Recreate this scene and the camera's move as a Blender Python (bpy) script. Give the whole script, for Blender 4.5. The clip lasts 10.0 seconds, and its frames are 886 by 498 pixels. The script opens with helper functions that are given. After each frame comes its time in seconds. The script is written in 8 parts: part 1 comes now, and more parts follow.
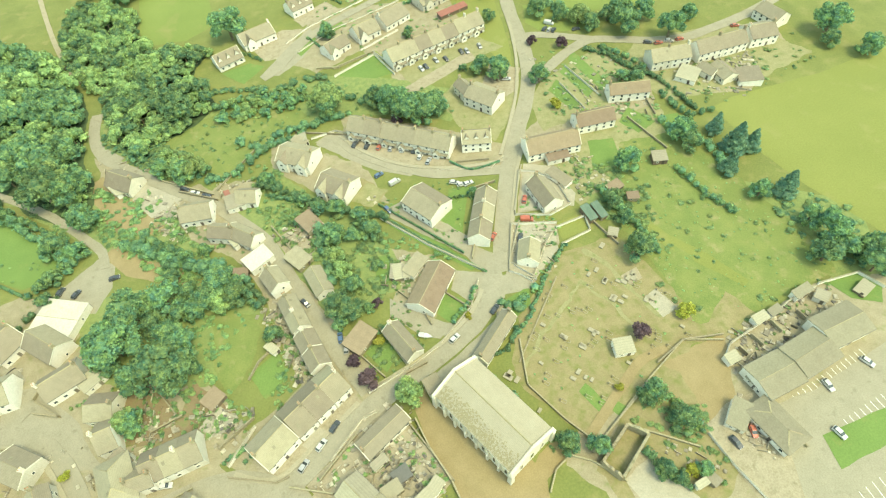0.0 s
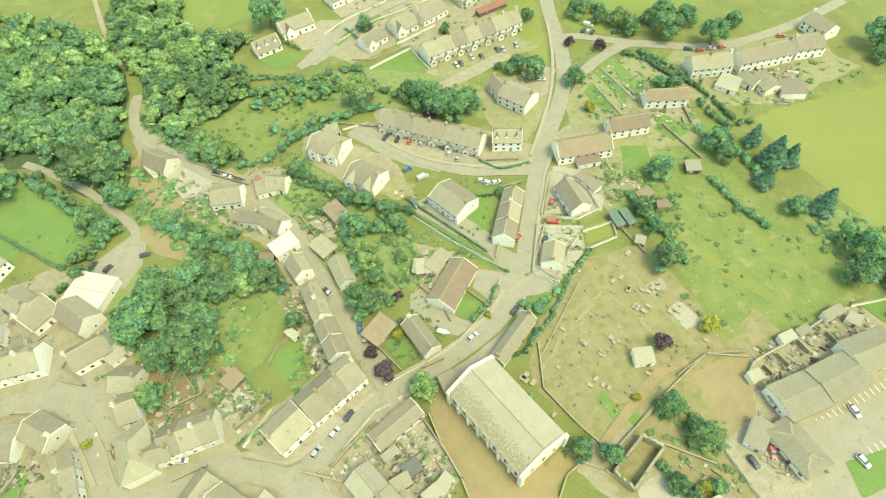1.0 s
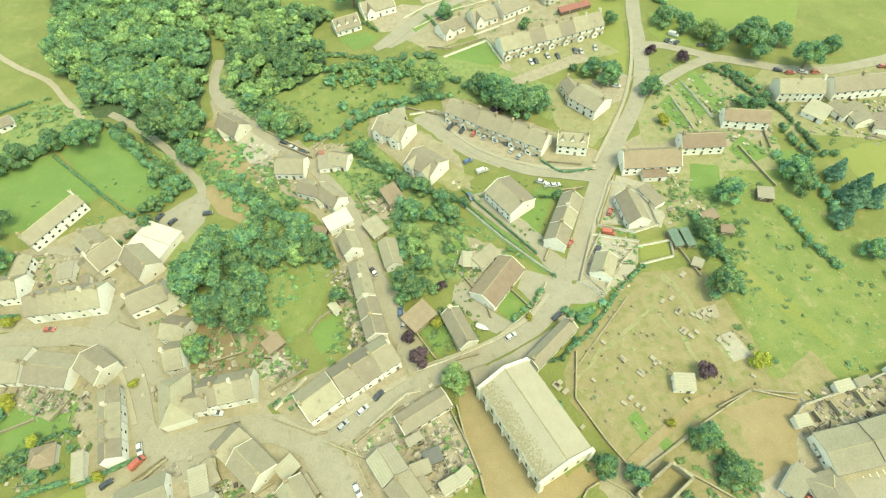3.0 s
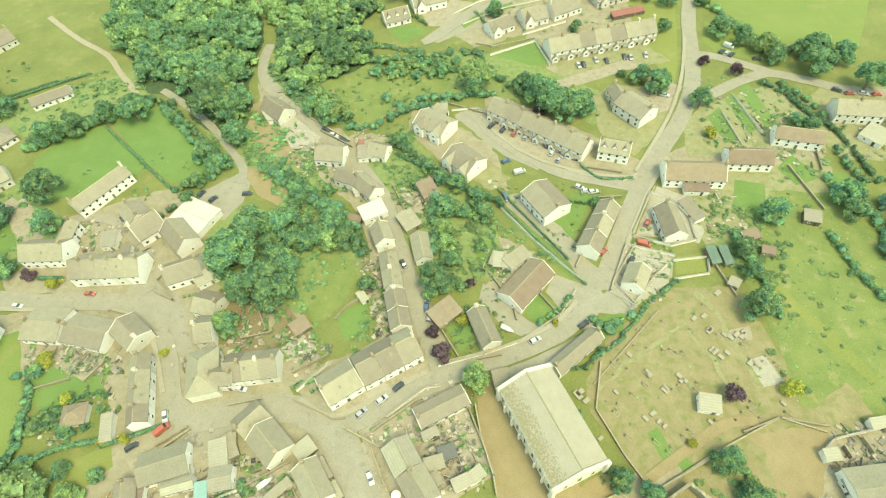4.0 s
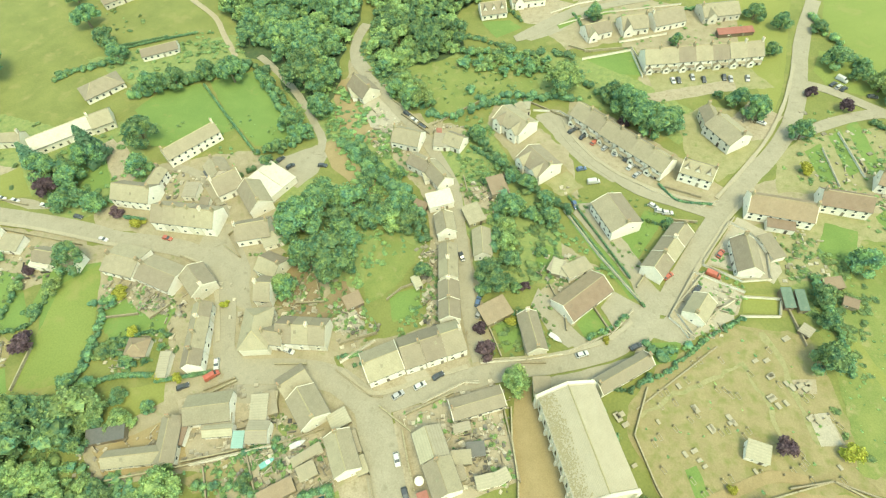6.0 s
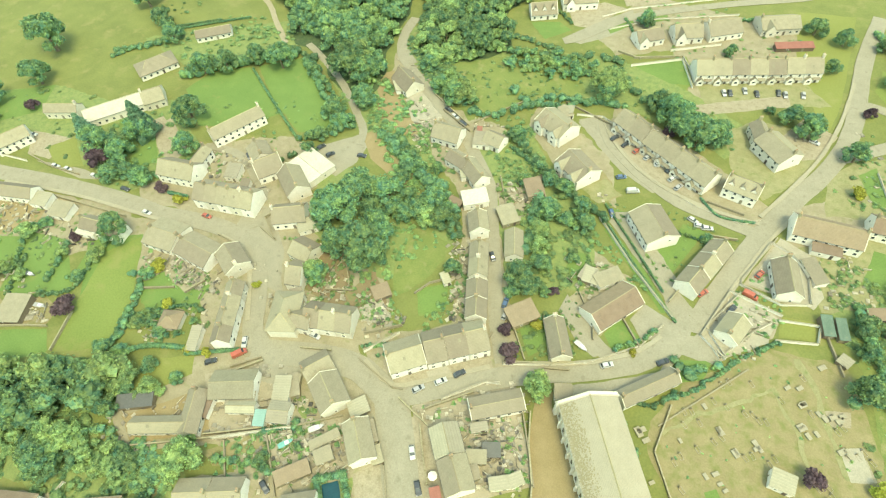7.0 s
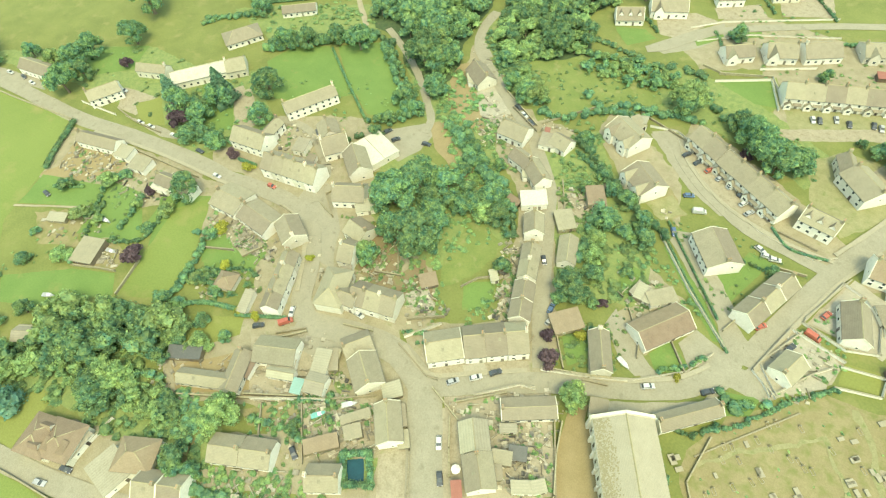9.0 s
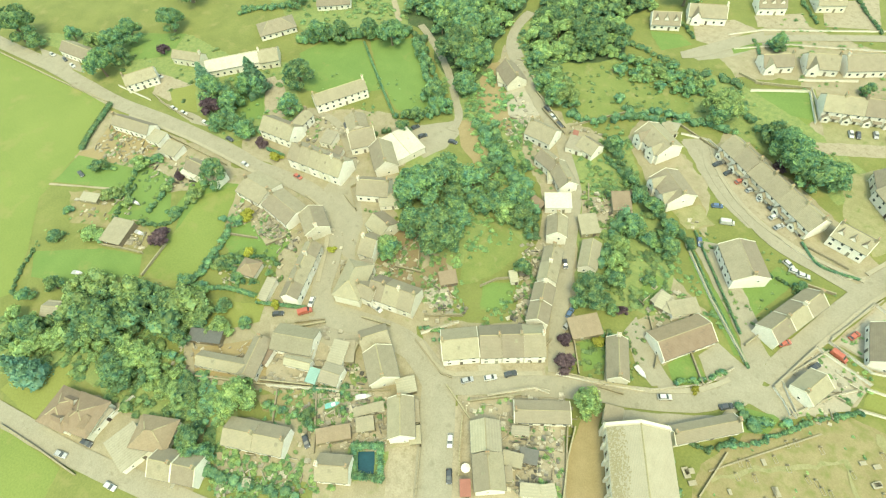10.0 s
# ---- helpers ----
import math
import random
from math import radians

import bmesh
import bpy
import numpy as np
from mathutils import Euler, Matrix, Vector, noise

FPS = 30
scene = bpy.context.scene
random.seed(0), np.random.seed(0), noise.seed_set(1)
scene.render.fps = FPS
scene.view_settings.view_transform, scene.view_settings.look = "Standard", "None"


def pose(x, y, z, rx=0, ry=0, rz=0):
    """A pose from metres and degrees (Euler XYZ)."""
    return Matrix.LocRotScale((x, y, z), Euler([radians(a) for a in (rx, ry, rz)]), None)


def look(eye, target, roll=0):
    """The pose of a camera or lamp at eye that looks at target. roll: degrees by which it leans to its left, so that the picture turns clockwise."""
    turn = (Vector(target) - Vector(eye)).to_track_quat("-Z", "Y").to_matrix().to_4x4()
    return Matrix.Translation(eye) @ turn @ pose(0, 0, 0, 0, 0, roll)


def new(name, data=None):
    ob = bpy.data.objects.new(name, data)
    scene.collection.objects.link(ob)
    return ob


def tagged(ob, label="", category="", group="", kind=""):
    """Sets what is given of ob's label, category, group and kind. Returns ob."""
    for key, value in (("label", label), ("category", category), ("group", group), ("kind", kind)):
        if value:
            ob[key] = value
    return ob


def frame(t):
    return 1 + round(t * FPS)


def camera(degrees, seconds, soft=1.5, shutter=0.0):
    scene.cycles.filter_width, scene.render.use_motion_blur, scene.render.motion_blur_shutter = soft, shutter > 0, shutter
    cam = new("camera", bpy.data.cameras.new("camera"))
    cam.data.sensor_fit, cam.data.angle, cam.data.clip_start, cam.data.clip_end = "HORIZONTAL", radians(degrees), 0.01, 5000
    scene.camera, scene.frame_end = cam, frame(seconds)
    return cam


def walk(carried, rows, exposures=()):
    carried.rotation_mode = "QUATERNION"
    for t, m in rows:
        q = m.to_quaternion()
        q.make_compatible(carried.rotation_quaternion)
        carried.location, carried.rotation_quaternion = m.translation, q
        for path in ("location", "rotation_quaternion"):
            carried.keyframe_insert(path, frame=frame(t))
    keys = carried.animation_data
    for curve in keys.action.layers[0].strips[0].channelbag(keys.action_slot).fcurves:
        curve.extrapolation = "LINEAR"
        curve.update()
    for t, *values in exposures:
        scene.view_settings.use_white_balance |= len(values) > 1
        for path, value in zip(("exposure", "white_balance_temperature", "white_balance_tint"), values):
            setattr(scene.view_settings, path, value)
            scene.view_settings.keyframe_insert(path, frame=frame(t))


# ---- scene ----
# camera: a drone hovering high over the village, turning to its left
cam = camera(77.97, 10.0, soft=1.2)
EYE = 165
PATH = [
    (0.0, pose(0, 0, EYE, 35.53, 3.96, -3.80)),
    (0.5, pose(0, 0, EYE, 35.52, 3.95, -1.68)),
    (1.0, pose(0, 0, EYE, 35.50, 3.91, 0.55)),
    (1.5, pose(0, 0, EYE, 35.52, 3.82, 3.18)),
    (2.0, pose(0, 0, EYE, 35.50, 3.74, 5.70)),
    (2.5, pose(0, 0, EYE, 35.42, 3.73, 7.53)),
    (4.0, pose(0, 0, EYE, 35.39, 3.67, 15.40)),
    (4.5, pose(0, 0, EYE, 35.46, 3.67, 18.38)),
    (5.0, pose(0, 0, EYE, 35.45, 3.67, 21.04)),
    (5.5, pose(0, 0, EYE, 35.44, 3.64, 23.56)),
    (7.0, pose(0, 0, EYE, 35.53, 3.69, 31.81)),
    (7.5, pose(0, 0, EYE, 35.52, 3.74, 34.37)),
    (8.0, pose(0, 0, EYE, 35.52, 3.80, 36.76)),
    (8.5, pose(0, 0, EYE, 35.51, 3.85, 38.94)),
    (9.0, pose(0, 0, EYE, 35.51, 3.86, 40.88)),
    (9.5, pose(0, 0, EYE, 35.52, 3.91, 42.76)),
    (10.0, pose(0, 0, EYE, 35.55, 3.97, 44.53)),
]
walk(cam, PATH, exposures=[(0.0, 1.66, 10500, -15.5), (10.0, 1.66, 10500, -15.5)])

# overcast daylight: wide soft sun behind the camera and a bright sky
world = bpy.data.worlds.new("overcast_sky")
world.use_nodes = True
scene.world = world
nt = world.node_tree
bg = nt.nodes["Background"]
sky = nt.nodes.new("ShaderNodeTexSky")
sky.sky_type = "NISHITA"
sky.sun_disc = False
sky.sun_elevation = radians(63)
sky.sun_rotation = radians(125)
nt.links.new(sky.outputs[0], bg.inputs[0])
bg.inputs[1].default_value = 0.225
sun = new("sun", bpy.data.lights.new("sun", "SUN"))
sun.data.energy, sun.data.angle, sun.data.color = 1.0, radians(18), (1.0, 0.98, 0.94)
sun.matrix_basis = look((80, -55, 190), (0, 0, 0))
rng = random.Random(7)


# ---- materials ----
def material(name, dark, light, size=2.0, fine=0.25, rough=0.85, bump=0.3, world_space=True, vary=0.0, spots=None, rows=0.0, metal=0.0, detail=6.0, spec=0.3, spread=0.18):
    """Two-scale mottled surface; vary: object-to-object tone; rows: height of tile courses; spots: (colour, size, amount) of stains."""
    m = bpy.data.materials.new(name)
    m.use_nodes = True
    t = m.node_tree
    n, link = t.nodes, t.links.new
    b = n["Principled BSDF"]
    b.inputs["Roughness"].default_value, b.inputs["Metallic"].default_value = rough, metal
    b.inputs["Specular IOR Level"].default_value = spec
    if world_space:
        co = n.new("ShaderNodeNewGeometry").outputs["Position"]
    else:
        co = n.new("ShaderNodeTexCoord").outputs["Object"]

    def noise_at(s, det=detail):
        q = n.new("ShaderNodeTexNoise")
        q.inputs["Scale"].default_value, q.inputs["Detail"].default_value, q.inputs["Roughness"].default_value = s, det, 0.62
        link(co, q.inputs["Vector"])
        return q.outputs["Fac"]

    def mix(fac, a, c, kind="MIX"):
        q = n.new("ShaderNodeMix")
        q.data_type, q.blend_type = "RGBA", kind
        for slot, v in ((0, fac), (6, a), (7, c)):
            if isinstance(v, (tuple, float, int)):
                q.inputs[slot].default_value = v if not isinstance(v, tuple) else (*v, 1)
            else:
                link(v, q.inputs[slot])
        return q.outputs[2]

    def ramp(fac, lo, hi):
        q = n.new("ShaderNodeMapRange")
        q.inputs[1].default_value, q.inputs[2].default_value = lo, hi
        link(fac, q.inputs[0])
        return q.outputs[0]

    col = mix(ramp(noise_at(1.0 / size), 0.5 - spread, 0.5 + spread), dark, light)
    tone = ramp(noise_at(1.0 / fine, 3.0), 0.25, 0.75)
    col = mix(0.35, col, mix(tone, tuple(c * 0.62 for c in dark), tuple(min(1, c * 1.2) for c in light)))
    if spots:
        col = mix(ramp(noise_at(1.0 / spots[1]), 1 - spots[2], 1.2 - spots[2]), col, spots[0])
    height = noise_at(1.0 / fine, 4.0)
    if rows:
        wave = n.new("ShaderNodeTexWave")
        wave.bands_direction, wave.wave_profile = "Y", "SAW"
        wave.inputs["Scale"].default_value = 0.314 / rows
        wave.inputs["Distortion"].default_value = 0.4
        link(co, wave.inputs["Vector"])
        col = mix(0.22, col, mix(wave.outputs["Fac"], tuple(c * 0.55 for c in dark), light))
        height = wave.outputs["Fac"]
    if vary:
        info = n.new("ShaderNodeObjectInfo").outputs["Random"]
        q = n.new("ShaderNodeHueSaturation")
        link(ramp(info, 0, 1), q.inputs["Value"])
        q.inputs["Value"].default_value = 1
        mr = n.new("ShaderNodeMapRange")
        mr.inputs[3].default_value, mr.inputs[4].default_value = 1 - vary, 1 + vary
        link(info, mr.inputs[0])
        link(mr.outputs[0], q.inputs["Value"])
        mh = n.new("ShaderNodeMapRange")
        mh.inputs[3].default_value, mh.inputs[4].default_value = 0.5 - vary * 0.07, 0.5 + vary * 0.07
        link(info, mh.inputs[0])
        link(mh.outputs[0], q.inputs["Hue"])
        link(col, q.inputs["Color"])
        col = q.outputs["Color"]
    link(col, b.inputs["Base Color"])
    if bump:
        q = n.new("ShaderNodeBump")
        q.inputs["Strength"].default_value, q.inputs["Distance"].default_value = bump, 0.05
        link(height, q.inputs["Height"])
        link(q.outputs[0], b.inputs["Normal"])
    return m


def leaf_material(name, dark, light, vary=0.3):
    m = material(name, dark, light, 2.2, 0.5, 0.75, 0.0, True, vary, spec=0.2, spread=0.13)
    t = m.node_tree
    b = t.nodes["Principled BSDF"]
    isl = t.nodes.new("ShaderNodeNewGeometry").outputs["Random Per Island"]
    mr = t.nodes.new("ShaderNodeMapRange")
    mr.inputs[3].default_value, mr.inputs[4].default_value = 0.62, 1.4
    t.links.new(isl, mr.inputs[0])
    q = t.nodes.new("ShaderNodeHueSaturation")
    t.links.new(mr.outputs[0], q.inputs["Value"])
    src = b.inputs["Base Color"].links[0].from_socket
    t.links.new(src, q.inputs["Color"])
    t.links.new(q.outputs[0], b.inputs["Base Color"])
    thin = t.nodes.new("ShaderNodeBsdfTranslucent")
    t.links.new(q.outputs[0], thin.inputs["Color"])
    both = t.nodes.new("ShaderNodeMixShader")
    both.inputs[0].default_value = 0.36
    t.links.new(b.outputs[0], both.inputs[1])
    t.links.new(thin.outputs[0], both.inputs[2])
    t.links.new(both.outputs[0], t.nodes["Material Output"].inputs["Surface"])
    return m


M = {
    "grass": material("grass", (0.109, 0.128, 0.038), (0.175, 0.185, 0.059), 14, 0.7, 0.95, 0.5, spots=((0.208, 0.189, 0.076), 9, 0.46)),
    "meadow": material("meadow", (0.128, 0.166, 0.044), (0.170, 0.204, 0.058), 30, 0.6, 0.95, 0.4, spots=((0.206, 0.192, 0.073), 14, 0.45)),
    "garden": material("mixed_garden_ground", (0.175, 0.172, 0.075), (0.262, 0.240, 0.130), 3.5, 0.5, 0.95, 0.6, spots=((0.128, 0.160, 0.052), 3.0, 0.46)),
    "pasture": material("pasture", (0.150, 0.168, 0.046), (0.192, 0.202, 0.060), 40, 0.6, 0.95, 0.4, spots=((0.215, 0.205, 0.078), 12, 0.42)),
    "lawn": material("lawn", (0.098, 0.158, 0.043), (0.138, 0.202, 0.058), 10, 0.5, 0.95, 0.3, spots=((0.18, 0.19, 0.065), 6, 0.42)),
    "rough": material("rough_grass", (0.10, 0.145, 0.04), (0.185, 0.20, 0.065), 7, 0.5, 0.95, 0.7, spots=((0.26, 0.22, 0.11), 5, 0.45)),
    "drygrass": material("dry_grass", (0.189, 0.156, 0.077), (0.250, 0.212, 0.110), 6, 0.5, 0.95, 0.5, spots=((0.150, 0.155, 0.055), 3.5, 0.53)),
    "asphalt": material("worn_asphalt", (0.222, 0.200, 0.140), (0.270, 0.245, 0.176), 5, 0.4, 0.9, 0.2, spots=((0.162, 0.143, 0.097), 3, 0.42)),
    "concrete": material("pale_concrete", (0.221, 0.188, 0.124), (0.314, 0.271, 0.187), 3, 0.5, 0.9, 0.3, spots=((0.167, 0.142, 0.084), 2.2, 0.46)),
    "pavement": material("pale_paving", (0.252, 0.225, 0.155), (0.315, 0.284, 0.202), 2, 0.4, 0.9, 0.3, spots=((0.22, 0.19, 0.114), 2, 0.42)),
    "paving": material("pale_swept_concrete", (0.265, 0.24, 0.175), (0.335, 0.305, 0.23), 2.5, 0.4, 0.9, 0.3, spots=((0.26, 0.23, 0.15), 2.4, 0.42)),
    "gravel": material("gravel", (0.23, 0.195, 0.125), (0.32, 0.275, 0.19), 3, 0.3, 0.95, 0.6, spots=((0.17, 0.165, 0.07), 3, 0.40)),
    "dirt": material("sandy_earth", (0.21, 0.16, 0.08), (0.262, 0.205, 0.108), 6, 0.4, 0.95, 0.4, spots=((0.19, 0.155, 0.075), 4, 0.40)),
    "soil": material("garden_soil", (0.149, 0.105, 0.06), (0.219, 0.17, 0.095), 3, 0.4, 0.95, 0.6, spots=((0.102, 0.15, 0.045), 3, 0.46)),
    "under": material("undergrowth", (0.10, 0.15, 0.055), (0.215, 0.24, 0.085), 2.2, 0.5, 0.95, 0.8, spots=((0.22, 0.215, 0.09), 3.5, 0.44)),
    "yard": material("yard_ground", (0.199, 0.167, 0.101), (0.291, 0.255, 0.169), 4, 0.4, 0.95, 0.6, spots=((0.131, 0.157, 0.048), 3.2, 0.43)),
    # leaf litter with the shade under closed crowns put into its near-black colour
    "shaded_litter": material("woodland_floor", (0.030, 0.055, 0.026), (0.075, 0.105, 0.042), 2.0, 0.4, 0.95, 0.8, spots=((0.10, 0.085, 0.05), 3, 0.40)),
    "water": material("dark_pond_water", (0.006, 0.040, 0.050), (0.010, 0.060, 0.070), 3, 0.6, 0.08, 0.1, spec=0.5),
    "white": material("white_render", (0.58, 0.545, 0.45), (0.69, 0.655, 0.56), 1.5, 0.3, 0.85, 0.2, False, 0.06, spots=((0.44, 0.41, 0.31), 1.6, 0.36)),
    "cream": material("cream_render", (0.45, 0.415, 0.32), (0.56, 0.52, 0.415), 1.5, 0.3, 0.85, 0.2, False, 0.12, spots=((0.42, 0.37, 0.26), 1.6, 0.38)),
    "stone": material("rubble_stone", (0.18, 0.155, 0.097), (0.31, 0.27, 0.176), 0.6, 0.2, 0.9, 0.8, False, 0.15, spots=((0.14, 0.13, 0.062), 1.1, 0.44)),
    "slate": material("weathered_slate", (0.188, 0.163, 0.110), (0.262, 0.228, 0.157), 2.4, 0.35, 0.75, 0.5, False, 0.2, spots=((0.235, 0.205, 0.119), 1.1, 0.38), rows=0.35),
    "grey": material("grey_flat_roof", (0.17, 0.152, 0.102), (0.21, 0.19, 0.13), 4, 0.5, 0.75, 0.3, False, 0.1, spots=((0.165, 0.14, 0.084), 2.5, 0.40)),
    "tile": material("brown_roof_tile", (0.176, 0.127, 0.082), (0.233, 0.176, 0.120), 2.4, 0.35, 0.8, 0.5, False, 0.14, spots=((0.142, 0.118, 0.080), 1.6, 0.44), rows=0.35),
    "pale": material("pale_sheet_roof", (0.238, 0.214, 0.145), (0.312, 0.287, 0.205), 3, 0.4, 0.75, 0.3, False, 0.15, spots=((0.216, 0.184, 0.114), 2.0, 0.40), rows=0.8),
    "felt": material("green_felt_roof", (0.07, 0.11, 0.08), (0.12, 0.165, 0.12), 2, 0.3, 0.8, 0.3, False, 0.1, spots=((0.17, 0.18, 0.12), 1.5, 0.42)),
    "teal_sheet": material("teal_sheet_roof", (0.15, 0.25, 0.21), (0.2, 0.31, 0.26), 2, 0.3, 0.6, 0.2, False, 0.1, rows=0.5),
    "ridge": material("ridge_tile", (0.225, 0.19, 0.114), (0.30, 0.255, 0.158), 1, 0.3, 0.85, 0.2, False, 0.15),
    "glass": material("window_glass", (0.03, 0.04, 0.04), (0.06, 0.07, 0.07), 1.0, 0.4, 0.08, 0.0, False, 0.2, spec=0.6),
    "frame": material("white_frame", (0.66, 0.65, 0.56), (0.76, 0.75, 0.66), 0.6, 0.1, 0.5, 0.0, False),
    "barge": material("weathered_bargeboard", (0.48, 0.45, 0.34), (0.60, 0.57, 0.45), 0.6, 0.1, 0.7, 0.1, False),
    "whiteroof": material("white_roof_sheet", (0.375, 0.352, 0.28), (0.45, 0.425, 0.34), 4, 0.5, 0.8, 0.2, False, 0.1, spots=((0.30, 0.27, 0.19), 2.5, 0.42)),
    "redsheet": material("faded_red_sheet", (0.22, 0.085, 0.06), (0.28, 0.12, 0.09), 2, 0.3, 0.7, 0.1, False, 0.05),
    "door": material("painted_door", (0.10, 0.09, 0.07), (0.16, 0.13, 0.10), 0.8, 0.1, 0.5, 0.1, False, 0.6),
    "gutter": material("dark_gutter", (0.09, 0.09, 0.08), (0.14, 0.14, 0.12), 0.8, 0.1, 0.5, 0.0, False, 0.3),
    "clay": material("clay_pot", (0.34, 0.18, 0.10), (0.44, 0.26, 0.15), 0.4, 0.1, 0.8, 0.1, False, 0.2),
    "timber": material("weathered_timber", (0.14, 0.11, 0.07), (0.24, 0.195, 0.13), 0.8, 0.08, 0.85, 0.4, False, 0.35, rows=0.15),
    "bark": material("bark", (0.10, 0.08, 0.05), (0.19, 0.15, 0.10), 0.5, 0.1, 0.9, 0.6, False, 0.2),
    "tyre": material("tyre_rubber", (0.02, 0.02, 0.02), (0.035, 0.035, 0.035), 0.3, 0.05, 0.9, 0.2, False),
    "rim": material("wheel_rim", (0.35, 0.35, 0.35), (0.5, 0.5, 0.5), 0.3, 0.05, 0.3, 0.0, False, metal=0.8),
    "lamp_lens": material("light_lens", (0.6, 0.58, 0.55), (0.75, 0.74, 0.7), 0.3, 0.05, 0.2, 0.0, False),
    "tail_lens": material("tail_lens", (0.35, 0.03, 0.02), (0.45, 0.05, 0.03), 0.3, 0.05, 0.2, 0.0, False),
    "leaf": leaf_material("leaf", (0.036, 0.152, 0.128), (0.250, 0.350, 0.126), 0.2),
    "leaf_light": leaf_material("leaf_light", (0.115, 0.225, 0.118), (0.330, 0.410, 0.150), 0.15),
    "leaf_dark": leaf_material("leaf_copper", (0.085, 0.055, 0.075), (0.14, 0.095, 0.10), 0.2),
    "leaf_yellow": leaf_material("leaf_yellow", (0.25, 0.265, 0.05), (0.40, 0.39, 0.085), 0.15),
    "needle": leaf_material("needle", (0.060, 0.180, 0.145), (0.200, 0.300, 0.165), 0.2),
    "shrub": leaf_material("shrub_leaf", (0.075, 0.180, 0.098), (0.255, 0.335, 0.120), 0.18),
    "junk": leaf_material("yard_clutter", (0.24, 0.205, 0.14), (0.50, 0.46, 0.36), 0.1),
    "junk_dark": leaf_material("dark_clutter", (0.10, 0.10, 0.09), (0.22, 0.2, 0.17), 0.1),
    "hedge": leaf_material("hedge_leaf", (0.056, 0.168, 0.120), (0.205, 0.310, 0.135), 0.25),
}
PAINT = {
    "white": ((0.38, 0.38, 0.35), (0.45, 0.45, 0.42)), "silver": ((0.27, 0.27, 0.26), (0.33, 0.33, 0.32)), "dark": ((0.03, 0.035, 0.04), (0.06, 0.065, 0.07)),
    "red": ((0.30, 0.075, 0.05), (0.38, 0.11, 0.075)), "blue": ((0.05, 0.09, 0.16), (0.08, 0.13, 0.22)), "teal": ((0.10, 0.28, 0.24), (0.16, 0.36, 0.30)),
}
for k, (a, b) in PAINT.items():
    M["paint_" + k] = material("car_paint_" + k, a, b, 1.5, 0.4, 0.3, 0.0, False, 0.05, spec=0.5)


# ---- mesh building ----
class Shape:
    """Collects boxes, prisms and sheets of one part."""

    def __init__(self):
        self.v, self.f = [], []

    def poly(self, verts, faces):
        k = len(self.v)
        self.v += [tuple(p) for p in verts]
        self.f += [tuple(i + k for i in f) for f in faces]
        return self

    def box(self, x, y, z, sx, sy, sz, turn=0.0, taper=1.0):
        """A box whose base centre is x, y, z."""
        c, s = math.cos(turn), math.sin(turn)
        vs = []
        for k, t in ((0, 1.0), (1, taper)):
            for a, b in ((-1, -1), (1, -1), (1, 1), (-1, 1)):
                px, py = a * sx / 2 * t, b * sy / 2 * t
                vs.append((x + c * px - s * py, y + s * px + c * py, z + k * sz))
        return self.poly(vs, [(3, 2, 1, 0), (4, 5, 6, 7), (0, 1, 5, 4), (1, 2, 6, 5), (2, 3, 7, 6), (3, 0, 4, 7)])

    def extrude_x(self, profile, x0, x1):
        """A closed profile of (y, z) drawn from x0 to x1."""
        n = len(profile)
        vs = [(x0, y, z) for y, z in profile] + [(x1, y, z) for y, z in profile]
        fs = [tuple(range(n - 1, -1, -1)), tuple(range(n, 2 * n))]
        fs += [(i, (i + 1) % n, n + (i + 1) % n, n + i) for i in range(n)]
        return self.poly(vs, fs)

    def tube(self, pts, radii, sides=6):
        vs, fs = [], []
        for (p, r) in zip(pts, radii):
            for k in range(sides):
                a = k * 2 * math.pi / sides
                vs.append((p[0] + r * math.cos(a), p[1] + r * math.sin(a), p[2]))
        for i in range(len(pts) - 1):
            for k in range(sides):
                a, b = i * sides + k, i * sides + (k + 1) % sides
                fs.append((a, b, b + sides, a + sides))
        fs += [tuple(range(sides - 1, -1, -1)), tuple(range((len(pts) - 1) * sides, len(pts) * sides))]
        return self.poly(vs, fs)

    def mesh(self, name, mat, smooth=False):
        me = bpy.data.meshes.new(name)
        me.from_pydata(self.v, [], self.f)
        me.materials.append(M[mat])
        if smooth:
            me.polygons.foreach_set("use_smooth", [True] * len(me.polygons))
        me.update()
        return me


def part(name, shape, mat, parent, label="", at=None, smooth=False):
    me = shape if isinstance(shape, bpy.types.Mesh) else shape.mesh(name, mat, smooth)
    ob = new(name, me)
    ob.parent = parent
    if at is not None:
        ob.matrix_basis = at
    return tagged(ob, label)


def thing(name, m, label, category, group="", kind=""):
    ob = new(name)
    ob.empty_display_size = 0.3
    ob.matrix_basis = m
    return tagged(ob, label, category, group, kind)


CACHE = {}


def cached(key, make):
    if key not in CACHE:
        CACHE[key] = make()
    return CACHE[key]


# ---- the setting: one ground sheet, roads and plots on it ----
def ground():
    bm = bmesh.new()
    bmesh.ops.create_grid(bm, x_segments=24, y_segments=24, size=2500)
    me = bpy.data.meshes.new("ground")
    bm.to_mesh(me)
    me.materials.append(M["grass"])
    tagged(new("ground", me), "rough green and yellowish grass ground", "ground", kind="structure")


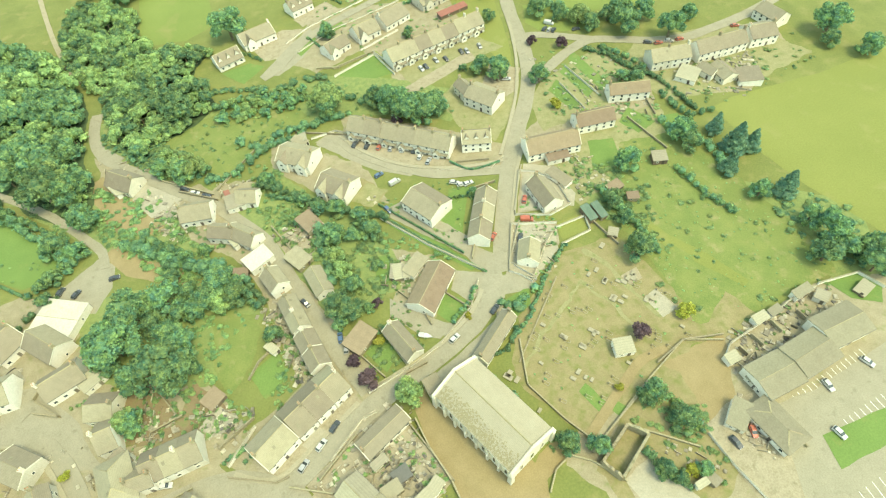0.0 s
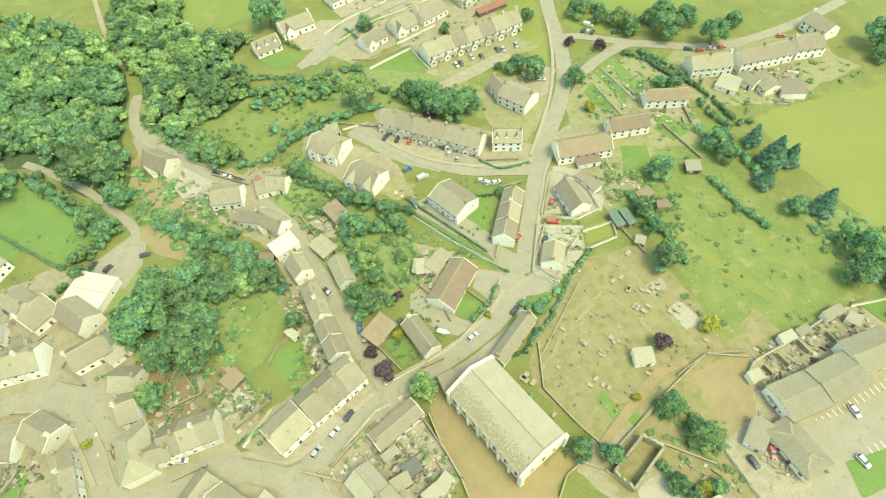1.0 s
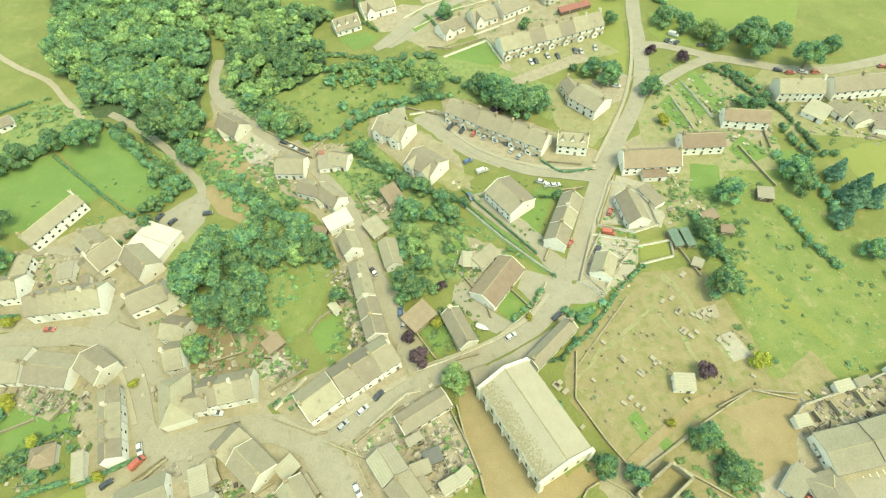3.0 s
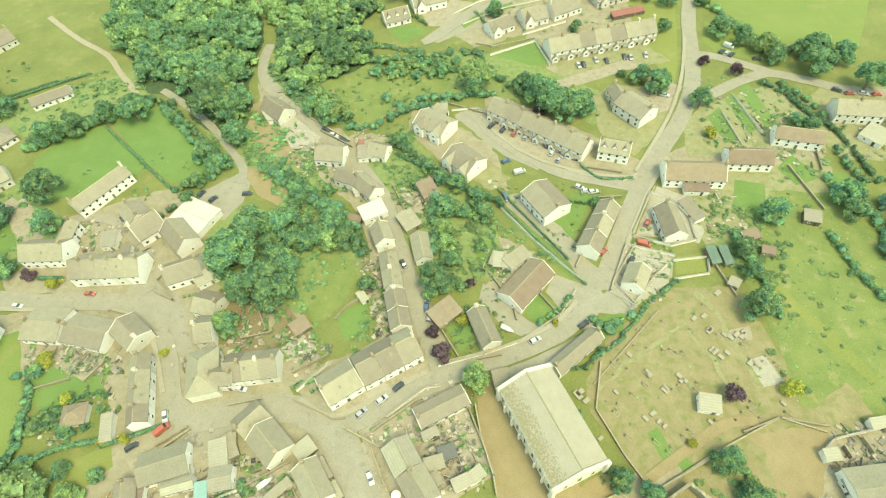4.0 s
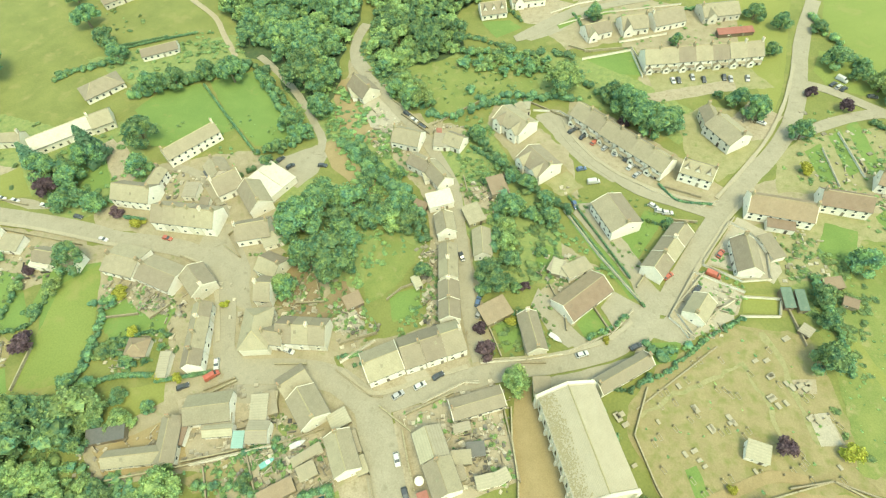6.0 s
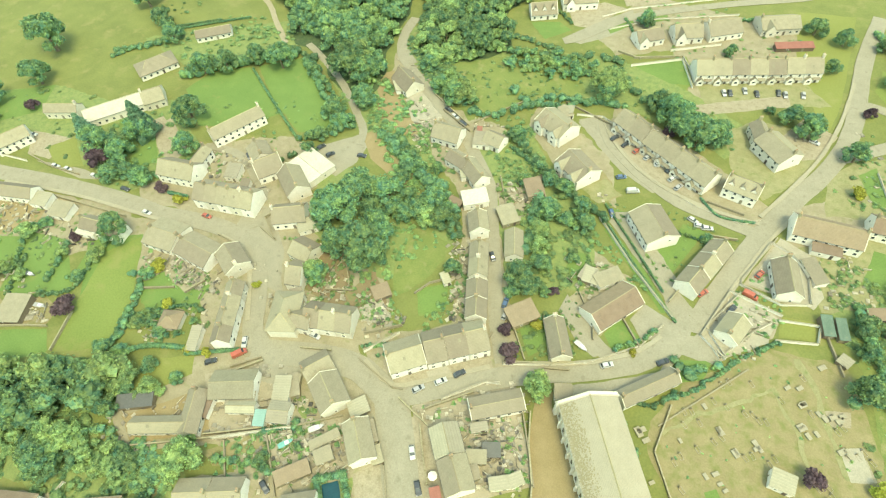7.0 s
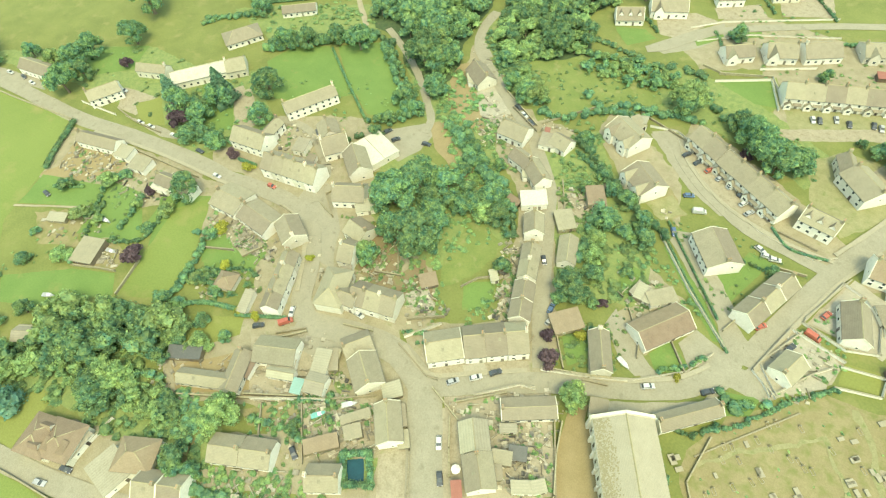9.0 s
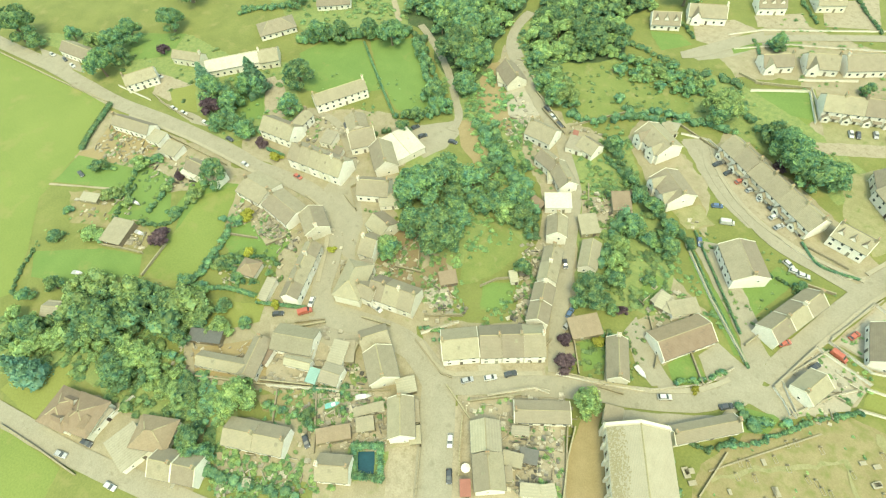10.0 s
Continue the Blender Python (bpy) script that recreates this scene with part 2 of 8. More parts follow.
def spline(pts, step=3.0, closed=False):
    """Points along a smooth curve through pts."""
    n, out = len(pts), []
    for i in range(n if closed else n - 1):
        if closed:
            a, b, c, d = pts[i - 1], pts[i], pts[(i + 1) % n], pts[(i + 2) % n]
        else:
            a, b, c, d = pts[max(i - 1, 0)], pts[i], pts[i + 1], pts[min(i + 2, n - 1)]
        k = max(1, int(math.hypot(c[0] - b[0], c[1] - b[1]) / step))
        for j in range(k):
            t = j / k
            out.append(tuple(0.5 * (2 * b[q] + (c[q] - a[q]) * t + (2 * a[q] - 5 * b[q] + 4 * c[q] - d[q]) * t * t + (3 * b[q] - a[q] - 3 * c[q] + d[q]) * t ** 3) for q in (0, 1)))
    if not closed:
        out.append(tuple(pts[-1]))
    return out


LEVEL = [0.0]
RIBBONS = []
LANES = []
LAID = []


def surface(x, y):
    """Height of what lies on the ground at x, y."""
    z = max([0.0] + [q for q, poly in LAID if inside(x, y, poly)])
    for q, half, line in RIBBONS:
        if min(math.hypot(x - a, y - b) for a, b in line) < half + 0.3:
            z = max(z, q)
    return z


ROAD_LABEL = {"footpath": "narrow pale worn footpath", "pavement": "pale raised pavement with kerb along the road", "road": "worn pale grey asphalt village road", "track": "stony pale farm track across grass"}


def sides_of(pts, half):
    res = []
    for i, p in enumerate(pts):
        a, b = pts[max(i - 1, 0)], pts[min(i + 1, len(pts) - 1)]
        d = Vector((b[0] - a[0], b[1] - a[1])).normalized()
        res.append(((p[0] - d.y * half, p[1] + d.x * half), (p[0] + d.y * half, p[1] - d.x * half)))
    return res


def ribbon(name, pts, width, mat):
    line = spline(pts, 4.0)
    LEVEL[0] += 0.002
    z = (0.24 if name == "pavement" else 0.12) + LEVEL[0]
    RIBBONS.append((z + 0.03, width / 2, spline(pts, 1.0)))
    if name == 'road':
        LANES.append((width / 2, spline(pts, 1.0)))
    vs, fs = [], []
    for i, (p, q) in enumerate(sides_of(line, width / 2)):
        w = 0.3 * noise.noise((p[0] * 0.15, p[1] * 0.15, 3.0))
        mid = ((p[0] + q[0]) / 2, (p[1] + q[1]) / 2)
        vs += [(p[0] + w, p[1] + w, z), (*mid, z + 0.02), (q[0] - w, q[1] + w, z)]
        if i:
            k = 3 * i
            fs += [(k - 3, k, k + 1, k - 2), (k - 2, k + 1, k + 2, k - 1)]
    s = Shape().poly(vs, fs)
    ob = new(name, s.mesh(name, mat))
    tagged(ob, ROAD_LABEL.get(name, name), "road", kind="structure")
    sol = ob.modifiers.new("thickness", "SOLIDIFY")
    sol.thickness, sol.offset = 0.2 if name == "pavement" else 0.1, -1
    return ob


PATCH_LABEL = {
    "under": "tangled green weeds and low", "paving": "pale swept concrete", "shaded_litter": "leaf littered, shade-coloured", "yard": "worn tan yard with weeds", "water": "dark still teal",
    "asphalt": "worn grey asphalt", "concrete": "pale worn concrete", "gravel": "pale gravel", "dirt": "bare sandy brown earth", "soil": "reddish garden soil with weeds",
    "lawn": "mown bright green lawn", "garden": "pale trodden grass and gravel", "pasture": "yellowish green grazed", "meadow": "bright green grazing meadow", "rough": "rough tussocky grass with dry streaks", "drygrass": "dry yellowish grass",
}
PATCHES = []


def patch(name, pts, mat, level):
    PATCHES.append((level, name, pts, mat))


def lay_patches():
    for i, (level, name, pts, mat) in enumerate(sorted(PATCHES, key=lambda q: q[0])):
        if sum(a[0] * b[1] - a[1] * b[0] for a, b in zip(pts, pts[1:] + pts[:1])) < 0:
            pts = pts[::-1]
        z = 0.015 + 0.0007 * i
        LAID.append((z, pts))
        line, n, wob = [], len(pts), 1.6 if mat in ("yard", "garden", "under", "soil", "rough", "drygrass", "shaded_litter") else 0.5
        for a, b in zip(pts, pts[1:] + pts[:1]):
            k = max(1, int(math.hypot(b[0] - a[0], b[1] - a[1]) / 2.5))
            for j in range(k):
                x, y = a[0] + (b[0] - a[0]) * j / k, a[1] + (b[1] - a[1]) * j / k
                line.append((x + wob * noise.noise((x * 0.3, y * 0.3, 1.5)), y + wob * noise.noise((x * 0.3, y * 0.3, 8.5)), z))
        bm = bmesh.new()
        bm.faces.new([bm.verts.new(p) for p in line])
        bm.normal_update()
        bmesh.ops.triangulate(bm, faces=bm.faces[:], ngon_method="EAR_CLIP")
        me = bpy.data.meshes.new(name)
        bm.to_mesh(me)
        bm.free()
        me.materials.append(M[mat])
        tagged(new(name, me), PATCH_LABEL[mat] + " " + name.replace("_", " "), "ground", kind="structure")


# ---- houses ----
def window_meshes(w, h):
    def make():
        t, o = 0.1, 0.06
        out = [(-w / 2, 0), (w / 2, 0), (w / 2, h), (-w / 2, h)]
        inn = [(-w / 2 + t, t), (w / 2 - t, t), (w / 2 - t, h - t), (-w / 2 + t, h - t)]
        vs = [(a, y, b) for y in (-o, 0.05) for ring in (out, inn) for a, b in ring]
        fs = []
        for i in range(4):
            j = (i + 1) % 4
            fs += [(i, j, 4 + j, 4 + i), (8 + j, 8 + i, 12 + i, 12 + j), (i, 8 + i, 8 + j, j), (4 + j, 12 + j, 12 + i, 4 + i)]
        return Shape().poly(vs, fs).mesh("window", "frame"), Shape().box(0, -0.01, t * 0.8, w - t * 1.6, 0.03, h - t * 1.6).mesh("pane", "glass")
    return cached(("win", w, h), make)


def add_window(parent, x, y, z, turn, w=1.1, h=1.25):
    fr, pn = window_meshes(w, h)
    ob = part("window", fr, "frame", parent, at=pose(x, y, z, 0, 0, turn))
    part("pane", pn, "glass", ob)


def add_door(parent, x, y, turn):
    def make():
        s = Shape().box(0, -0.03, 0, 1.0, 0.1, 2.05).box(0, -0.09, 0.1, 0.75, 0.05, 0.8).box(0, -0.09, 1.05, 0.75, 0.05, 0.85)
        return s.mesh("door", "door")
    part("door", cached("door", make), "door", parent, at=pose(x, y, 0.02, 0, 0, turn))


def add_chimney(parent, x, y, z, mat):
    def make():
        s = Shape().box(0, 0, 0, 1.25, 0.75, 2.2).box(0, 0, 2.2, 1.4, 0.9, 0.14)
        p = Shape()
        p.tube([(0, 0, 0), (0, 0, 0.45)], [0.15, 0.12], 8)
        return s.mesh("chimney", mat), p.mesh("pot", "clay")
    st, pot = cached(("chimney", mat), make)
    ob = part("chimney", st, mat, parent, at=pose(x, y, z, 0, 0, 90))
    for dx in (-0.33, 0.33):
        part("chimney_pot", pot, "clay", ob, at=pose(dx, 0, 2.34))


def roof_slab(L, W, he, hr, side, over=0.35, thick=0.16):
    """One slope of a gabled roof; side -1 faces local -y."""
    run, rise = W / 2, hr - he
    k = over * rise / run
    p = [(side * (run + over), he - k), (0, hr), (0, hr + thick), (side * (run + over), he - k + thick)]
    if side > 0:
        p.reverse()
    return Shape().extrude_x(p[::-1], -L / 2 - 0.12, L / 2 + 0.12)


def hip_roof(L, W, he, hr, over=0.4):
    a, b, t = L / 2 + over, W / 2 + over, 0.15
    r = max(L / 2 - W / 2, 0.25)
    z = he - 0.1
    vs = [(-a, -b, z), (a, -b, z), (a, b, z), (-a, b, z), (-a, -b, z + t), (a, -b, z + t), (a, b, z + t), (-a, b, z + t), (-r, 0, hr), (r, 0, hr)]
    fs = [(3, 2, 1, 0), (0, 1, 5, 4), (1, 2, 6, 5), (2, 3, 7, 6), (3, 0, 4, 7), (4, 5, 9, 8), (5, 6, 9), (6, 7, 8, 9), (7, 4, 8)]
    return Shape().poly(vs, fs)


WALL_WORD = {"white": "white rendered", "cream": "cream rendered", "stone": "stone built"}
ROOF_WORD = {"redsheet": "faded red sheeted", "whiteroof": "white flat", "white": "white flat", "teal_sheet": "teal sheeted", "gutter": "black felted", "felt": "green felted", "slate": "weathered slate", "tile": "brown tiled", "pale": "pale sheeted", "grey": "grey sheeted"}


def gable_wing(h, x, w, depth, W, he, hr, wall, roof, side=-1):
    """A cross gable that stands forward of a long wall."""
    y0, y1 = 0.0, side * (W / 2 + depth)
    prof = [(-w / 2, 0), (w / 2, 0), (w / 2, he), (0, hr), (-w / 2, he)]
    vs = [(x + a, y0, z) for a, z in prof] + [(x + a, y1, z) for a, z in prof]
    n = 5
    fs = [tuple(range(n)), tuple(range(2 * n - 1, n - 1, -1))] + [(i, n + i, n + (i + 1) % n, (i + 1) % n) for i in range(n)]
    part("wing_wall", Shape().poly(vs, fs), wall, h)
    for sg in (-1, 1):
        o, t = 0.25, 0.14
        k = o * (hr - he) / (w / 2)
        q = [(sg * (w / 2 + o), he - k), (0, hr), (0, hr + t), (sg * (w / 2 + o), he - k + t)]
        ye = y1 + side * 0.2
        vs = [(x + a, y0, z) for a, z in q] + [(x + a, ye, z) for a, z in q]
        part("wing_roof", Shape().poly(vs, [(0, 1, 2, 3), (7, 6, 5, 4), (0, 4, 5, 1), (1, 5, 6, 2), (2, 6, 7, 3), (3, 7, 4, 0)]), roof, h)
    turn = 0 if side < 0 else 180
    add_window(h, x, y1 + side * 0.02, 1.0, turn, 1.5, 1.25)
    if he > 4.2:
        add_window(h, x, y1 + side * 0.02, 3.5, turn, 1.3, 1.2)


def one_house(x, y, ang, L, W, he, hr, wall, roof, hip, dormers, bays, gable, ends, chim, number, verge):
    word = "terraced house" if number > 1 else ("hipped roof house" if hip else "gabled house")
    if he <= 3.6:
        word = "low " + word
    h = thing("house", pose(x, y, 0, 0, 0, ang), f"{WALL_WORD[wall]} {word} with {ROOF_WORD[roof]} roof", "house", "terraced houses" if number > 1 else "")
    if hip:
        part("wall", Shape().box(0, 0, 0, L, W, he), wall, h)
        part("roof", hip_roof(L, W, he, hr), roof, h)
        run = max(L - W, 0.4) / 2
        for sx in (-1, 1):
            for sy in (-1, 1):
                part("hip_tile", Shape().tube([(sx * L / 2, sy * W / 2, he + 0.06), (sx * run, 0, hr + 0.06)], [0.2, 0.2], 5), "barge" if verge else "ridge", h, "pale mortared hip line")
    else:
        part("wall", Shape().extrude_x([(-W / 2, 0), (W / 2, 0), (W / 2, he), (0, hr), (-W / 2, he)], -L / 2, L / 2), wall, h)
        for side in (-1, 1):
            part("roof_slope", roof_slab(L, W, he, hr, side), roof, h)
        part("ridge", Shape().extrude_x([(-0.2, hr + 0.02), (0.2, hr + 0.02), (0.0, hr + 0.26)], -L / 2 - 0.1, L / 2 + 0.1), "ridge", h)
    if verge and not hip:
        for e in (-1, 1):
            for side in (-1, 1):
                k = 0.35 * (hr - he) / (W / 2)
                q = [(side * (W / 2 + 0.35), he - k - 0.12), (0, hr - 0.1), (0, hr + 0.28), (side * (W / 2 + 0.35), he - k + 0.26)]
                part("bargeboard", Shape().extrude_x(q if side > 0 else q[::-1], e * (L / 2 + 0.02) - 0.11, e * (L / 2 + 0.02) + 0.11), "barge", h, "white painted bargeboard")
    for side in (-1, 1):
        o = W / 2 + 0.38
        part("gutter", Shape().box(0, side * o, he - 0.3, L, 0.12, 0.12), "gutter", h)
    nw = max(1, int(L / 3.0))
    storeys = 2 if he > 4.2 else 1
    away = math.hypot(x, y)
    facing = abs((-math.sin(radians(ang)) * x + math.cos(radians(ang)) * y) / away)
    for side in ((-1,) if facing > 0.5 else (-1, 1)):
        turn = 0 if side < 0 else 180
        for k in range(nw):
            wx = (k + 0.5) * L / nw - L / 2
            if storeys == 2:
                add_window(h, wx, side * (W / 2 + 0.02), he - 1.75, turn)
            if k == nw // 2 and nw > 1:
                add_door(h, wx, side * (W / 2 + 0.02), turn)
            else:
                add_window(h, wx, side * (W / 2 + 0.02), 0.95, turn, 1.3, 1.3)
    if ends and not hip:
        for side in (-1, 1):
            turn = 90 if side > 0 else -90
            add_window(h, side * (L / 2 + 0.02), rng.uniform(-0.2, 0.2) * W, he - 1.6 if storeys == 2 else 1.0, turn, 0.9, 1.1)
    for c in chim:
        add_chimney(h, c * (L / 2 - 0.5), 0, hr - 0.75, "stone" if wall == "stone" or rng.random() < 0.75 else "cream")
    for k in range(dormers):
        dx = (k + 0.5) * L / dormers - L / 2
        gable_wing(h, dx, 1.9, -W * 0.16, W, he + (hr - he) * 0.52, he + (hr - he) * 0.9, wall, roof)
    if gable:
        for k in range(gable):
            gable_wing(h, L * (0.56 * k - 0.28), min(4.5, L * 0.35), 1.2, W, he, hr - 0.5, wall, roof)
    if bays:
        gable_wing(h, -L * 0.22, 2.8, 1.3, W, 2.5, 4.0, wall, roof)
        part("porch", Shape().extrude_x([(-W / 2 - 1.1, 2.3), (-W / 2, 2.9), (-W / 2, 2.7), (-W / 2 - 1.1, 2.1)], L * 0.02, L * 0.45), roof, h)
    if roof in ("slate", "tile") and not dormers and rng.random() < 0.35:
        f = rng.uniform(0.3, 0.6)
        sl = math.degrees(math.atan2(hr - he, W / 2))
        part("skylight", cached("skylight", lambda: Shape().box(0, 0, 0, 0.8, 1.1, 0.12).mesh("skylight", "grey")), "grey", h, at=pose(rng.uniform(-0.3, 0.3) * L, -W / 2 * f, he + (hr - he) * (1 - f) + 0.13, sl))
    return h


FOOT = []


def house(x, y, ang, L, W, he, hr, units=1, wall="", roof="slate", hip=False, dormers=0, bays=0, gable=0, chimney=True, step=0.0, verge=0):
    a = radians(ang)
    for k in range(3):
        s = (k - 1) * L / 3
        FOOT.append((x + s * math.cos(a), y + s * math.sin(a), max(W / 2, L / 6) + 0.6))
    for u in range(units):
        l = L / units
        s = (u + 0.5) * l - L / 2
        wl = wall or rng.choice(["white", "white", "white", "cream"])
        ch = ()
        if chimney and he >= 3.5 and roof in ("slate", "tile") and not hip:
            ch = (1,) if units > 1 else rng.choice([(1,), (-1,), (-1, 1)])
        d = 0.0 if units == 1 else rng.uniform(-0.2, 0.2) + step * (u - (units - 1) / 2)
        one_house(x + s * math.cos(a), y + s * math.sin(a), ang, l - (0.26 if units > 1 else 0), W, he + d, hr + d, wl, roof, hip, dormers, bays, gable, units == 1, ch, units, verge)


# ---- plants ----
def leaf_cloud(seed, lobes, cards, size, flat=0.0, cone=False):
    """A crown in a unit space: radius 1, height 0 to 2, of many small tilted leaf sprays round darker lobes."""
    r = np.random.default_rng(seed)
    V, F = [], []

    def add(vs, fs):
        k = sum(len(a) for a in V)
        V.append(np.asarray(vs, float))
        F.extend([tuple(int(i) + k for i in f) for f in fs])

    g = (1 + 5 ** 0.5) / 2
    ico_v = np.array([(-1, g, 0), (1, g, 0), (-1, -g, 0), (1, -g, 0), (0, -1, g), (0, 1, g), (0, -1, -g), (0, 1, -g), (g, 0, -1), (g, 0, 1), (-g, 0, -1), (-g, 0, 1)]) / 1.9
    ico_f = [(0, 11, 5), (0, 5, 1), (0, 1, 7), (0, 7, 10), (0, 10, 11), (1, 5, 9), (5, 11, 4), (11, 10, 2), (10, 7, 6), (7, 1, 8), (3, 9, 4), (3, 4, 2), (3, 2, 6), (3, 6, 8), (3, 8, 9), (4, 9, 5), (2, 4, 11), (6, 2, 10), (8, 6, 7), (9, 8, 1)]
    for i in range(lobes):
        if cone:
            f = (i + 0.5) / lobes
            a = i * 2.4
            rad = 0.95 * (1 - f) + 0.05
            c = np.array([math.cos(a) * rad * 0.55, math.sin(a) * rad * 0.55, 0.15 + 1.8 * f])
            s = np.array([0.42 * rad + 0.1, 0.42 * rad + 0.1, 0.16 + 0.12 * (1 - f)])
        else:
            u = r.normal(size=3)
            u /= np.linalg.norm(u)
            u[2] = abs(u[2]) * 1.5 - 0.8
            q = 0.76 * r.uniform(0.5, 1.0) ** 0.5 if i else 0.0
            c = np.array([u[0] * q, u[1] * q, 1.0 + u[2] * q * 1.0])
            k = (r.uniform(0.7, 1.15) * 1.5 / lobes ** 0.5) if i else 0.5
            s = np.array([k, k, k * (0.85 - flat)])
        bump = 1 + 0.22 * r.normal(size=len(ico_v))[:, None]
        add(c + ico_v * s * 0.86 * np.clip(bump, 0.6, 1.3), ico_f)
        n = r.normal(size=(cards, 3))
        n /= np.linalg.norm(n, axis=1)[:, None]
        n[:, 2] = np.where(n[:, 2] < -0.35, -n[:, 2], n[:, 2])
        p = c + n * s * r.uniform(0.82, 1.16, size=(cards, 1))
        t = np.cross(n + 0.7 * r.normal(size=(cards, 3)), r.normal(size=(cards, 3)))
        t /= np.linalg.norm(t, axis=1)[:, None] + 1e-9
        b = np.cross(n + 0.5 * r.normal(size=(cards, 3)), t)
        b /= np.linalg.norm(b, axis=1)[:, None] + 1e-9
        e = size * r.uniform(0.6, 1.4, size=(cards, 1))
        quad = np.stack([p - t * e - b * e * 0.5, p + t * e * 0.6 - b * e * 0.7, p + t * e + b * e * 0.6 - n * e * 0.3, p - t * e * 0.4 + b * e - n * e * 0.2], 1).reshape(-1, 3)
        add(quad, [(4 * j, 4 * j + 1, 4 * j + 2, 4 * j + 3) for j in range(cards)])
    return np.concatenate(V), F


def leaf_mesh(name, mat, data):
    me = bpy.data.meshes.new(name)
    me.from_pydata(data[0].tolist(), [], data[1])
    me.materials.append(M[mat])
    me.update()
    return me


def trunk_mesh(seed):
    r = random.Random(seed)
    s = Shape()
    s.tube([(0, 0, -0.05), (0, 0, 0.12), (0.02, 0.01, 0.6), (0.0, 0.03, 1.1)], [0.1, 0.07, 0.055, 0.03], 7)
    for k in range(4):
        a = k * 1.6 + r.random()
        s.tube([(0, 0, 0.45 + 0.1 * k), (0.2 * math.cos(a), 0.2 * math.sin(a), 0.75 + 0.1 * k), (0.5 * math.cos(a), 0.5 * math.sin(a), 1.0 + 0.12 * k)], [0.035, 0.025, 0.01], 5)
    return s.mesh("trunk", "bark")


TREE_KIND = {
    "broad": ("broad-crowned green deciduous tree in full leaf", 6, 18, 84, 0.05, "leaf", False),
    "light": ("light green deciduous tree with dense crown", 3, 18, 84, 0.05, "leaf_light", False),
    "dark": ("dark purple copper-leaved tree", 2, 12, 70, 0.085, "leaf_dark", False),
    "yellow": ("bright yellow-leaved ornamental shrub tree", 2, 10, 60, 0.09, "leaf_yellow", False),
    "conifer": ("dark green pointed conifer tree", 2, 30, 64, 0.05, "needle", True),
}


def tree(x, y, r, h, kind, group="", lean=None):
    label, variants, lobes, cards, size, mat, cone = TREE_KIND[kind]
    v = rng.randrange(variants)
    big = r > 6.8 and not cone
    if big:
        v, lobes, cards, size = v % 3, 26, 140, 0.037
    crown = cached(("crown", kind, v, big), lambda: leaf_mesh("crown", mat, leaf_cloud(11 * v + len(kind), lobes, cards, size, 0.0, cone)))
    trunk = cached(("trunk", v), lambda: trunk_mesh(v))
    t = thing("tree", pose(x, y, 0, 0, 0, rng.uniform(0, 360)), label, "tree", group)
    for name, me in (("trunk", trunk), ("crown", crown)):
        ob = part(name, me, mat, t)
        ob.scale = (r, r * rng.uniform(0.9, 1.1), h / 2)


def inside(x, y, poly):
    hit = False
    for (ax, ay), (bx, by) in zip(poly, poly[1:] + poly[:1]):
        if (ay > y) != (by > y) and x < ax + (y - ay) / (by - ay) * (bx - ax):
            hit = not hit
    return hit


def wood(poly, spacing, radius, light):
    """A closed stand of trees, too many to tell apart: one mass of crowns on their stems."""
    xs, ys = [p[0] for p in poly], [p[1] for p in poly]
    clouds = [leaf_cloud(70 + k, 11, 46, 0.068) for k in range(4)]
    stem = Shape().tube([(0, 0, 0), (0, 0, 0.5), (0, 0, 1.0)], [0.07, 0.05, 0.03], 5)
    parts = {"leaf": ([], []), "leaf_light": ([], []), "bark": ([], [])}
    count = {k: 0 for k in parts}

    def put(mat, v, f):
        parts[mat][0].append(v)
        parts[mat][1].extend([tuple(i + count[mat] for i in q) for q in f])
        count[mat] += len(v)

    y, row = min(ys), 0
    while y < max(ys):
        x = min(xs) + (row % 2) * spacing / 2
        while x < max(xs):
            px, py = x + rng.uniform(-0.36, 0.36) * spacing, y + rng.uniform(-0.36, 0.36) * spacing
            if inside(px, py, poly) and not any(min(math.hypot(px - a, py - b) for a, b in line) < half + radius * 0.75 for half, line in LANES):
                r = radius * rng.uniform(0.62, 1.5)
                h = r * rng.uniform(1.5, 2.2)
                v, f = clouds[rng.randrange(4)]
                a = rng.uniform(0, 6.28)
                c, s = math.cos(a) * r, math.sin(a) * r
                turn = np.array([[c, s, 0], [-s, c, 0], [0, 0, h / 2]])
                put("leaf_light" if rng.random() < light else "leaf", v @ turn + (px, py, 0), f)
                put("bark", np.array(stem.v) * (r, r, h / 2) + (px, py, 0), stem.f)
            x += spacing
        y += spacing * 0.88
        row += 1
    w = thing("woodland", pose(0, 0, 0), "dense green deciduous woodland with closed crowns", "woods", kind="stuff")
    for mat, (v, f) in parts.items():
        if v:
            tagged(part("stems" if mat == "bark" else "crowns", leaf_mesh("crowns", mat, (np.concatenate(v), f)), mat, w), kind="stuff")


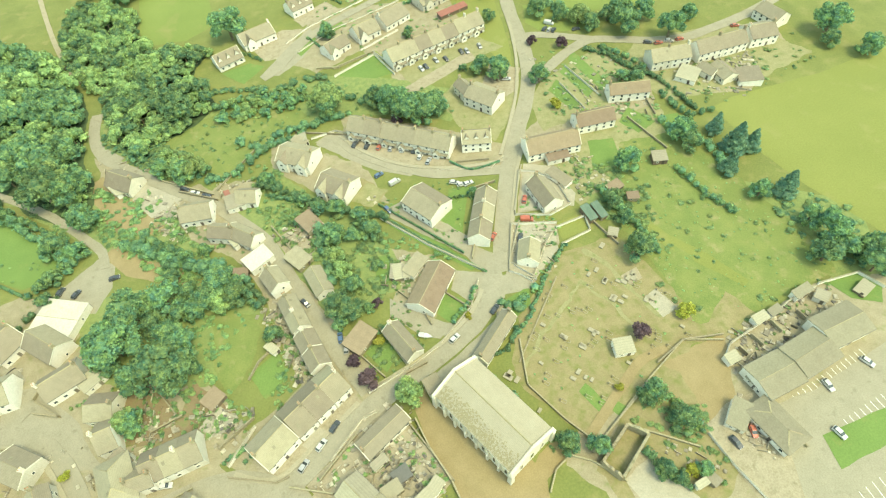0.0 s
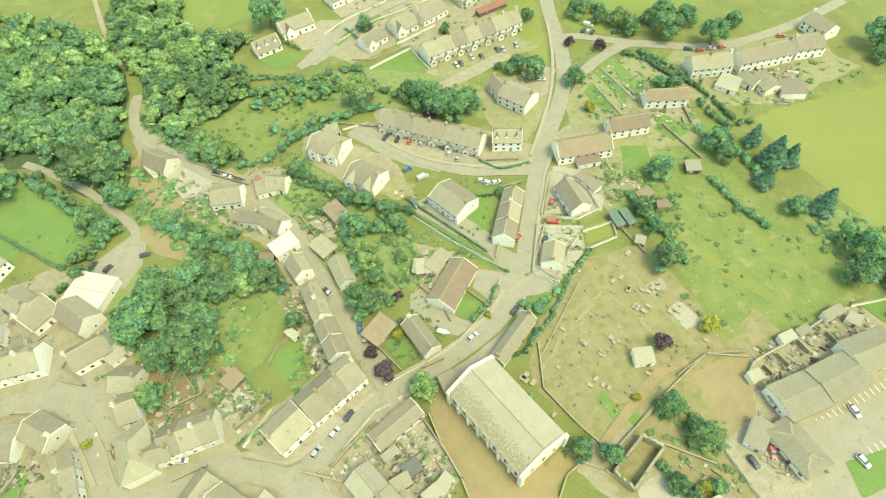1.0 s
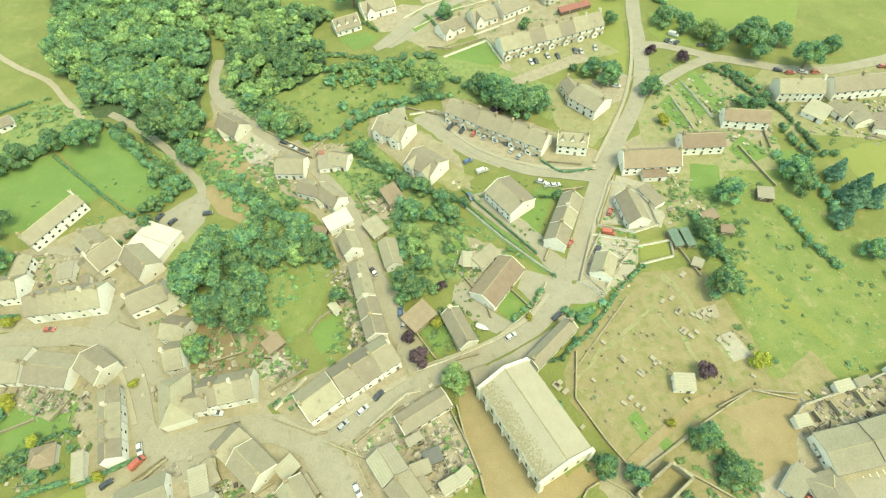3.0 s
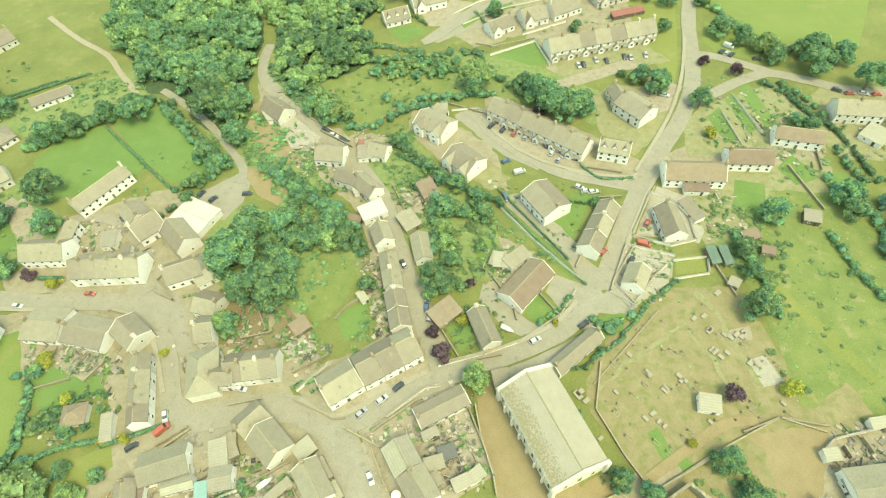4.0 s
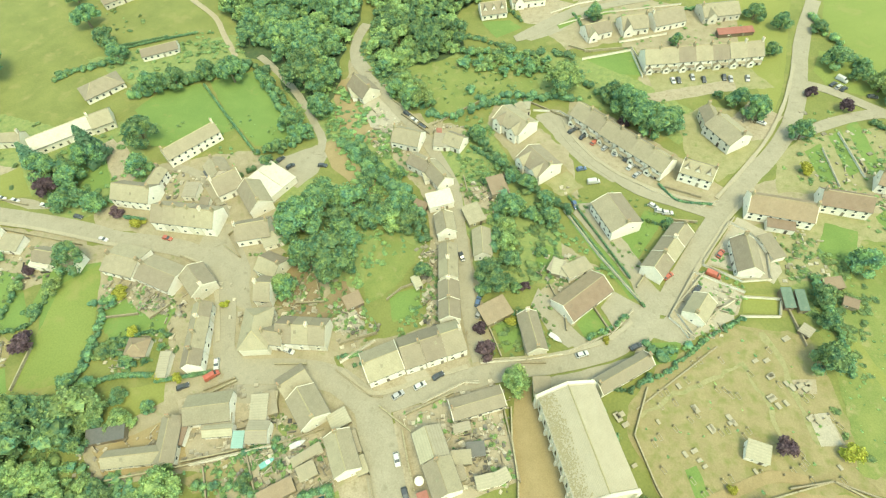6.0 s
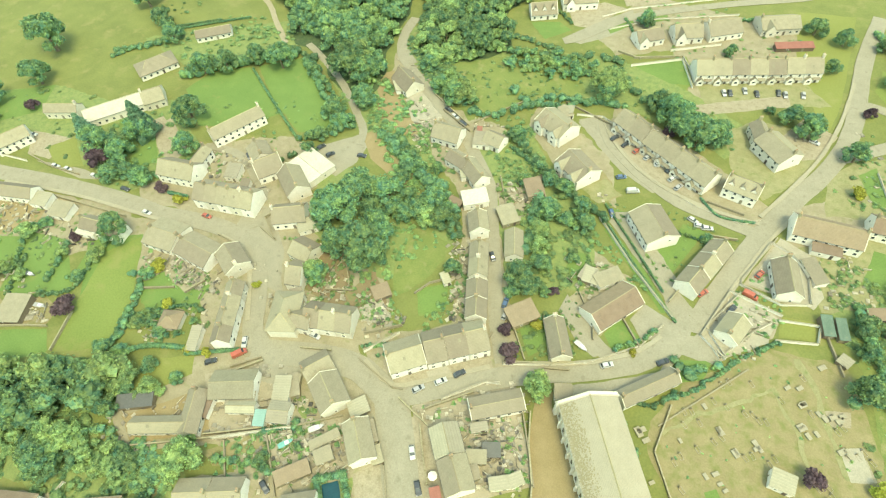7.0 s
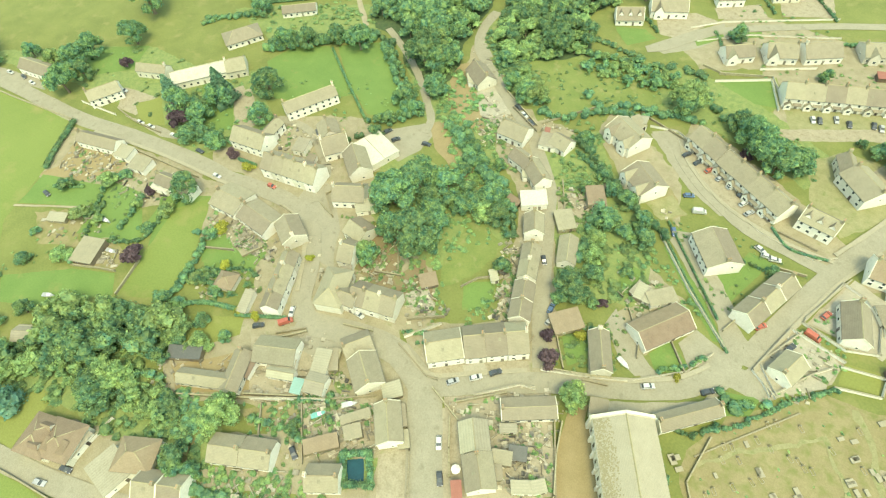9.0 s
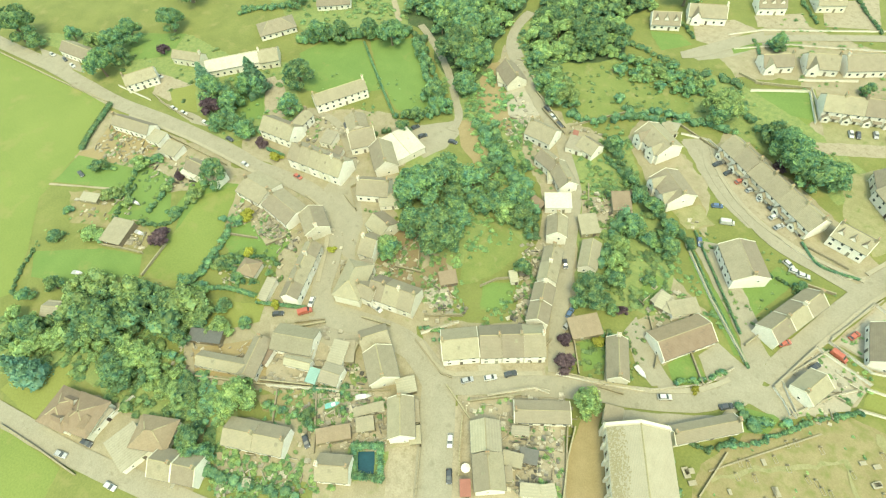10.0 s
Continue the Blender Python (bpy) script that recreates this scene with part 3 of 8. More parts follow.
def scrub(poly, count, lo, hi, mat="shrub", seed=1):
    """Garden growth: shrubs and tussocks strewn over a plot."""
    r = random.Random(seed + int(abs(poly[0][0]) * 7))
    cloud = [leaf_cloud(40 + k, 3, 21, 0.128, 0.2) for k in range(5)]
    xs, ys = [p[0] for p in poly], [p[1] for p in poly]
    V, F, k, made = [], [], 0, 0
    for _ in range(count * 8):
        x, y = r.uniform(min(xs), max(xs)), r.uniform(min(ys), max(ys))
        if made >= count or not inside(x, y, poly):
            continue
        if any(math.hypot(x - hx, y - hy) < hr for hx, hy, hr in FOOT) or any(min(abs(x - a) + abs(y - b) for a, b in line) < half * 1.3 + 1 for _, half, line in RIBBONS):
            continue
        q = r.uniform(lo, hi)
        v, f = cloud[r.randrange(5)]
        V.append(v * (q, q, q * r.uniform(0.25, 0.6)) + (x, y, -0.15 * q))
        F += [tuple(i + k for i in g) for g in f]
        k += len(v)
        made += 1
    if V:
        tagged(new("shrubs", leaf_mesh("shrubs", mat, (np.concatenate(V), F))), "mixed green garden shrubs and weeds", "shrub", kind="stuff")


def hedge(pts, width, height, kind):
    """A row of leafy growth: clipped for a hedge, lumpy for bushes."""
    line = spline(pts, max(width * (0.42 if kind == "hedge" else 0.5), 0.5))
    r = np.random.default_rng(len(pts) + int(abs(pts[0][0]) * 10))
    V, F, k = [], [], 0
    bm = bmesh.new()
    bmesh.ops.create_icosphere(bm, subdivisions=1, radius=1.0)
    iv = np.array([v.co[:] for v in bm.verts])
    fi = [[v.index for v in f.verts] for f in bm.faces]
    bm.free()
    for p in line:
        if kind == "hedge":
            c, s = np.array([p[0], p[1], height * 0.5]), np.array([width * 0.5, width * 0.5, height * 0.5])
        else:
            q = r.uniform(0.55, 1.1)
            c = np.array([p[0] + r.normal() * width * 0.18, p[1] + r.normal() * width * 0.18, height * 0.45 * q])
            s = np.array([width * 0.5 * q, width * 0.5 * q, height * 0.55 * q])
        V.append(c + iv * s * 0.88 * np.clip(1 + 0.15 * r.normal(size=(len(iv), 1)), 0.7, 1.3))
        F += [tuple(i + k for i in f) for f in fi]
        k += len(iv)
        m = 56
        n = r.normal(size=(m, 3))
        n /= np.linalg.norm(n, axis=1)[:, None]
        n[:, 2] = np.where(n[:, 2] < -0.2, -n[:, 2], n[:, 2])
        c2 = c + n * s * r.uniform(0.85, 1.15, size=(m, 1))
        t = np.cross(n, r.normal(size=(m, 3)))
        t /= np.linalg.norm(t, axis=1)[:, None] + 1e-9
        b = np.cross(n + 0.5 * r.normal(size=(m, 3)), t)
        e = (0.11 + 0.028 * width) * r.uniform(0.6, 1.3, size=(m, 1))
        V.append(np.stack([c2 - t * e - b * e * 0.5, c2 + t * e * 0.6 - b * e * 0.7, c2 + t * e + b * e * 0.6, c2 - t * e * 0.4 + b * e], 1).reshape(-1, 3))
        F += [(k + 4 * j, k + 4 * j + 1, k + 4 * j + 2, k + 4 * j + 3) for j in range(m)]
        k += 4 * m
    mat = "hedge" if kind == "hedge" or rng.random() < 0.55 else "leaf"
    ob = new("hedge" if kind == "hedge" else "bushes", leaf_mesh("hedge", mat, (np.concatenate(V), F)))
    tagged(ob, "clipped green garden hedge along a plot" if kind == "hedge" else "loose green bushes and shrubs along a boundary", "hedge" if kind == "hedge" else "bush", kind="" if kind == "hedge" else "stuff")


def garden_wall(pts, height, mat):
    """A low wall along a line, with a coping."""
    w = thing("garden_wall", pose(pts[0][0], pts[0][1], 0), "black close-boarded fence at the yard edge" if mat == "dark" else "low white rendered garden wall with coping" if mat == "white" else "low grey stone garden wall with coping", "wall")
    body, cope = Shape(), Shape()
    for a, b in zip(pts, pts[1:]):
        l = math.hypot(b[0] - a[0], b[1] - a[1])
        t = math.atan2(b[1] - a[1], b[0] - a[0])
        cx, cy = (a[0] + b[0]) / 2 - pts[0][0], (a[1] + b[1]) / 2 - pts[0][1]
        body.box(cx, cy, 0, l + 0.2, 0.32, height, t)
        cope.box(cx, cy, height, l + 0.3, 0.44, 0.09, t)
    mat = "gutter" if mat == "dark" else mat
    part("wall_body", body, mat, w)
    part("coping", cope, {"white": "pavement", "gutter": "gutter"}.get(mat, "stone"), w)


def outbuilding(x, y, ang, L, W, h, roof="slate", wall="timber"):
    """A low lean-to or shed with a shallow single slope."""
    word = {"timber": "weathered timber", "white": "white", "stone": "stone", "cream": "cream"}[wall]
    o = thing("shed", pose(x, y, 0, 0, 0, ang), f"{word} outbuilding with a low {ROOF_WORD.get(roof, 'coloured')} roof", "shed")
    up = min(0.9, W * 0.16)
    part("wall", Shape().extrude_x([(-W / 2, 0), (W / 2, 0), (W / 2, h + up), (-W / 2, h)], -L / 2, L / 2), wall, o)
    k = up / W * 0.25
    part("roof", Shape().extrude_x([(-W / 2 - 0.25, h - k), (W / 2 + 0.25, h + up + k), (W / 2 + 0.25, h + up + k + 0.12), (-W / 2 - 0.25, h - k + 0.12)], -L / 2 - 0.2, L / 2 + 0.2), roof, o)
    add_door(o, L * 0.2, -W / 2 - 0.02, 0)
    if L > 4:
        add_window(o, -L * 0.2, -W / 2 - 0.02, 1.0, 0, 0.9, 0.9)


def parasol(x, y):
    """A garden parasol on a pole."""
    p = thing("parasol", pose(x, y, 0), "white round garden parasol on a pole", "parasol")
    part("pole", Shape().tube([(0, 0, 0), (0, 0, 2.3)], [0.04, 0.03], 6), "timber", p)
    vs = [(0, 0, 2.55)] + [(1.4 * math.cos(k * math.pi / 4), 1.4 * math.sin(k * math.pi / 4), 2.05) for k in range(8)] + [(0, 0, 2.47)] + [(1.4 * math.cos(k * math.pi / 4), 1.4 * math.sin(k * math.pi / 4), 1.97) for k in range(8)]
    fs = [(0, 1 + k, 1 + (k + 1) % 8) for k in range(8)] + [(9, 10 + (k + 1) % 8, 10 + k) for k in range(8)] + [(1 + k, 10 + k, 10 + (k + 1) % 8, 1 + (k + 1) % 8) for k in range(8)]
    part("canopy", Shape().poly(vs, fs), "white", p)


def clutter(poly, count, mat="junk", big=1.1, seed=1):
    """Planters, stacks, slabs and other yard things, too small to tell apart."""
    r = random.Random(seed + int(abs(poly[0][0]) * 3))
    xs, ys = [p[0] for p in poly], [p[1] for p in poly]
    s, made, base = Shape(), 0, r.uniform(0, 1.5)
    for _ in range(count * 8):
        x, y = r.uniform(min(xs), max(xs)), r.uniform(min(ys), max(ys))
        if made >= count or not inside(x, y, poly) or any(math.hypot(x - hx, y - hy) < hr for hx, hy, hr in FOOT):
            continue
        a = base + r.choice((0, 1.571)) + r.uniform(-0.12, 0.12)
        w = r.uniform(0.3, big)
        if r.random() < 0.14:
            s.box(x, y, 0, r.uniform(1.5, 3.5), 0.18, r.uniform(0.5, 1.2), a)
        else:
            s.box(x, y, 0, w * r.uniform(0.8, 1.7), w, r.uniform(0.08, 0.5), a, r.uniform(0.85, 1.0))
        made += 1
    if s.v:
        tagged(new("yard_clutter", s.mesh("yard_clutter", mat)), "assorted pale garden and yard clutter", "clutter", kind="stuff")


def gravestone(x, y, ang, size=1.0, flat=False):
    g = thing("grave", pose(x, y, 0, 0, 0, ang), "pale weathered stone grave slab in dry grass" if flat else "weathered upright gravestone with kerbed plot", "grave", "churchyard graves")
    if flat:
        part("slab", cached(("slab", size), lambda: Shape().box(0, 0, 0, 1.3 * size, 2.3 * size, 0.5).box(0, 0, 0.5, 1.5 * size, 2.5 * size, 0.14).mesh("slab", "pavement")), "pavement", g)
        return
    part("headstone", cached(("head", size), lambda: loft([[(-0.1, q, 0), (0.1, q, 0), (0.1, q, z), (-0.1, q, z)] for q, z in ((-0.4, 0.85), (-0.2, 1.1), (0, 1.2), (0.2, 1.1), (0.4, 0.85))]).mesh("headstone", "stone")), "stone", g)
    part("kerb", cached("gravekerb", lambda: Shape().box(0.95, -0.45, 0, 1.9, 0.12, 0.18).box(0.95, 0.45, 0, 1.9, 0.12, 0.18).box(1.9, 0, 0, 0.12, 1.0, 0.18).mesh("kerb", "pavement")), "pavement", g)


def bay_lines(x0, y0, x1, y1, count, length, ang):
    """White paint lines between parking bays."""
    for k in range(count):
        f = k / (count - 1)
        x, y = x0 + (x1 - x0) * f, y0 + (y1 - y0) * f
        ob = new("bay_line", cached(("bay", length), lambda: Shape().box(length / 2, 0, 0, length, 0.14, 0.012).mesh("bay_line", "frame")))
        ob.matrix_basis = pose(x, y, surface(x, y) + 0.002, 0, 0, ang)
        tagged(ob, "worn white parking bay line", "road marking", "parking bay lines", "structure")


# ---- vehicles ----
def loft(rings):
    """A skin through rings of equal count, capped."""
    n = len(rings[0])
    vs = [p for ring in rings for p in ring]
    fs = [tuple(range(n - 1, -1, -1)), tuple(range(len(vs) - n, len(vs)))]
    for i in range(len(rings) - 1):
        fs += [(i * n + k, i * n + (k + 1) % n, (i + 1) * n + (k + 1) % n, (i + 1) * n + k) for k in range(n)]
    return Shape().poly(vs, fs)


def car_section(x, w, z0, z1):
    h = w / 2
    return [(x, -h * 0.9, z0), (x, h * 0.9, z0), (x, h, z0 + (z1 - z0) * 0.35), (x, h * 0.97, z0 + (z1 - z0) * 0.8), (x, h * 0.86, z1), (x, -h * 0.86, z1), (x, -h * 0.97, z0 + (z1 - z0) * 0.8), (x, -h, z0 + (z1 - z0) * 0.35)]


def wheel_meshes():
    def disc(r0, r1, w, name, mat):
        n, vs, fs = 12, [], []
        for y in (-w / 2, w / 2):
            vs += [(r1 * math.cos(k * 2 * math.pi / n), y, r1 * math.sin(k * 2 * math.pi / n)) for k in range(n)]
        fs = [tuple(range(n)), tuple(range(2 * n - 1, n - 1, -1))] + [(k, n + k, n + (k + 1) % n, (k + 1) % n) for k in range(n)]
        return Shape().poly(vs, fs).mesh(name, mat)
    return cached("wheel", lambda: (disc(0, 0.32, 0.2, "wheel", "tyre"), disc(0, 0.2, 0.22, "rim", "rim")))


VEHICLE_WORD = {"car": "hatchback car parked on the ground", "van": "panel van parked at the roadside", "caravan": "touring caravan parked on hardstanding"}


def car(x, y, ang, colour, kind):
    paint = "paint_" + colour
    if kind == "boat":
        b = thing("boat", pose(x, y, surface(x, y), 0, 0, ang), f"{colour if colour == 'white' else 'teal green'} small boat laid up on the ground", "boat")
        rings = []
        for px, w in ((-2.2, 1.5), (-1, 1.8), (0.6, 1.7), (1.7, 1.0), (2.5, 0.15)):
            rings.append([(px, -w / 2, 0.85), (px, -w * 0.3, 0.15), (px, 0, 0.0), (px, w * 0.3, 0.15), (px, w / 2, 0.85)])
        part("hull", loft(rings), paint, b)
        part("cabin", Shape().box(0.5, 0, 0.85, 1.3, 1.1, 0.4, 0, 0.8), "frame", b)
        return
    t = thing(kind, pose(x, y, surface(x, y), 0, 0, ang), f"{colour} {VEHICLE_WORD[kind]}", kind, "parked vehicles")
    if kind == "caravan":
        body = loft([car_section(px, w, 0.35, z) for px, w, z in ((-2.6, 1.9, 1.9), (-2.3, 2.15, 2.5), (2.1, 2.15, 2.5), (2.6, 1.9, 1.6))])
        part("body", body, paint, t)
        part("window", Shape().box(0, 0, 1.35, 3.2, 2.2, 0.55), "glass", t)
    elif kind == "van":
        part("body", cached(("vanbody", colour), lambda: loft([car_section(px, w, 0.3, z) for px, w, z in ((-2.5, 1.8, 1.9), (-2.35, 1.9, 2.1), (1.0, 1.9, 2.1), (1.6, 1.8, 1.35), (2.4, 1.75, 1.05), (2.5, 1.6, 0.8))]).mesh("body", paint)), paint, t)
        part("windscreen", cached("vanglass", lambda: Shape().poly([(1.04, -0.8, 2.04), (1.04, 0.8, 2.04), (1.63, 0.8, 1.4), (1.63, -0.8, 1.4), (1.0, -0.8, 1.98), (1.0, 0.8, 1.98), (1.55, 0.8, 1.34), (1.55, -0.8, 1.34)], [(0, 1, 2, 3), (7, 6, 5, 4), (0, 4, 5, 1), (1, 5, 6, 2), (2, 6, 7, 3), (3, 7, 4, 0)]).mesh("windscreen", "glass")), "glass", t)
    else:
        part("body", cached(("carbody", colour), lambda: loft([car_section(px, w, 0.25, z) for px, w, z in ((-2.05, 1.5, 0.8), (-1.95, 1.7, 0.95), (-1.2, 1.76, 0.98), (0.9, 1.76, 0.95), (1.8, 1.7, 0.82), (2.08, 1.5, 0.65))]).mesh("body", paint)), paint, t)
        part("cabin_glass", cached("carglass", lambda: loft([car_section(px, w, 0.9, z) for px, w, z in ((-1.9, 1.4, 0.98), (-1.4, 1.44, 1.40), (0.25, 1.42, 1.42), (1.05, 1.45, 0.96))]).mesh("cabin_glass", "glass")), "glass", t)
        part("roof", cached(("carroof", colour), lambda: loft([car_section(px, w, 1.36, z) for px, w, z in ((-1.45, 1.28, 1.42), (-1.2, 1.36, 1.46), (0.1, 1.36, 1.47), (0.3, 1.28, 1.43))]).mesh("roof", paint)), paint, t)
    wh, rim = wheel_meshes()
    for wx in ((-1.3, 1.3) if kind != "caravan" else (0.0,)):
        for wy in (-0.8, 0.8):
            o = part("wheel", wh, "tyre", t, at=pose(wx, wy, 0.32))
            part("rim", rim, "rim", o)
    if kind != "caravan":
        fx = 2.02 if kind == "car" else 2.46
        for wy in (-0.6, 0.6):
            part("headlight", cached("headlight", lambda: Shape().box(0, 0, 0, 0.12, 0.32, 0.14).mesh("headlight", "lamp_lens")), "lamp_lens", t, at=pose(fx, wy, 0.6))
            part("tail_light", cached("taillight", lambda: Shape().box(0, 0, 0, 0.1, 0.26, 0.2).mesh("tail_light", "tail_lens")), "tail_lens", t, at=pose(-fx + (0.05 if kind == "car" else 0), wy, 0.65))


# ---- church ----
def church(x, y, ang, L, W, he, hr):
    c = thing("church", pose(x, y, 0, 0, 0, ang), "large pale stone church with a long slate roof and buttresses", "church")
    part("wall", Shape().extrude_x([(-W / 2, 0), (W / 2, 0), (W / 2, he), (0, hr), (-W / 2, he)], -L / 2, L / 2), "cream", c)
    for side in (-1, 1):
        part("roof_slope", roof_slab(L - 1.6, W, he, hr, side, 0.3, 0.2), "church_roof", c, "pale lichen-stained slate slope")
        # eaves course
        part("cornice", Shape().box(0, side * (W / 2 + 0.18), he - 0.75, L, 0.36, 0.4), "cream", c)
    part("ridge", Shape().extrude_x([(-0.28, hr + 0.05), (0.28, hr + 0.05), (0.0, hr + 0.42)], -L / 2, L / 2), "ridge", c)
    for e in (-1, 1):
        cop = Shape()
        for side in (-1, 1):
            run = W / 2 + 0.5
            k = (hr - he) / (W / 2) * 0.5
            prof = [(side * run, he - k), (0, hr), (0, hr + 0.6), (side * run, he - k + 0.6)]
            if side < 0:
                prof.reverse()
            cop.extrude_x(prof, e * L / 2 - 0.45, e * L / 2 + 0.45)
        part("gable_coping", cop, "cream", c, "pale stone gable coping")
        for side in (-1, 1):
            part("kneeler", Shape().box(e * L / 2, side * (W / 2 + 0.2), 0, 1.6, 1.6, he - 0.6, 0, 0.8).box(e * L / 2, side * (W / 2 + 0.2), he - 0.6, 1.5, 1.5, 0.9, 0, 0.3), "cream", c, "corner buttress with pointed cap")
        for k, wx in enumerate((-W * 0.26, 0, W * 0.26)):
            hgt = 5.2 if k == 1 else 3.6
            lancet(c, e * (L / 2 + 0.03), wx, 2.2, 90 * e, 1.3 if k == 1 else 0.9, hgt)
    moss, r = Shape(), random.Random(3)
    sl = math.atan2(hr - he, W / 2)
    for _ in range(1100):
        u, v = r.uniform(-0.47, 0.47) * L, r.betavariate(1.2, 2.4) * 0.62
        yy, zz = -W / 2 * (1 - v) - 0.1, he + (hr - he) * v + 0.2
        a, b = r.uniform(0.08, 0.3), r.uniform(0.08, 0.26)
        moss.poly([(u - a, yy - b * math.cos(sl), zz - b * math.sin(sl)), (u + a, yy - b * math.cos(sl), zz - b * math.sin(sl)), (u + a * 0.7, yy + b * math.cos(sl), zz + b * math.sin(sl)), (u - a * 0.8, yy + b * math.cos(sl), zz + b * math.sin(sl)), (u, yy - 0.03, zz + 0.07)], [(0, 1, 4), (1, 2, 4), (2, 3, 4), (3, 0, 4)])
    tagged(part("moss", moss, "moss", c, "brown moss clumps on the slates"), kind="stuff")
    n = 7
    for side in (-1, 1):
        for k in range(n + 1):
            bx = -L / 2 + L * k / n
            if 0 < k < n:
                s = Shape().box(bx, side * (W / 2 + 0.45), 0, 0.75, 0.9, he * 0.55)
                s.box(bx, side * (W / 2 + 0.3), he * 0.55, 0.75, 0.6, he * 0.28, 0, 0.75)
                part("buttress", s, "cream", c)
            if k < n:
                lancet(c, bx + L / n / 2, side * (W / 2 + 0.03), 2.0, 0 if side < 0 else 180, 1.0, 4.0)


def lancet(parent, x, y, z, turn, w, h):
    def make():
        pts = [(-w / 2, 0), (w / 2, 0), (w / 2, h * 0.75), (w * 0.3, h * 0.9), (0, h), (-w * 0.3, h * 0.9), (-w / 2, h * 0.75)]
        n, s = len(pts), Shape()
        q = [(a * 1.3, b * 1.04 - 0.1) for a, b in pts]
        vs = [(a, -0.12, b) for a, b in q] + [(a, -0.12, b) for a, b in pts] + [(a, 0.02, b) for a, b in q] + [(a, 0.02, b) for a, b in pts]
        fs = []
        for i in range(n):
            j = (i + 1) % n
            fs += [(i, j, n + j, n + i), (2 * n + j, 2 * n + i, 3 * n + i, 3 * n + j), (i, 2 * n + i, 2 * n + j, j), (n + j, 3 * n + j, 3 * n + i, n + i)]
        s.poly(vs, fs)
        p = Shape().poly([(a, -0.02, b) for a, b in pts] + [(a, 0.02, b) for a, b in pts], [tuple(range(n)), tuple(range(2 * n - 1, n - 1, -1))] + [(i, n + i, n + (i + 1) % n, (i + 1) % n) for i in range(n)])
        return s.mesh("window", "cream"), p.mesh("pane", "glass")
    fr, pn = cached(("lancet", w, h), make)
    ob = part("window", fr, "cream", parent, at=pose(x, y, z, 0, 0, turn))
    part("pane", pn, "glass", ob)


M["moss"] = material("roof_moss", (0.215, 0.185, 0.108), (0.265, 0.232, 0.142), 0.6, 0.15, 0.95, 0.4, False)
M["church_roof"] = material("church_slate", (0.262, 0.230, 0.162), (0.328, 0.292, 0.212), 3.0, 0.3, 0.75, 0.5, False, 0.04, spots=((0.20, 0.165, 0.105), 1.2, 0.38), rows=0.4)



def ruin(pts, height):
    """Roofless walls with broken tops, one part for each side."""
    r = random.Random(9)
    cx, cy = sum(p[0] for p in pts) / len(pts), sum(p[1] for p in pts) / len(pts)
    t = thing("ruin", pose(cx, cy, 0), "roofless ruined pale stone building with broken walls", "ruin")
    for (ax, ay), (bx, by) in zip(pts, pts[1:] + pts[:1]):
        length = math.hypot(bx - ax, by - ay)
        n = max(3, int(length / 0.9))
        ux, uy = (bx - ax) / length, (by - ay) / length
        vs, fs = [], []
        for k in range(n + 1):
            px, py = ax + (bx - ax) * k / n - cx, ay + (by - ay) * k / n - cy
            top = height * r.uniform(0.7, 1.0)
            vs += [(px - uy * q, py + ux * q, z) for q, z in ((-0.5, 0), (0.5, 0), (0.38, top), (-0.38, top * 0.97))]
            if k:
                o = 4 * k
                fs += [(o - 4 + e, o - 4 + (e + 1) % 4, o + (e + 1) % 4, o + e) for e in range(4)]
        fs += [(3, 2, 1, 0), (4 * n, 4 * n + 1, 4 * n + 2, 4 * n + 3)]
        s = Shape().poly(vs, fs)
        part("ruined_wall", s, "stone", t)


def grave_rows(poly):
    r = random.Random(5)
    xs, ys = [p[0] for p in poly], [p[1] for p in poly]
    a, n = radians(-38), 0
    for i in range(-40, 40):
        for j in range(-40, 40):
            if r.random() > 0.22 or n > 150:
                continue
            u, v = i * 3.4 + r.uniform(-0.7, 0.7), j * 2.6 + r.uniform(-0.5, 0.5)
            x, y = sum(xs) / len(xs) + u * math.cos(a) - v * math.sin(a), sum(ys) / len(ys) + u * math.sin(a) + v * math.cos(a)
            if inside(x, y, poly):
                gravestone(x, y, -38 + r.uniform(-8, 8))
                n += 1


ground()
# roads
ribbon('road', [(-413.7, 4.5), (-377.8, 11.9), (-325.7, 23.5), (-275.9, 31.9), (-238.0, 42.4), (-201.7, 50.8), (-182.8, 53.3), (-164.9, 58.4), (-148.9, 61.1), (-134.6, 58.0), (-124.1, 50.7), (-116.1, 40.6), (-110.0, 33.1), (-103.8, 30.1)], 7.5, 'asphalt')
ribbon('road', [(-105.3, 27.5), (-95.5, 32.3), (-81.8, 38.4), (-69.2, 41.0), (-58.8, 38.5), (-53.5, 37.1)], 9, 'asphalt')
ribbon('road', [(-57.5, 41.1), (-50.4, 32.6), (-41.4, 22.4), (-33.1, 13.0), (-25.8, 4.7)], 11, 'asphalt')
ribbon('road', [(-57.2, 35.7), (-45.7, 46.9), (-32.5, 58.4), (-18.9, 68.9), (-8.2, 75.9), (4.3, 86.1), (11.3, 96.6), (14.2, 108.4), (17.1, 108.9), (19.1, 121.4), (22.7, 140.6), (26.8, 158.6), (32.7, 178.3), (39.1, 196.1), (43.5, 215.9), (44.2, 238.4), (42.1, 263.8), (41.5, 286.0), (42.9, 316.2)], 7.0, 'asphalt')
ribbon('road', [(42.2, 207.7), (51.7, 216.8), (63.3, 228.2), (76.2, 236.8), (89.8, 235.4), (105.4, 231.8), (121.9, 231.7), (137.4, 236.7), (161.0, 247.4), (187.8, 263.7)], 5.5, 'asphalt')
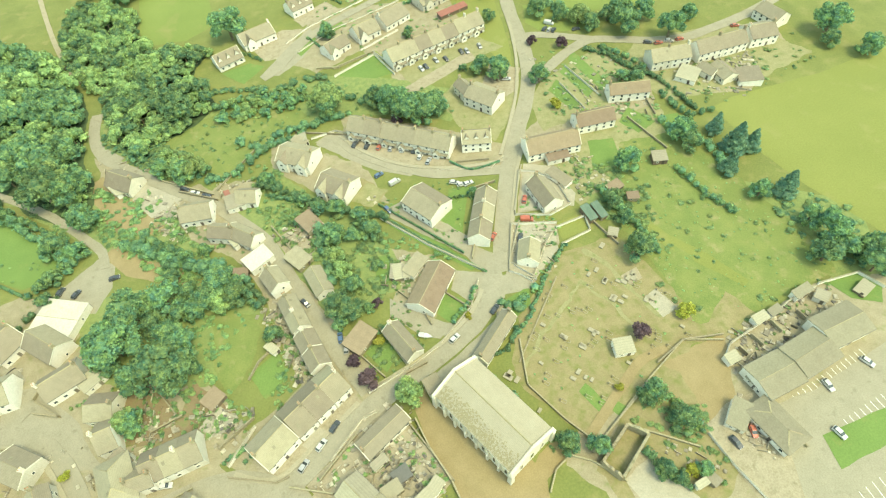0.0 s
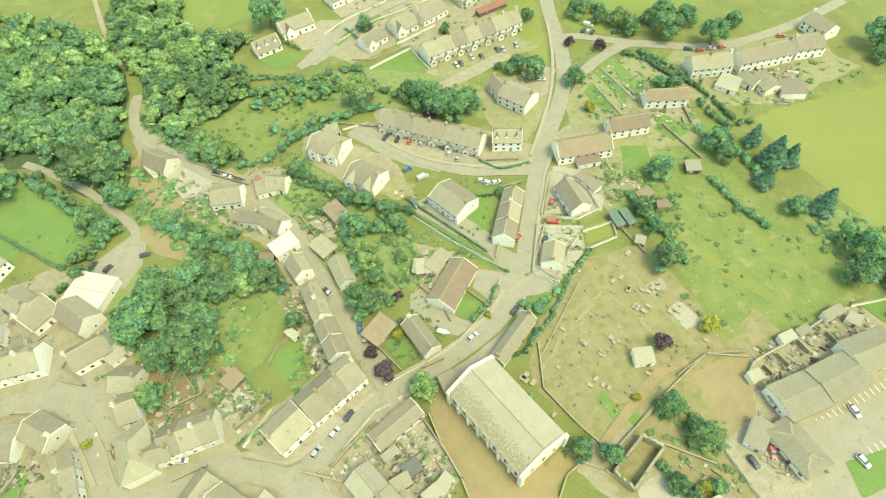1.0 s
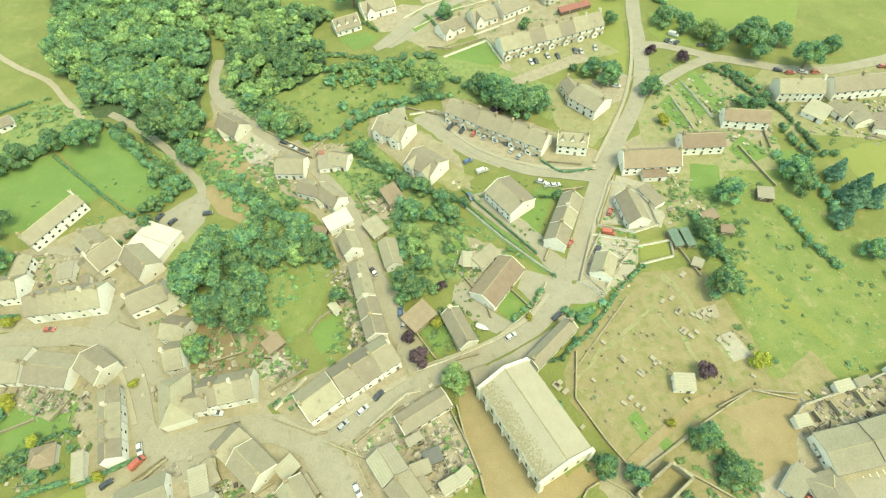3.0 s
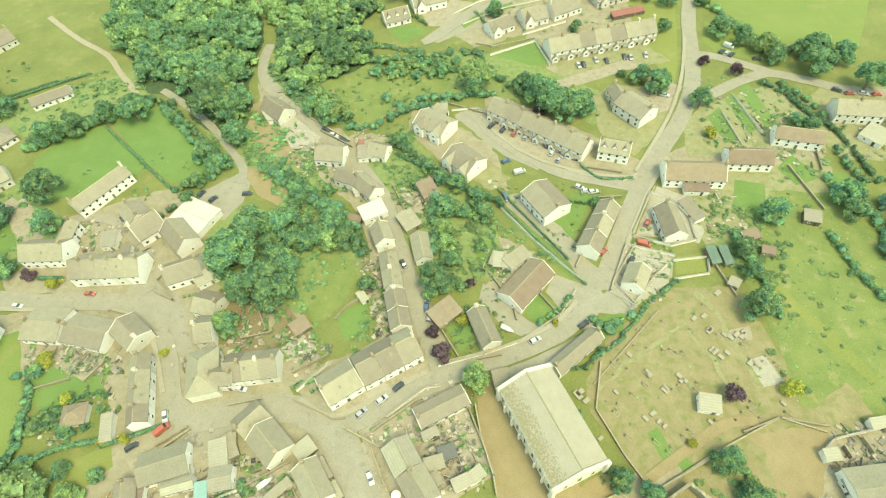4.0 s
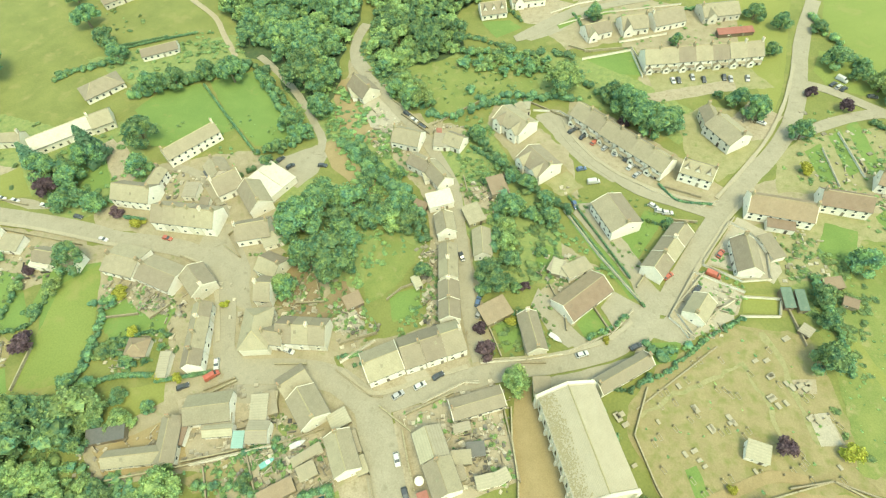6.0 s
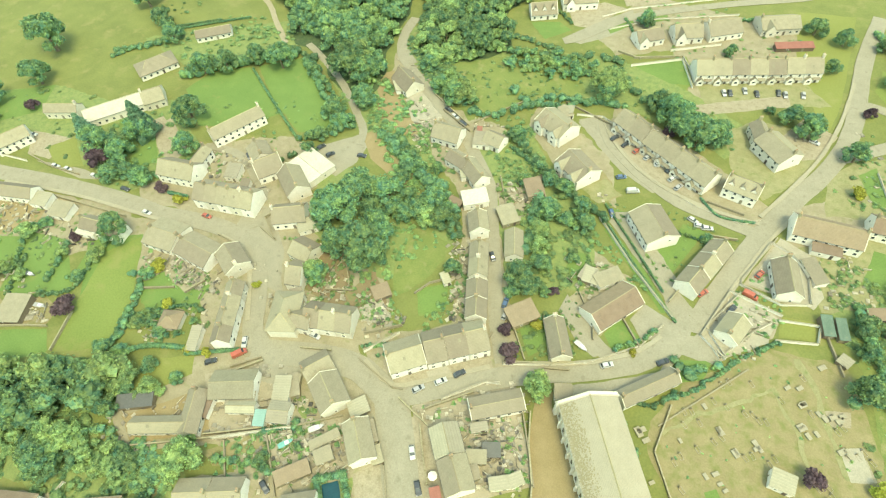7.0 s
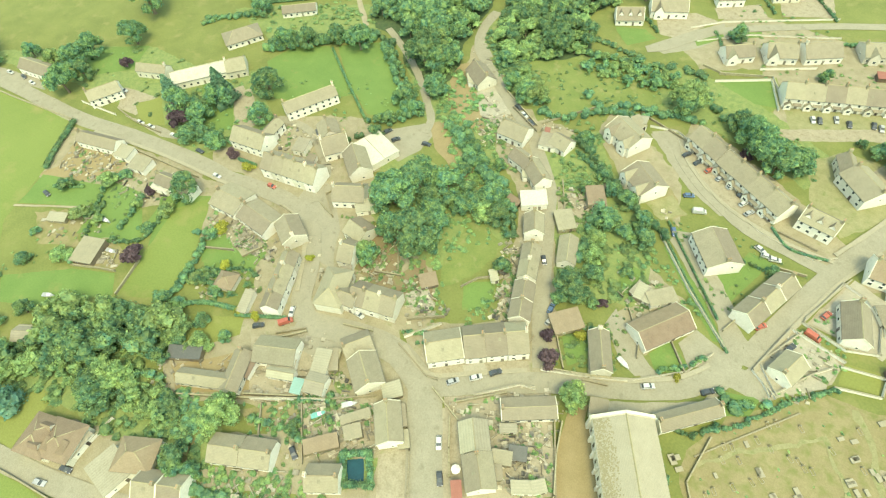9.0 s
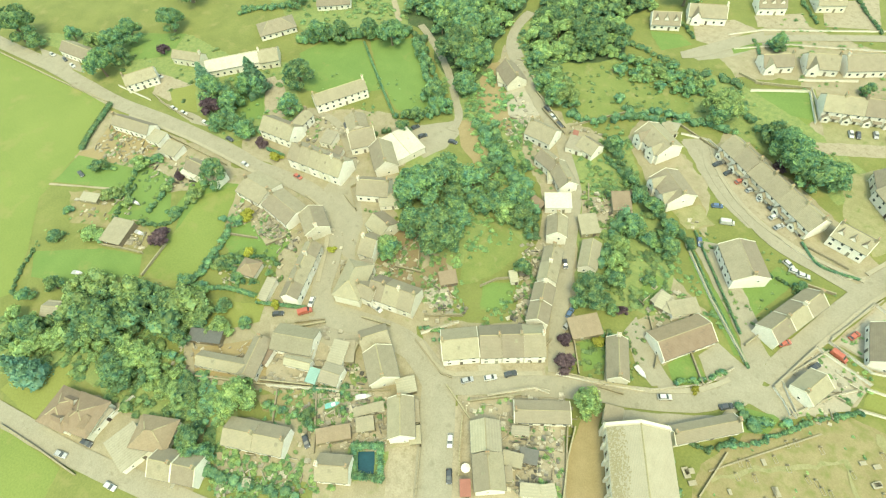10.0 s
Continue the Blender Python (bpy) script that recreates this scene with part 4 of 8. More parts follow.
ribbon('road', [(42.5, 245.9), (55.3, 245.2), (68.6, 240.9), (79.1, 237.2)], 5.0, 'asphalt')
ribbon('road', [(24.3, 155.7), (9.7, 156.1), (-4.3, 156.9), (-18.2, 162.4), (-31.4, 169.8), (-40.1, 177.2), (-45.4, 184.7)], 5.0, 'asphalt')
ribbon('road', [(18.4, 345.3), (14.4, 328.3), (9.0, 319.6), (-20.4, 300.1), (-43.5, 282.9), (-62.8, 266.3), (-72.3, 251.8), (-79.2, 238.3), (-85.7, 231.9)], 5.0, 'asphalt')
ribbon('road', [(-30.7, 66.0), (-36.6, 73.7), (-42.3, 82.5), (-49.3, 94.2), (-57.0, 106.9), (-65.3, 120.8), (-71.5, 130.5), (-82.9, 140.9), (-96.0, 151.6), (-114.6, 162.2), (-134.6, 174.5), (-148.1, 183.4), (-154.8, 190.0), (-161.0, 201.8), (-163.8, 216.6)], 5.2, 'asphalt')
ribbon('road', [(-201.5, 171.9), (-183.2, 164.2), (-163.9, 153.4), (-148.1, 142.1), (-136.0, 132.0), (-132.7, 124.2)], 3.6, 'asphalt')
ribbon('road', [(-141.4, 67.6), (-149.1, 73.3), (-148.3, 80.4), (-162.1, 88.7), (-174.4, 93.9), (-184.6, 93.7), (-194.0, 91.0)], 3.6, 'asphalt')
ribbon('road', [(-173.1, -74.4), (-152.8, -66.3), (-132.7, -59.2), (-114.9, -52.2), (-96.0, -43.0), (-81.6, -36.2), (-67.6, -29.8)], 6.5, 'asphalt')
ribbon('track', [(-238.4, 339.1), (-219.1, 302.3), (-202.1, 272.5), (-181.5, 242.7)], 2.6, 'gravel')
ribbon('track', [(-306.6, 217.9), (-274.4, 202.1), (-248.7, 192.3), (-230.3, 179.1), (-213.0, 167.0)], 3.0, 'gravel')
ribbon('pavement', [(20.2, 106.1), (22.2, 121.1), (26.0, 140.1), (29.3, 155.0), (35.7, 174.3)], 1.5, 'pavement')
ribbon('pavement', [(23.7, 164.0), (31.0, 185.8), (36.2, 204.5), (39.6, 229.9), (40.0, 259.0)], 1.5, 'pavement')
ribbon('pavement', [(-70.0, 44.4), (-57.5, 41.6), (-46.7, 50.6), (-33.7, 62.7)], 1.5, 'pavement')
ribbon('pavement', [(-150.3, 57.9), (-138.4, 57.3), (-128.2, 50.7), (-114.7, 35.3)], 1.5, 'pavement')
ribbon('pavement', [(-258.1, 32.2), (-222.1, 42.4), (-189.8, 49.1), (-163.0, 54.2)], 1.5, 'pavement')
ribbon('pavement', [(-16.2, 73.9), (-6.5, 80.4), (4.3, 91.0), (8.8, 99.6)], 1.5, 'pavement')
ribbon('pavement', [(24.2, 160.6), (10.0, 159.2), (-4.1, 160.1), (-20.6, 165.0), (-35.1, 174.4), (-42.3, 181.7)], 1.5, 'pavement')
# paved and bare ground
patch('pavement', [(-106.1, 24.3), (-95.0, 34.4), (-85.5, 31.5), (-87.2, 23.0), (-97.0, 21.0)], 'asphalt', 2)
patch('yard', [(-154.4, 106.9), (-137.0, 128.7), (-129.1, 125.9), (-127.3, 115.1), (-130.3, 104.5)], 'asphalt', 1)
patch('pavement', [(74.0, 42.5), (86.6, 49.7), (103.6, 54.1), (131.9, 67.1), (140.2, 59.7), (113.2, 12.7), (85.6, 14.8), (82.8, 28.8)], 'asphalt', 1)
patch('dirt_path', [(-17.4, 62.7), (-12.8, 65.4), (-10.1, 56.7), (-0.1, 44.1), (10.0, 33.5), (25.3, 47.6), (27.3, 40.6), (20.3, 35.4), (20.1, 19.8), (4.5, 20.9), (-5.4, 33.7), (-13.5, 50.1)], 'dirt', 2)
patch('dirt_plot', [(61.6, 67.3), (84.5, 74.9), (80.2, 54.6), (70.7, 46.0), (64.3, 52.5)], 'dirt', 1)
patch('churchyard', [(37.2, 111.1), (59.4, 118.0), (68.6, 103.1), (74.9, 88.6), (82.4, 75.1), (63.7, 67.1), (50.4, 57.3), (35.0, 45.9), (18.4, 62.1), (15.4, 71.8), (20.1, 87.8)], 'drygrass', 1)
ribbon('road', [(-142.6, 183.3), (-154.9, 192.5), (-162.0, 203.7), (-165.0, 214.4)], 3.0, 'asphalt')
patch('drive', [(-20.5, 98.2), (-11.0, 89.8), (-1.3, 86.8), (-5.1, 82.9), (-15.3, 88.0), (-20.7, 93.6)], 'asphalt', 3)
patch('drive', [(-1.8, 100.5), (0.6, 108.7), (10.4, 106.6), (10.7, 102.3), (4.5, 94.6)], 'asphalt', 3)
patch('drive', [(-13.4, 67.0), (1.1, 77.8), (12.7, 87.7), (14.3, 103.3), (18.9, 105.3), (15.2, 91.0), (3.8, 75.7), (-9.7, 63.9)], 'asphalt', 3)
patch('drive', [(15.0, 96.4), (19.2, 107.7), (27.7, 100.9), (25.3, 97.7)], 'asphalt', 3)
patch('drive', [(-12.5, 133.7), (-9.0, 136.8), (7.4, 122.3), (12.2, 110.8), (8.1, 110.9), (5.3, 117.7)], 'asphalt', 3)
patch('yard', [(47.5, 59.4), (58.8, 68.6), (66.8, 63.1), (71.2, 46.0), (74.0, 33.9), (66.3, 25.8), (39.4, 27.9), (35.4, 37.2), (44.9, 49.2)], 'drygrass', 2)
patch('yard', [(41.7, 33.6), (48.4, 40.7), (58.0, 30.5), (60.4, 26.3), (44.0, 27.6)], 'concrete', 3)
patch('forecourt', [(69.1, 44.6), (86.7, 54.0), (88.5, 50.3), (82.1, 46.7), (89.1, 36.3), (88.3, 24.1), (76.6, 25.0), (72.5, 34.1)], 'concrete', 3)
patch('drive', [(-95.8, 259.5), (-80.5, 272.8), (-68.6, 272.3), (-78.7, 247.8), (-86.2, 246.5)], 'concrete', 2)
patch('drive', [(-75.0, 282.1), (-58.2, 297.7), (-49.7, 287.3), (-69.5, 274.1)], 'concrete', 2)
patch('drive', [(-54.9, 312.4), (-35.2, 330.9), (-24.6, 306.0), (-45.3, 293.2)], 'concrete', 2)
patch('drive', [(-87.1, 234.2), (-73.7, 260.0), (-65.4, 272.5), (-60.4, 262.5), (-66.5, 246.3), (-77.0, 233.4)], 'asphalt', 2)
patch('lawn', [(-73.1, 253.4), (-63.8, 265.5), (-60.0, 260.5), (-67.4, 247.8)], 'lawn', 3)
patch('lawn', [(-59.6, 265.4), (-48.2, 275.6), (-46.3, 271.5), (-57.2, 261.6)], 'lawn', 3)
patch('lawn', [(-107.5, 239.8), (-94.2, 246.1), (-85.8, 242.1), (-94.7, 229.3)], 'lawn', 3)
patch('yard', [(19.8, 209.0), (26.5, 225.9), (40.1, 220.9), (37.1, 205.6), (28.6, 198.7)], 'concrete', 2)
patch('forecourt', [(-153.6, 76.2), (-142.9, 78.1), (-130.5, 69.9), (-123.1, 64.1), (-116.5, 54.8), (-110.3, 49.0), (-125.5, 50.2), (-137.1, 62.6), (-148.8, 64.6)], 'asphalt', 2)
patch('pavement', [(-47.4, 35.4), (-45.0, 37.6), (-26.3, 17.8), (-28.5, 15.7)], 'concrete', 3)
patch('yard', [(23.9, 128.4), (40.1, 126.5), (39.3, 116.4), (28.7, 102.8), (20.1, 105.6)], 'concrete', 2)
patch('yard', [(30.9, 154.8), (38.1, 152.3), (48.1, 137.3), (44.7, 133.4), (26.0, 132.1)], 'concrete', 2)
patch('drive', [(-23.2, 141.9), (-16.5, 139.6), (-1.9, 123.9), (10.2, 117.3), (10.4, 109.7), (-4.2, 121.5), (-23.2, 136.1)], 'asphalt', 2)
patch('drive', [(-23.6, 99.1), (-17.7, 95.1), (-2.6, 86.9), (-6.7, 82.1), (-14.2, 84.9), (-23.7, 92.3)], 'asphalt', 2)
patch('parking', [(-42.3, 181.7), (-35.4, 186.2), (2.5, 169.2), (-0.5, 161.6), (-20.6, 165.0), (-35.1, 172.0)], 'concrete', 3)
patch('parking', [(-22.8, 209.2), (17.3, 238.2), (19.7, 231.0), (-8.1, 211.2), (-14.6, 211.1)], 'concrete', 2)
patch('yard', [(-155.6, 165.8), (-148.6, 174.3), (-129.4, 152.4), (-123.6, 140.0), (-135.7, 142.1), (-144.5, 155.6)], 'dirt', 1)
patch('yard', [(-133.3, 164.8), (-125.2, 171.4), (-110.3, 160.8), (-110.6, 147.6), (-118.8, 144.0)], 'concrete', 2)
patch('yard', [(-67.3, 51.0), (-52.2, 51.3), (-35.7, 65.2), (-32.7, 62.8), (-55.1, 41.2), (-61.6, 42.6)], 'concrete', 3)
patch('yard', [(-51.8, 13.8), (-47.2, 21.5), (-35.7, 8.8), (-42.0, 2.8)], 'concrete', 3)
patch('yard', [(-126.3, -10.2), (-110.0, 9.0), (-96.7, 2.1), (-116.4, -14.9)], 'dirt', 1)
patch('yard', [(-113.1, 13.5), (-94.8, 31.7), (-75.9, 16.2), (-95.6, -0.9)], 'concrete', 1)
patch('yard', [(-48.4, 39.4), (-24.3, 61.9), (-5.8, 37.5), (-26.5, 17.6)], 'concrete', 1)
patch('yard', [(-82.6, 9.9), (-65.3, 26.1), (-53.6, 15.4), (-67.2, -2.0)], 'concrete', 1)
patch('allotment', [(-253.6, 1.4), (-250.6, 10.1), (-260.8, 24.8), (-228.7, 34.5), (-222.6, 23.3), (-233.4, 11.7)], 'dirt', 1)
patch('yard', [(-201.5, -4.8), (-189.2, 4.1), (-181.2, 3.7), (-177.4, -3.2), (-193.8, -12.0)], 'drygrass', 2)
patch('yard', [(-164.7, 40.6), (-152.5, 48.9), (-140.7, 39.5), (-144.2, 32.1), (-155.7, 33.7)], 'yard', 2)
patch('plot', [(-232.6, -9.6), (-216.7, 5.0), (-199.6, -6.9), (-214.4, -16.1)], 'drygrass', 2)
patch('lawn_strip', [(-176.8, 11.3), (-185.3, 29.4), (-178.7, 41.4), (-173.3, 37.1), (-160.3, 22.2), (-153.8, 11.9), (-149.6, 3.8), (-166.5, -8.8), (-174.6, 5.1)], 'meadow', 2)
ribbon('footpath', [(-243.6, -13.2), (-230.7, -4.1), (-215.4, 7.0)], 1.0, 'gravel')
patch('garden', [(-122.3, 68.8), (-105.1, 78.4), (-90.9, 63.2), (-88.5, 75.4), (-73.6, 63.0), (-95.0, 53.0), (-112.6, 57.4)], 'soil', 1)
patch('layby', [(-353.1, 25.0), (-321.6, 34.3), (-309.3, 32.0), (-338.0, 22.2)], 'asphalt', 2)
patch('layby', [(-257.6, 47.0), (-231.9, 54.1), (-215.8, 55.1), (-229.4, 49.6)], 'asphalt', 2)
patch('drive', [(-276.5, 58.7), (-255.2, 64.6), (-252.3, 50.3), (-265.2, 47.9)], 'concrete', 2)
patch('drive', [(-225.7, 88.8), (-222.7, 96.9), (-198.6, 84.5), (-201.0, 75.0)], 'gravel', 1)
patch('yard', [(-58.1, 138.3), (-56.5, 147.4), (-45.6, 130.9), (-56.4, 114.3), (-67.8, 129.9)], 'concrete', 1)
patch('yard', [(-35.4, 147.0), (-35.8, 159.7), (-24.4, 149.6), (-28.6, 143.1)], 'drygrass', 2)
patch('drive', [(-55.7, 181.2), (-50.6, 187.8), (-33.6, 179.2), (-0.8, 170.4), (-1.5, 163.0), (-32.4, 168.3)], 'asphalt', 2)
patch('drive', [(21.8, 107.3), (27.9, 110.6), (27.0, 101.6), (20.8, 104.0)], 'asphalt', 2)
patch('drive', [(4.7, 114.4), (4.3, 120.8), (15.9, 114.2), (11.0, 105.9)], 'asphalt', 2)
patch('yard_ground', [(-131.0, 1.7), (-119.7, 18.1), (-107.5, 29.2), (-98.0, 31.8), (-70.0, 43.0), (-53.5, 34.6), (-31.8, 10.6), (-54.8, -11.6), (-72.2, -6.7), (-93.5, -0.2), (-115.9, -18.4), (-128.7, -11.1)], 'yard', 0)
patch('yard_ground', [(-190.7, 43.9), (-155.5, 78.5), (-128.7, 93.1), (-114.1, 77.9), (-120.8, 64.5), (-114.2, 56.0), (-80.8, 53.4), (-71.5, 44.4), (-107.5, 29.2), (-119.7, 18.1), (-141.6, 38.8), (-163.5, 26.8)], 'yard', 0)
patch('yard_ground', [(-218.7, 67.8), (-192.5, 94.8), (-162.8, 114.5), (-130.9, 108.5), (-134.1, 88.4), (-140.6, 66.4), (-193.8, 54.7)], 'yard', 0)
patch('yard_ground', [(-150.5, 178.6), (-95.9, 156.2), (-68.6, 129.2), (-29.1, 72.6), (-38.9, 63.5), (-54.1, 71.7), (-67.1, 101.4), (-81.1, 122.2), (-104.0, 135.8), (-131.4, 150.7)], 'yard', 0)
patch('yard_ground', [(-76.0, 48.9), (-45.1, 77.1), (-25.2, 66.0), (-54.8, 35.9)], 'yard', 0)
patch('yard_ground', [(-271.1, 26.7), (-194.7, 49.4), (-178.3, 41.7), (-198.0, 20.5), (-234.1, 6.6), (-259.2, -1.1)], 'yard', 0)
patch('yard_ground', [(-62.7, 288.3), (22.2, 289.6), (29.0, 260.9), (23.2, 239.6), (-3.2, 223.4), (-19.7, 217.4), (-22.3, 230.9), (-36.6, 247.3), (-58.8, 232.3), (-77.1, 244.5)], 'yard', 0)
patch('yard_ground', [(-46.2, 201.0), (4.7, 182.3), (27.6, 168.5), (23.2, 152.7), (-39.8, 167.6)], 'yard', 0)
patch('yard_ground', [(-76.0, 186.5), (-35.0, 166.9), (-23.2, 143.4), (-53.4, 153.3), (-73.9, 168.8)], 'yard', 0)
patch('yard_ground', [(81.7, 73.2), (126.5, 91.9), (145.2, 92.1), (144.3, 66.9), (85.9, 43.9), (69.6, 43.7)], 'yard', 0)
patch('yard_ground', [(-155.4, 186.7), (-109.5, 163.6), (-75.6, 162.5), (-52.1, 135.4), (-75.6, 127.2), (-112.6, 145.6), (-147.4, 168.5)], 'yard', 0)
patch('yard_ground', [(61.3, 204.7), (98.4, 207.1), (93.2, 180.4), (73.2, 169.0), (32.7, 154.6), (34.5, 174.4)], 'yard', 0)
patch('yard_ground', [(99.4, 220.0), (167.7, 236.2), (166.0, 213.3), (138.0, 188.8), (106.0, 189.8)], 'yard', 0)
patch('yard_ground', [(-23.4, 121.2), (-8.7, 116.9), (1.1, 108.2), (-8.1, 90.7), (-21.7, 92.1)], 'yard', 0)
patch('yard_ground', [(36.9, 58.6), (56.4, 60.4), (70.1, 45.3), (80.4, 23.3), (39.1, 26.5), (26.2, 39.5)], 'yard', 0)
patch('yard_ground', [(-142.4, -45.8), (-111.4, -27.1), (-85.6, -26.2), (-84.8, -36.2), (-131.7, -56.0), (-141.8, -59.3)], 'yard', 0)
patch('yard_ground', [(-98.5, -16.2), (-76.5, 0.8), (-59.8, 9.6), (-48.9, 0.3), (-85.6, -26.2)], 'yard', 0)
patch('yard_ground', [(-121.3, 67.8), (-105.9, 77.7), (-83.5, 73.2), (-67.5, 56.6), (-74.5, 47.4), (-95.0, 53.0)], 'yard', 0)
patch('pond', [(-58.0, 6.7), (-54.6, 10.3), (-50.0, 5.7), (-53.3, 2.5)], 'water', 4)
ribbon('footpath', [(34.1, 45.5), (46.7, 59.1), (56.4, 68.7), (65.1, 71.1)], 3, 'dirt')
patch('plot', [(16.2, 94.4), (25.3, 99.1), (24.7, 91.6), (19.7, 87.7)], 'lawn', 3)
patch('plot', [(-5.8, 91.9), (-2.6, 98.5), (4.6, 94.1), (0.8, 88.4)], 'lawn', 3)
patch('plot', [(63.9, 87.2), (70.0, 90.7), (73.0, 85.9), (67.1, 82.4)], 'concrete', 3)
patch('plot', [(57.5, 99.8), (63.9, 103.2), (64.7, 98.3), (58.4, 95.3)], 'concrete', 3)
patch('plot', [(34.4, 59.9), (37.1, 62.6), (42.9, 54.9), (40.2, 52.3)], 'lawn', 3)
patch('plot', [(43.1, 53.4), (45.5, 55.8), (47.5, 53.8), (45.2, 51.1)], 'lawn', 3)
patch('drive', [(16.8, 97.9), (20.8, 104.9), (28.5, 101.5), (25.4, 98.2)], 'asphalt', 3)
patch('lawn', [(61.9, 220.8), (71.0, 199.1), (67.0, 195.0), (58.0, 214.5)], 'lawn', 2)
patch('lawn', [(67.0, 229.9), (78.9, 202.0), (74.2, 198.6), (63.8, 223.6)], 'lawn', 2)
patch('lawn', [(55.7, 209.7), (62.2, 190.7), (57.8, 187.5), (50.5, 202.3)], 'lawn', 2)
patch('lawn', [(82.4, 185.7), (91.7, 175.1), (82.8, 169.3), (76.5, 177.3)], 'lawn', 2)
patch('lawn', [(92.7, 178.6), (102.5, 179.0), (105.0, 164.5), (95.0, 162.5)], 'lawn', 2)
patch('lawn', [(-233.3, -1.6), (-226.0, 13.5), (-208.6, 15.5), (-214.0, 2.4)], 'lawn', 2)
patch('lawn', [(-193.4, 28.7), (-188.7, 37.0), (-181.2, 19.0), (-185.7, 11.1)], 'lawn', 2)
patch('lawn', [(-214.4, 10.4), (-209.8, 18.7), (-199.4, 3.0), (-206.8, -3.5)], 'lawn', 2)
patch('lawn', [(-153.0, 21.5), (-139.9, 29.6), (-135.0, 23.7), (-146.9, 16.4)], 'lawn', 2)
patch('lawn', [(-141.2, -10.7), (-131.0, 1.7), (-120.3, -0.4), (-130.7, -9.9)], 'lawn', 2)
patch('lawn', [(-248.8, 87.2), (-229.5, 91.4), (-205.8, 73.5), (-216.0, 59.9)], 'lawn', 2)
patch('lawn', [(-323.9, 65.0), (-297.8, 85.8), (-286.3, 69.0), (-304.0, 48.5)], 'lawn', 2)
patch('lawn', [(-260.3, 54.7), (-254.0, 65.5), (-233.7, 55.2), (-244.3, 49.0)], 'pasture', 2)
patch('lawn', [(-24.8, 142.3), (-20.3, 143.0), (-2.5, 124.6), (-4.0, 121.8)], 'lawn', 2)
patch('lawn', [(-5.7, 130.6), (2.1, 146.8), (6.9, 145.0), (2.2, 123.1)], 'lawn', 2)
patch('lawn', [(-30.2, 117.8), (-23.4, 117.6), (-20.1, 108.6), (-26.9, 102.4)], 'lawn', 2)
patch('dirt_path', [(-3.9, 66.3), (18.3, 39.3), (9.1, 31.7), (-12.4, 59.3)], 'dirt', 1.5)
patch('undergrowth', [(-138.3, 104.3), (-126.2, 112.5), (-99.2, 114.5), (-75.5, 111.9), (-69.4, 97.1), (-81.7, 98.4), (-84.2, 79.5), (-95.5, 70.8), (-119.7, 76.9)], 'under', 0.6)
patch('undergrowth', [(-169.1, 213.1), (-131.4, 183.4), (-93.9, 171.5), (-71.4, 191.3), (-40.8, 198.3), (-20.1, 195.2), (5.1, 187.8), (11.9, 208.3), (-36.3, 228.7), (-64.2, 228.7), (-101.6, 217.4), (-135.3, 198.5)], 'under', 0.6)
# lawns and fields
patch('lawn', [(-233.0, 115.1), (-231.5, 130.6), (-216.1, 142.9), (-197.6, 134.6), (-174.7, 125.3), (-198.6, 103.0), (-206.7, 98.9)], 'lawn', 1)
patch('lawn', [(-212.6, 145.7), (-195.4, 161.9), (-170.9, 144.9), (-153.8, 134.7), (-148.5, 124.0), (-162.2, 117.5), (-189.0, 130.1)], 'lawn', 1)
patch('lawn', [(-161.5, 25.6), (-155.0, 40.1), (-137.3, 39.0), (-134.3, 28.4), (-153.8, 20.7)], 'lawn', 1)
patch('lawn', [(-251.1, 3.5), (-232.4, 12.5), (-221.0, 17.8), (-216.0, 7.3), (-243.6, -11.4)], 'lawn', 1)
patch('lawn', [(-211.5, -32.5), (-191.7, -13.0), (-176.0, -3.4), (-168.3, -9.0), (-189.6, -32.3), (-199.9, -38.1)], 'lawn', 1)
patch('lawn', [(-218.6, 4.6), (-223.3, 20.3), (-204.5, 25.4), (-181.2, 11.2), (-191.0, 2.5), (-201.1, -2.5)], 'lawn', 1)
patch('meadow', [(-431.2, -34.2), (-367.9, 8.4), (-278.2, 30.0), (-254.6, 6.7), (-243.6, -11.4), (-239.1, -19.5), (-214.8, -33.6), (-197.9, -46.4), (-213.3, -85.9)], 'meadow', 1)
patch('meadow', [(-161.3, -81.4), (-148.3, -67.9), (-130.5, -61.9), (-120.8, -59.6), (-114.0, -68.3), (-135.5, -88.9)], 'meadow', 1)
patch('meadow', [(-171.1, 320.1), (-127.3, 311.9), (-119.1, 284.6), (-132.4, 272.5), (-156.4, 269.9)], 'meadow', 1)
patch('meadow', [(49.5, 273.2), (78.2, 273.4), (84.0, 246.1), (55.6, 247.1), (48.6, 257.4)], 'meadow', 1)
patch('rough', [(74.6, 165.3), (99.3, 168.7), (129.2, 105.9), (129.4, 93.9), (109.3, 87.1), (86.6, 76.7), (76.7, 79.8), (70.6, 102.9), (60.6, 127.3)], 'rough', 1)
patch('lawn', [(60.9, 167.3), (71.6, 167.5), (71.4, 152.6), (59.6, 151.0)], 'lawn', 2)
patch('lawn', [(-31.7, 79.4), (-25.6, 86.1), (-21.0, 78.4), (-24.8, 71.8)], 'lawn', 2)
patch('lawn', [(0.9, 147.8), (8.9, 148.3), (3.2, 120.7), (-1.3, 126.5)], 'lawn', 2)
patch('lawn', [(-23.2, 134.2), (-8.3, 124.7), (9.3, 109.3), (6.2, 108.2), (-12.7, 122.5), (-23.3, 131.4)], 'lawn', 2)
patch('lawn', [(-4.6, 99.4), (4.9, 94.9), (-2.6, 86.9), (-7.1, 91.7)], 'lawn', 2)
patch('lawn', [(-44.8, 232.3), (-29.4, 246.1), (-19.5, 230.5), (-22.4, 222.1)], 'meadow', 2)
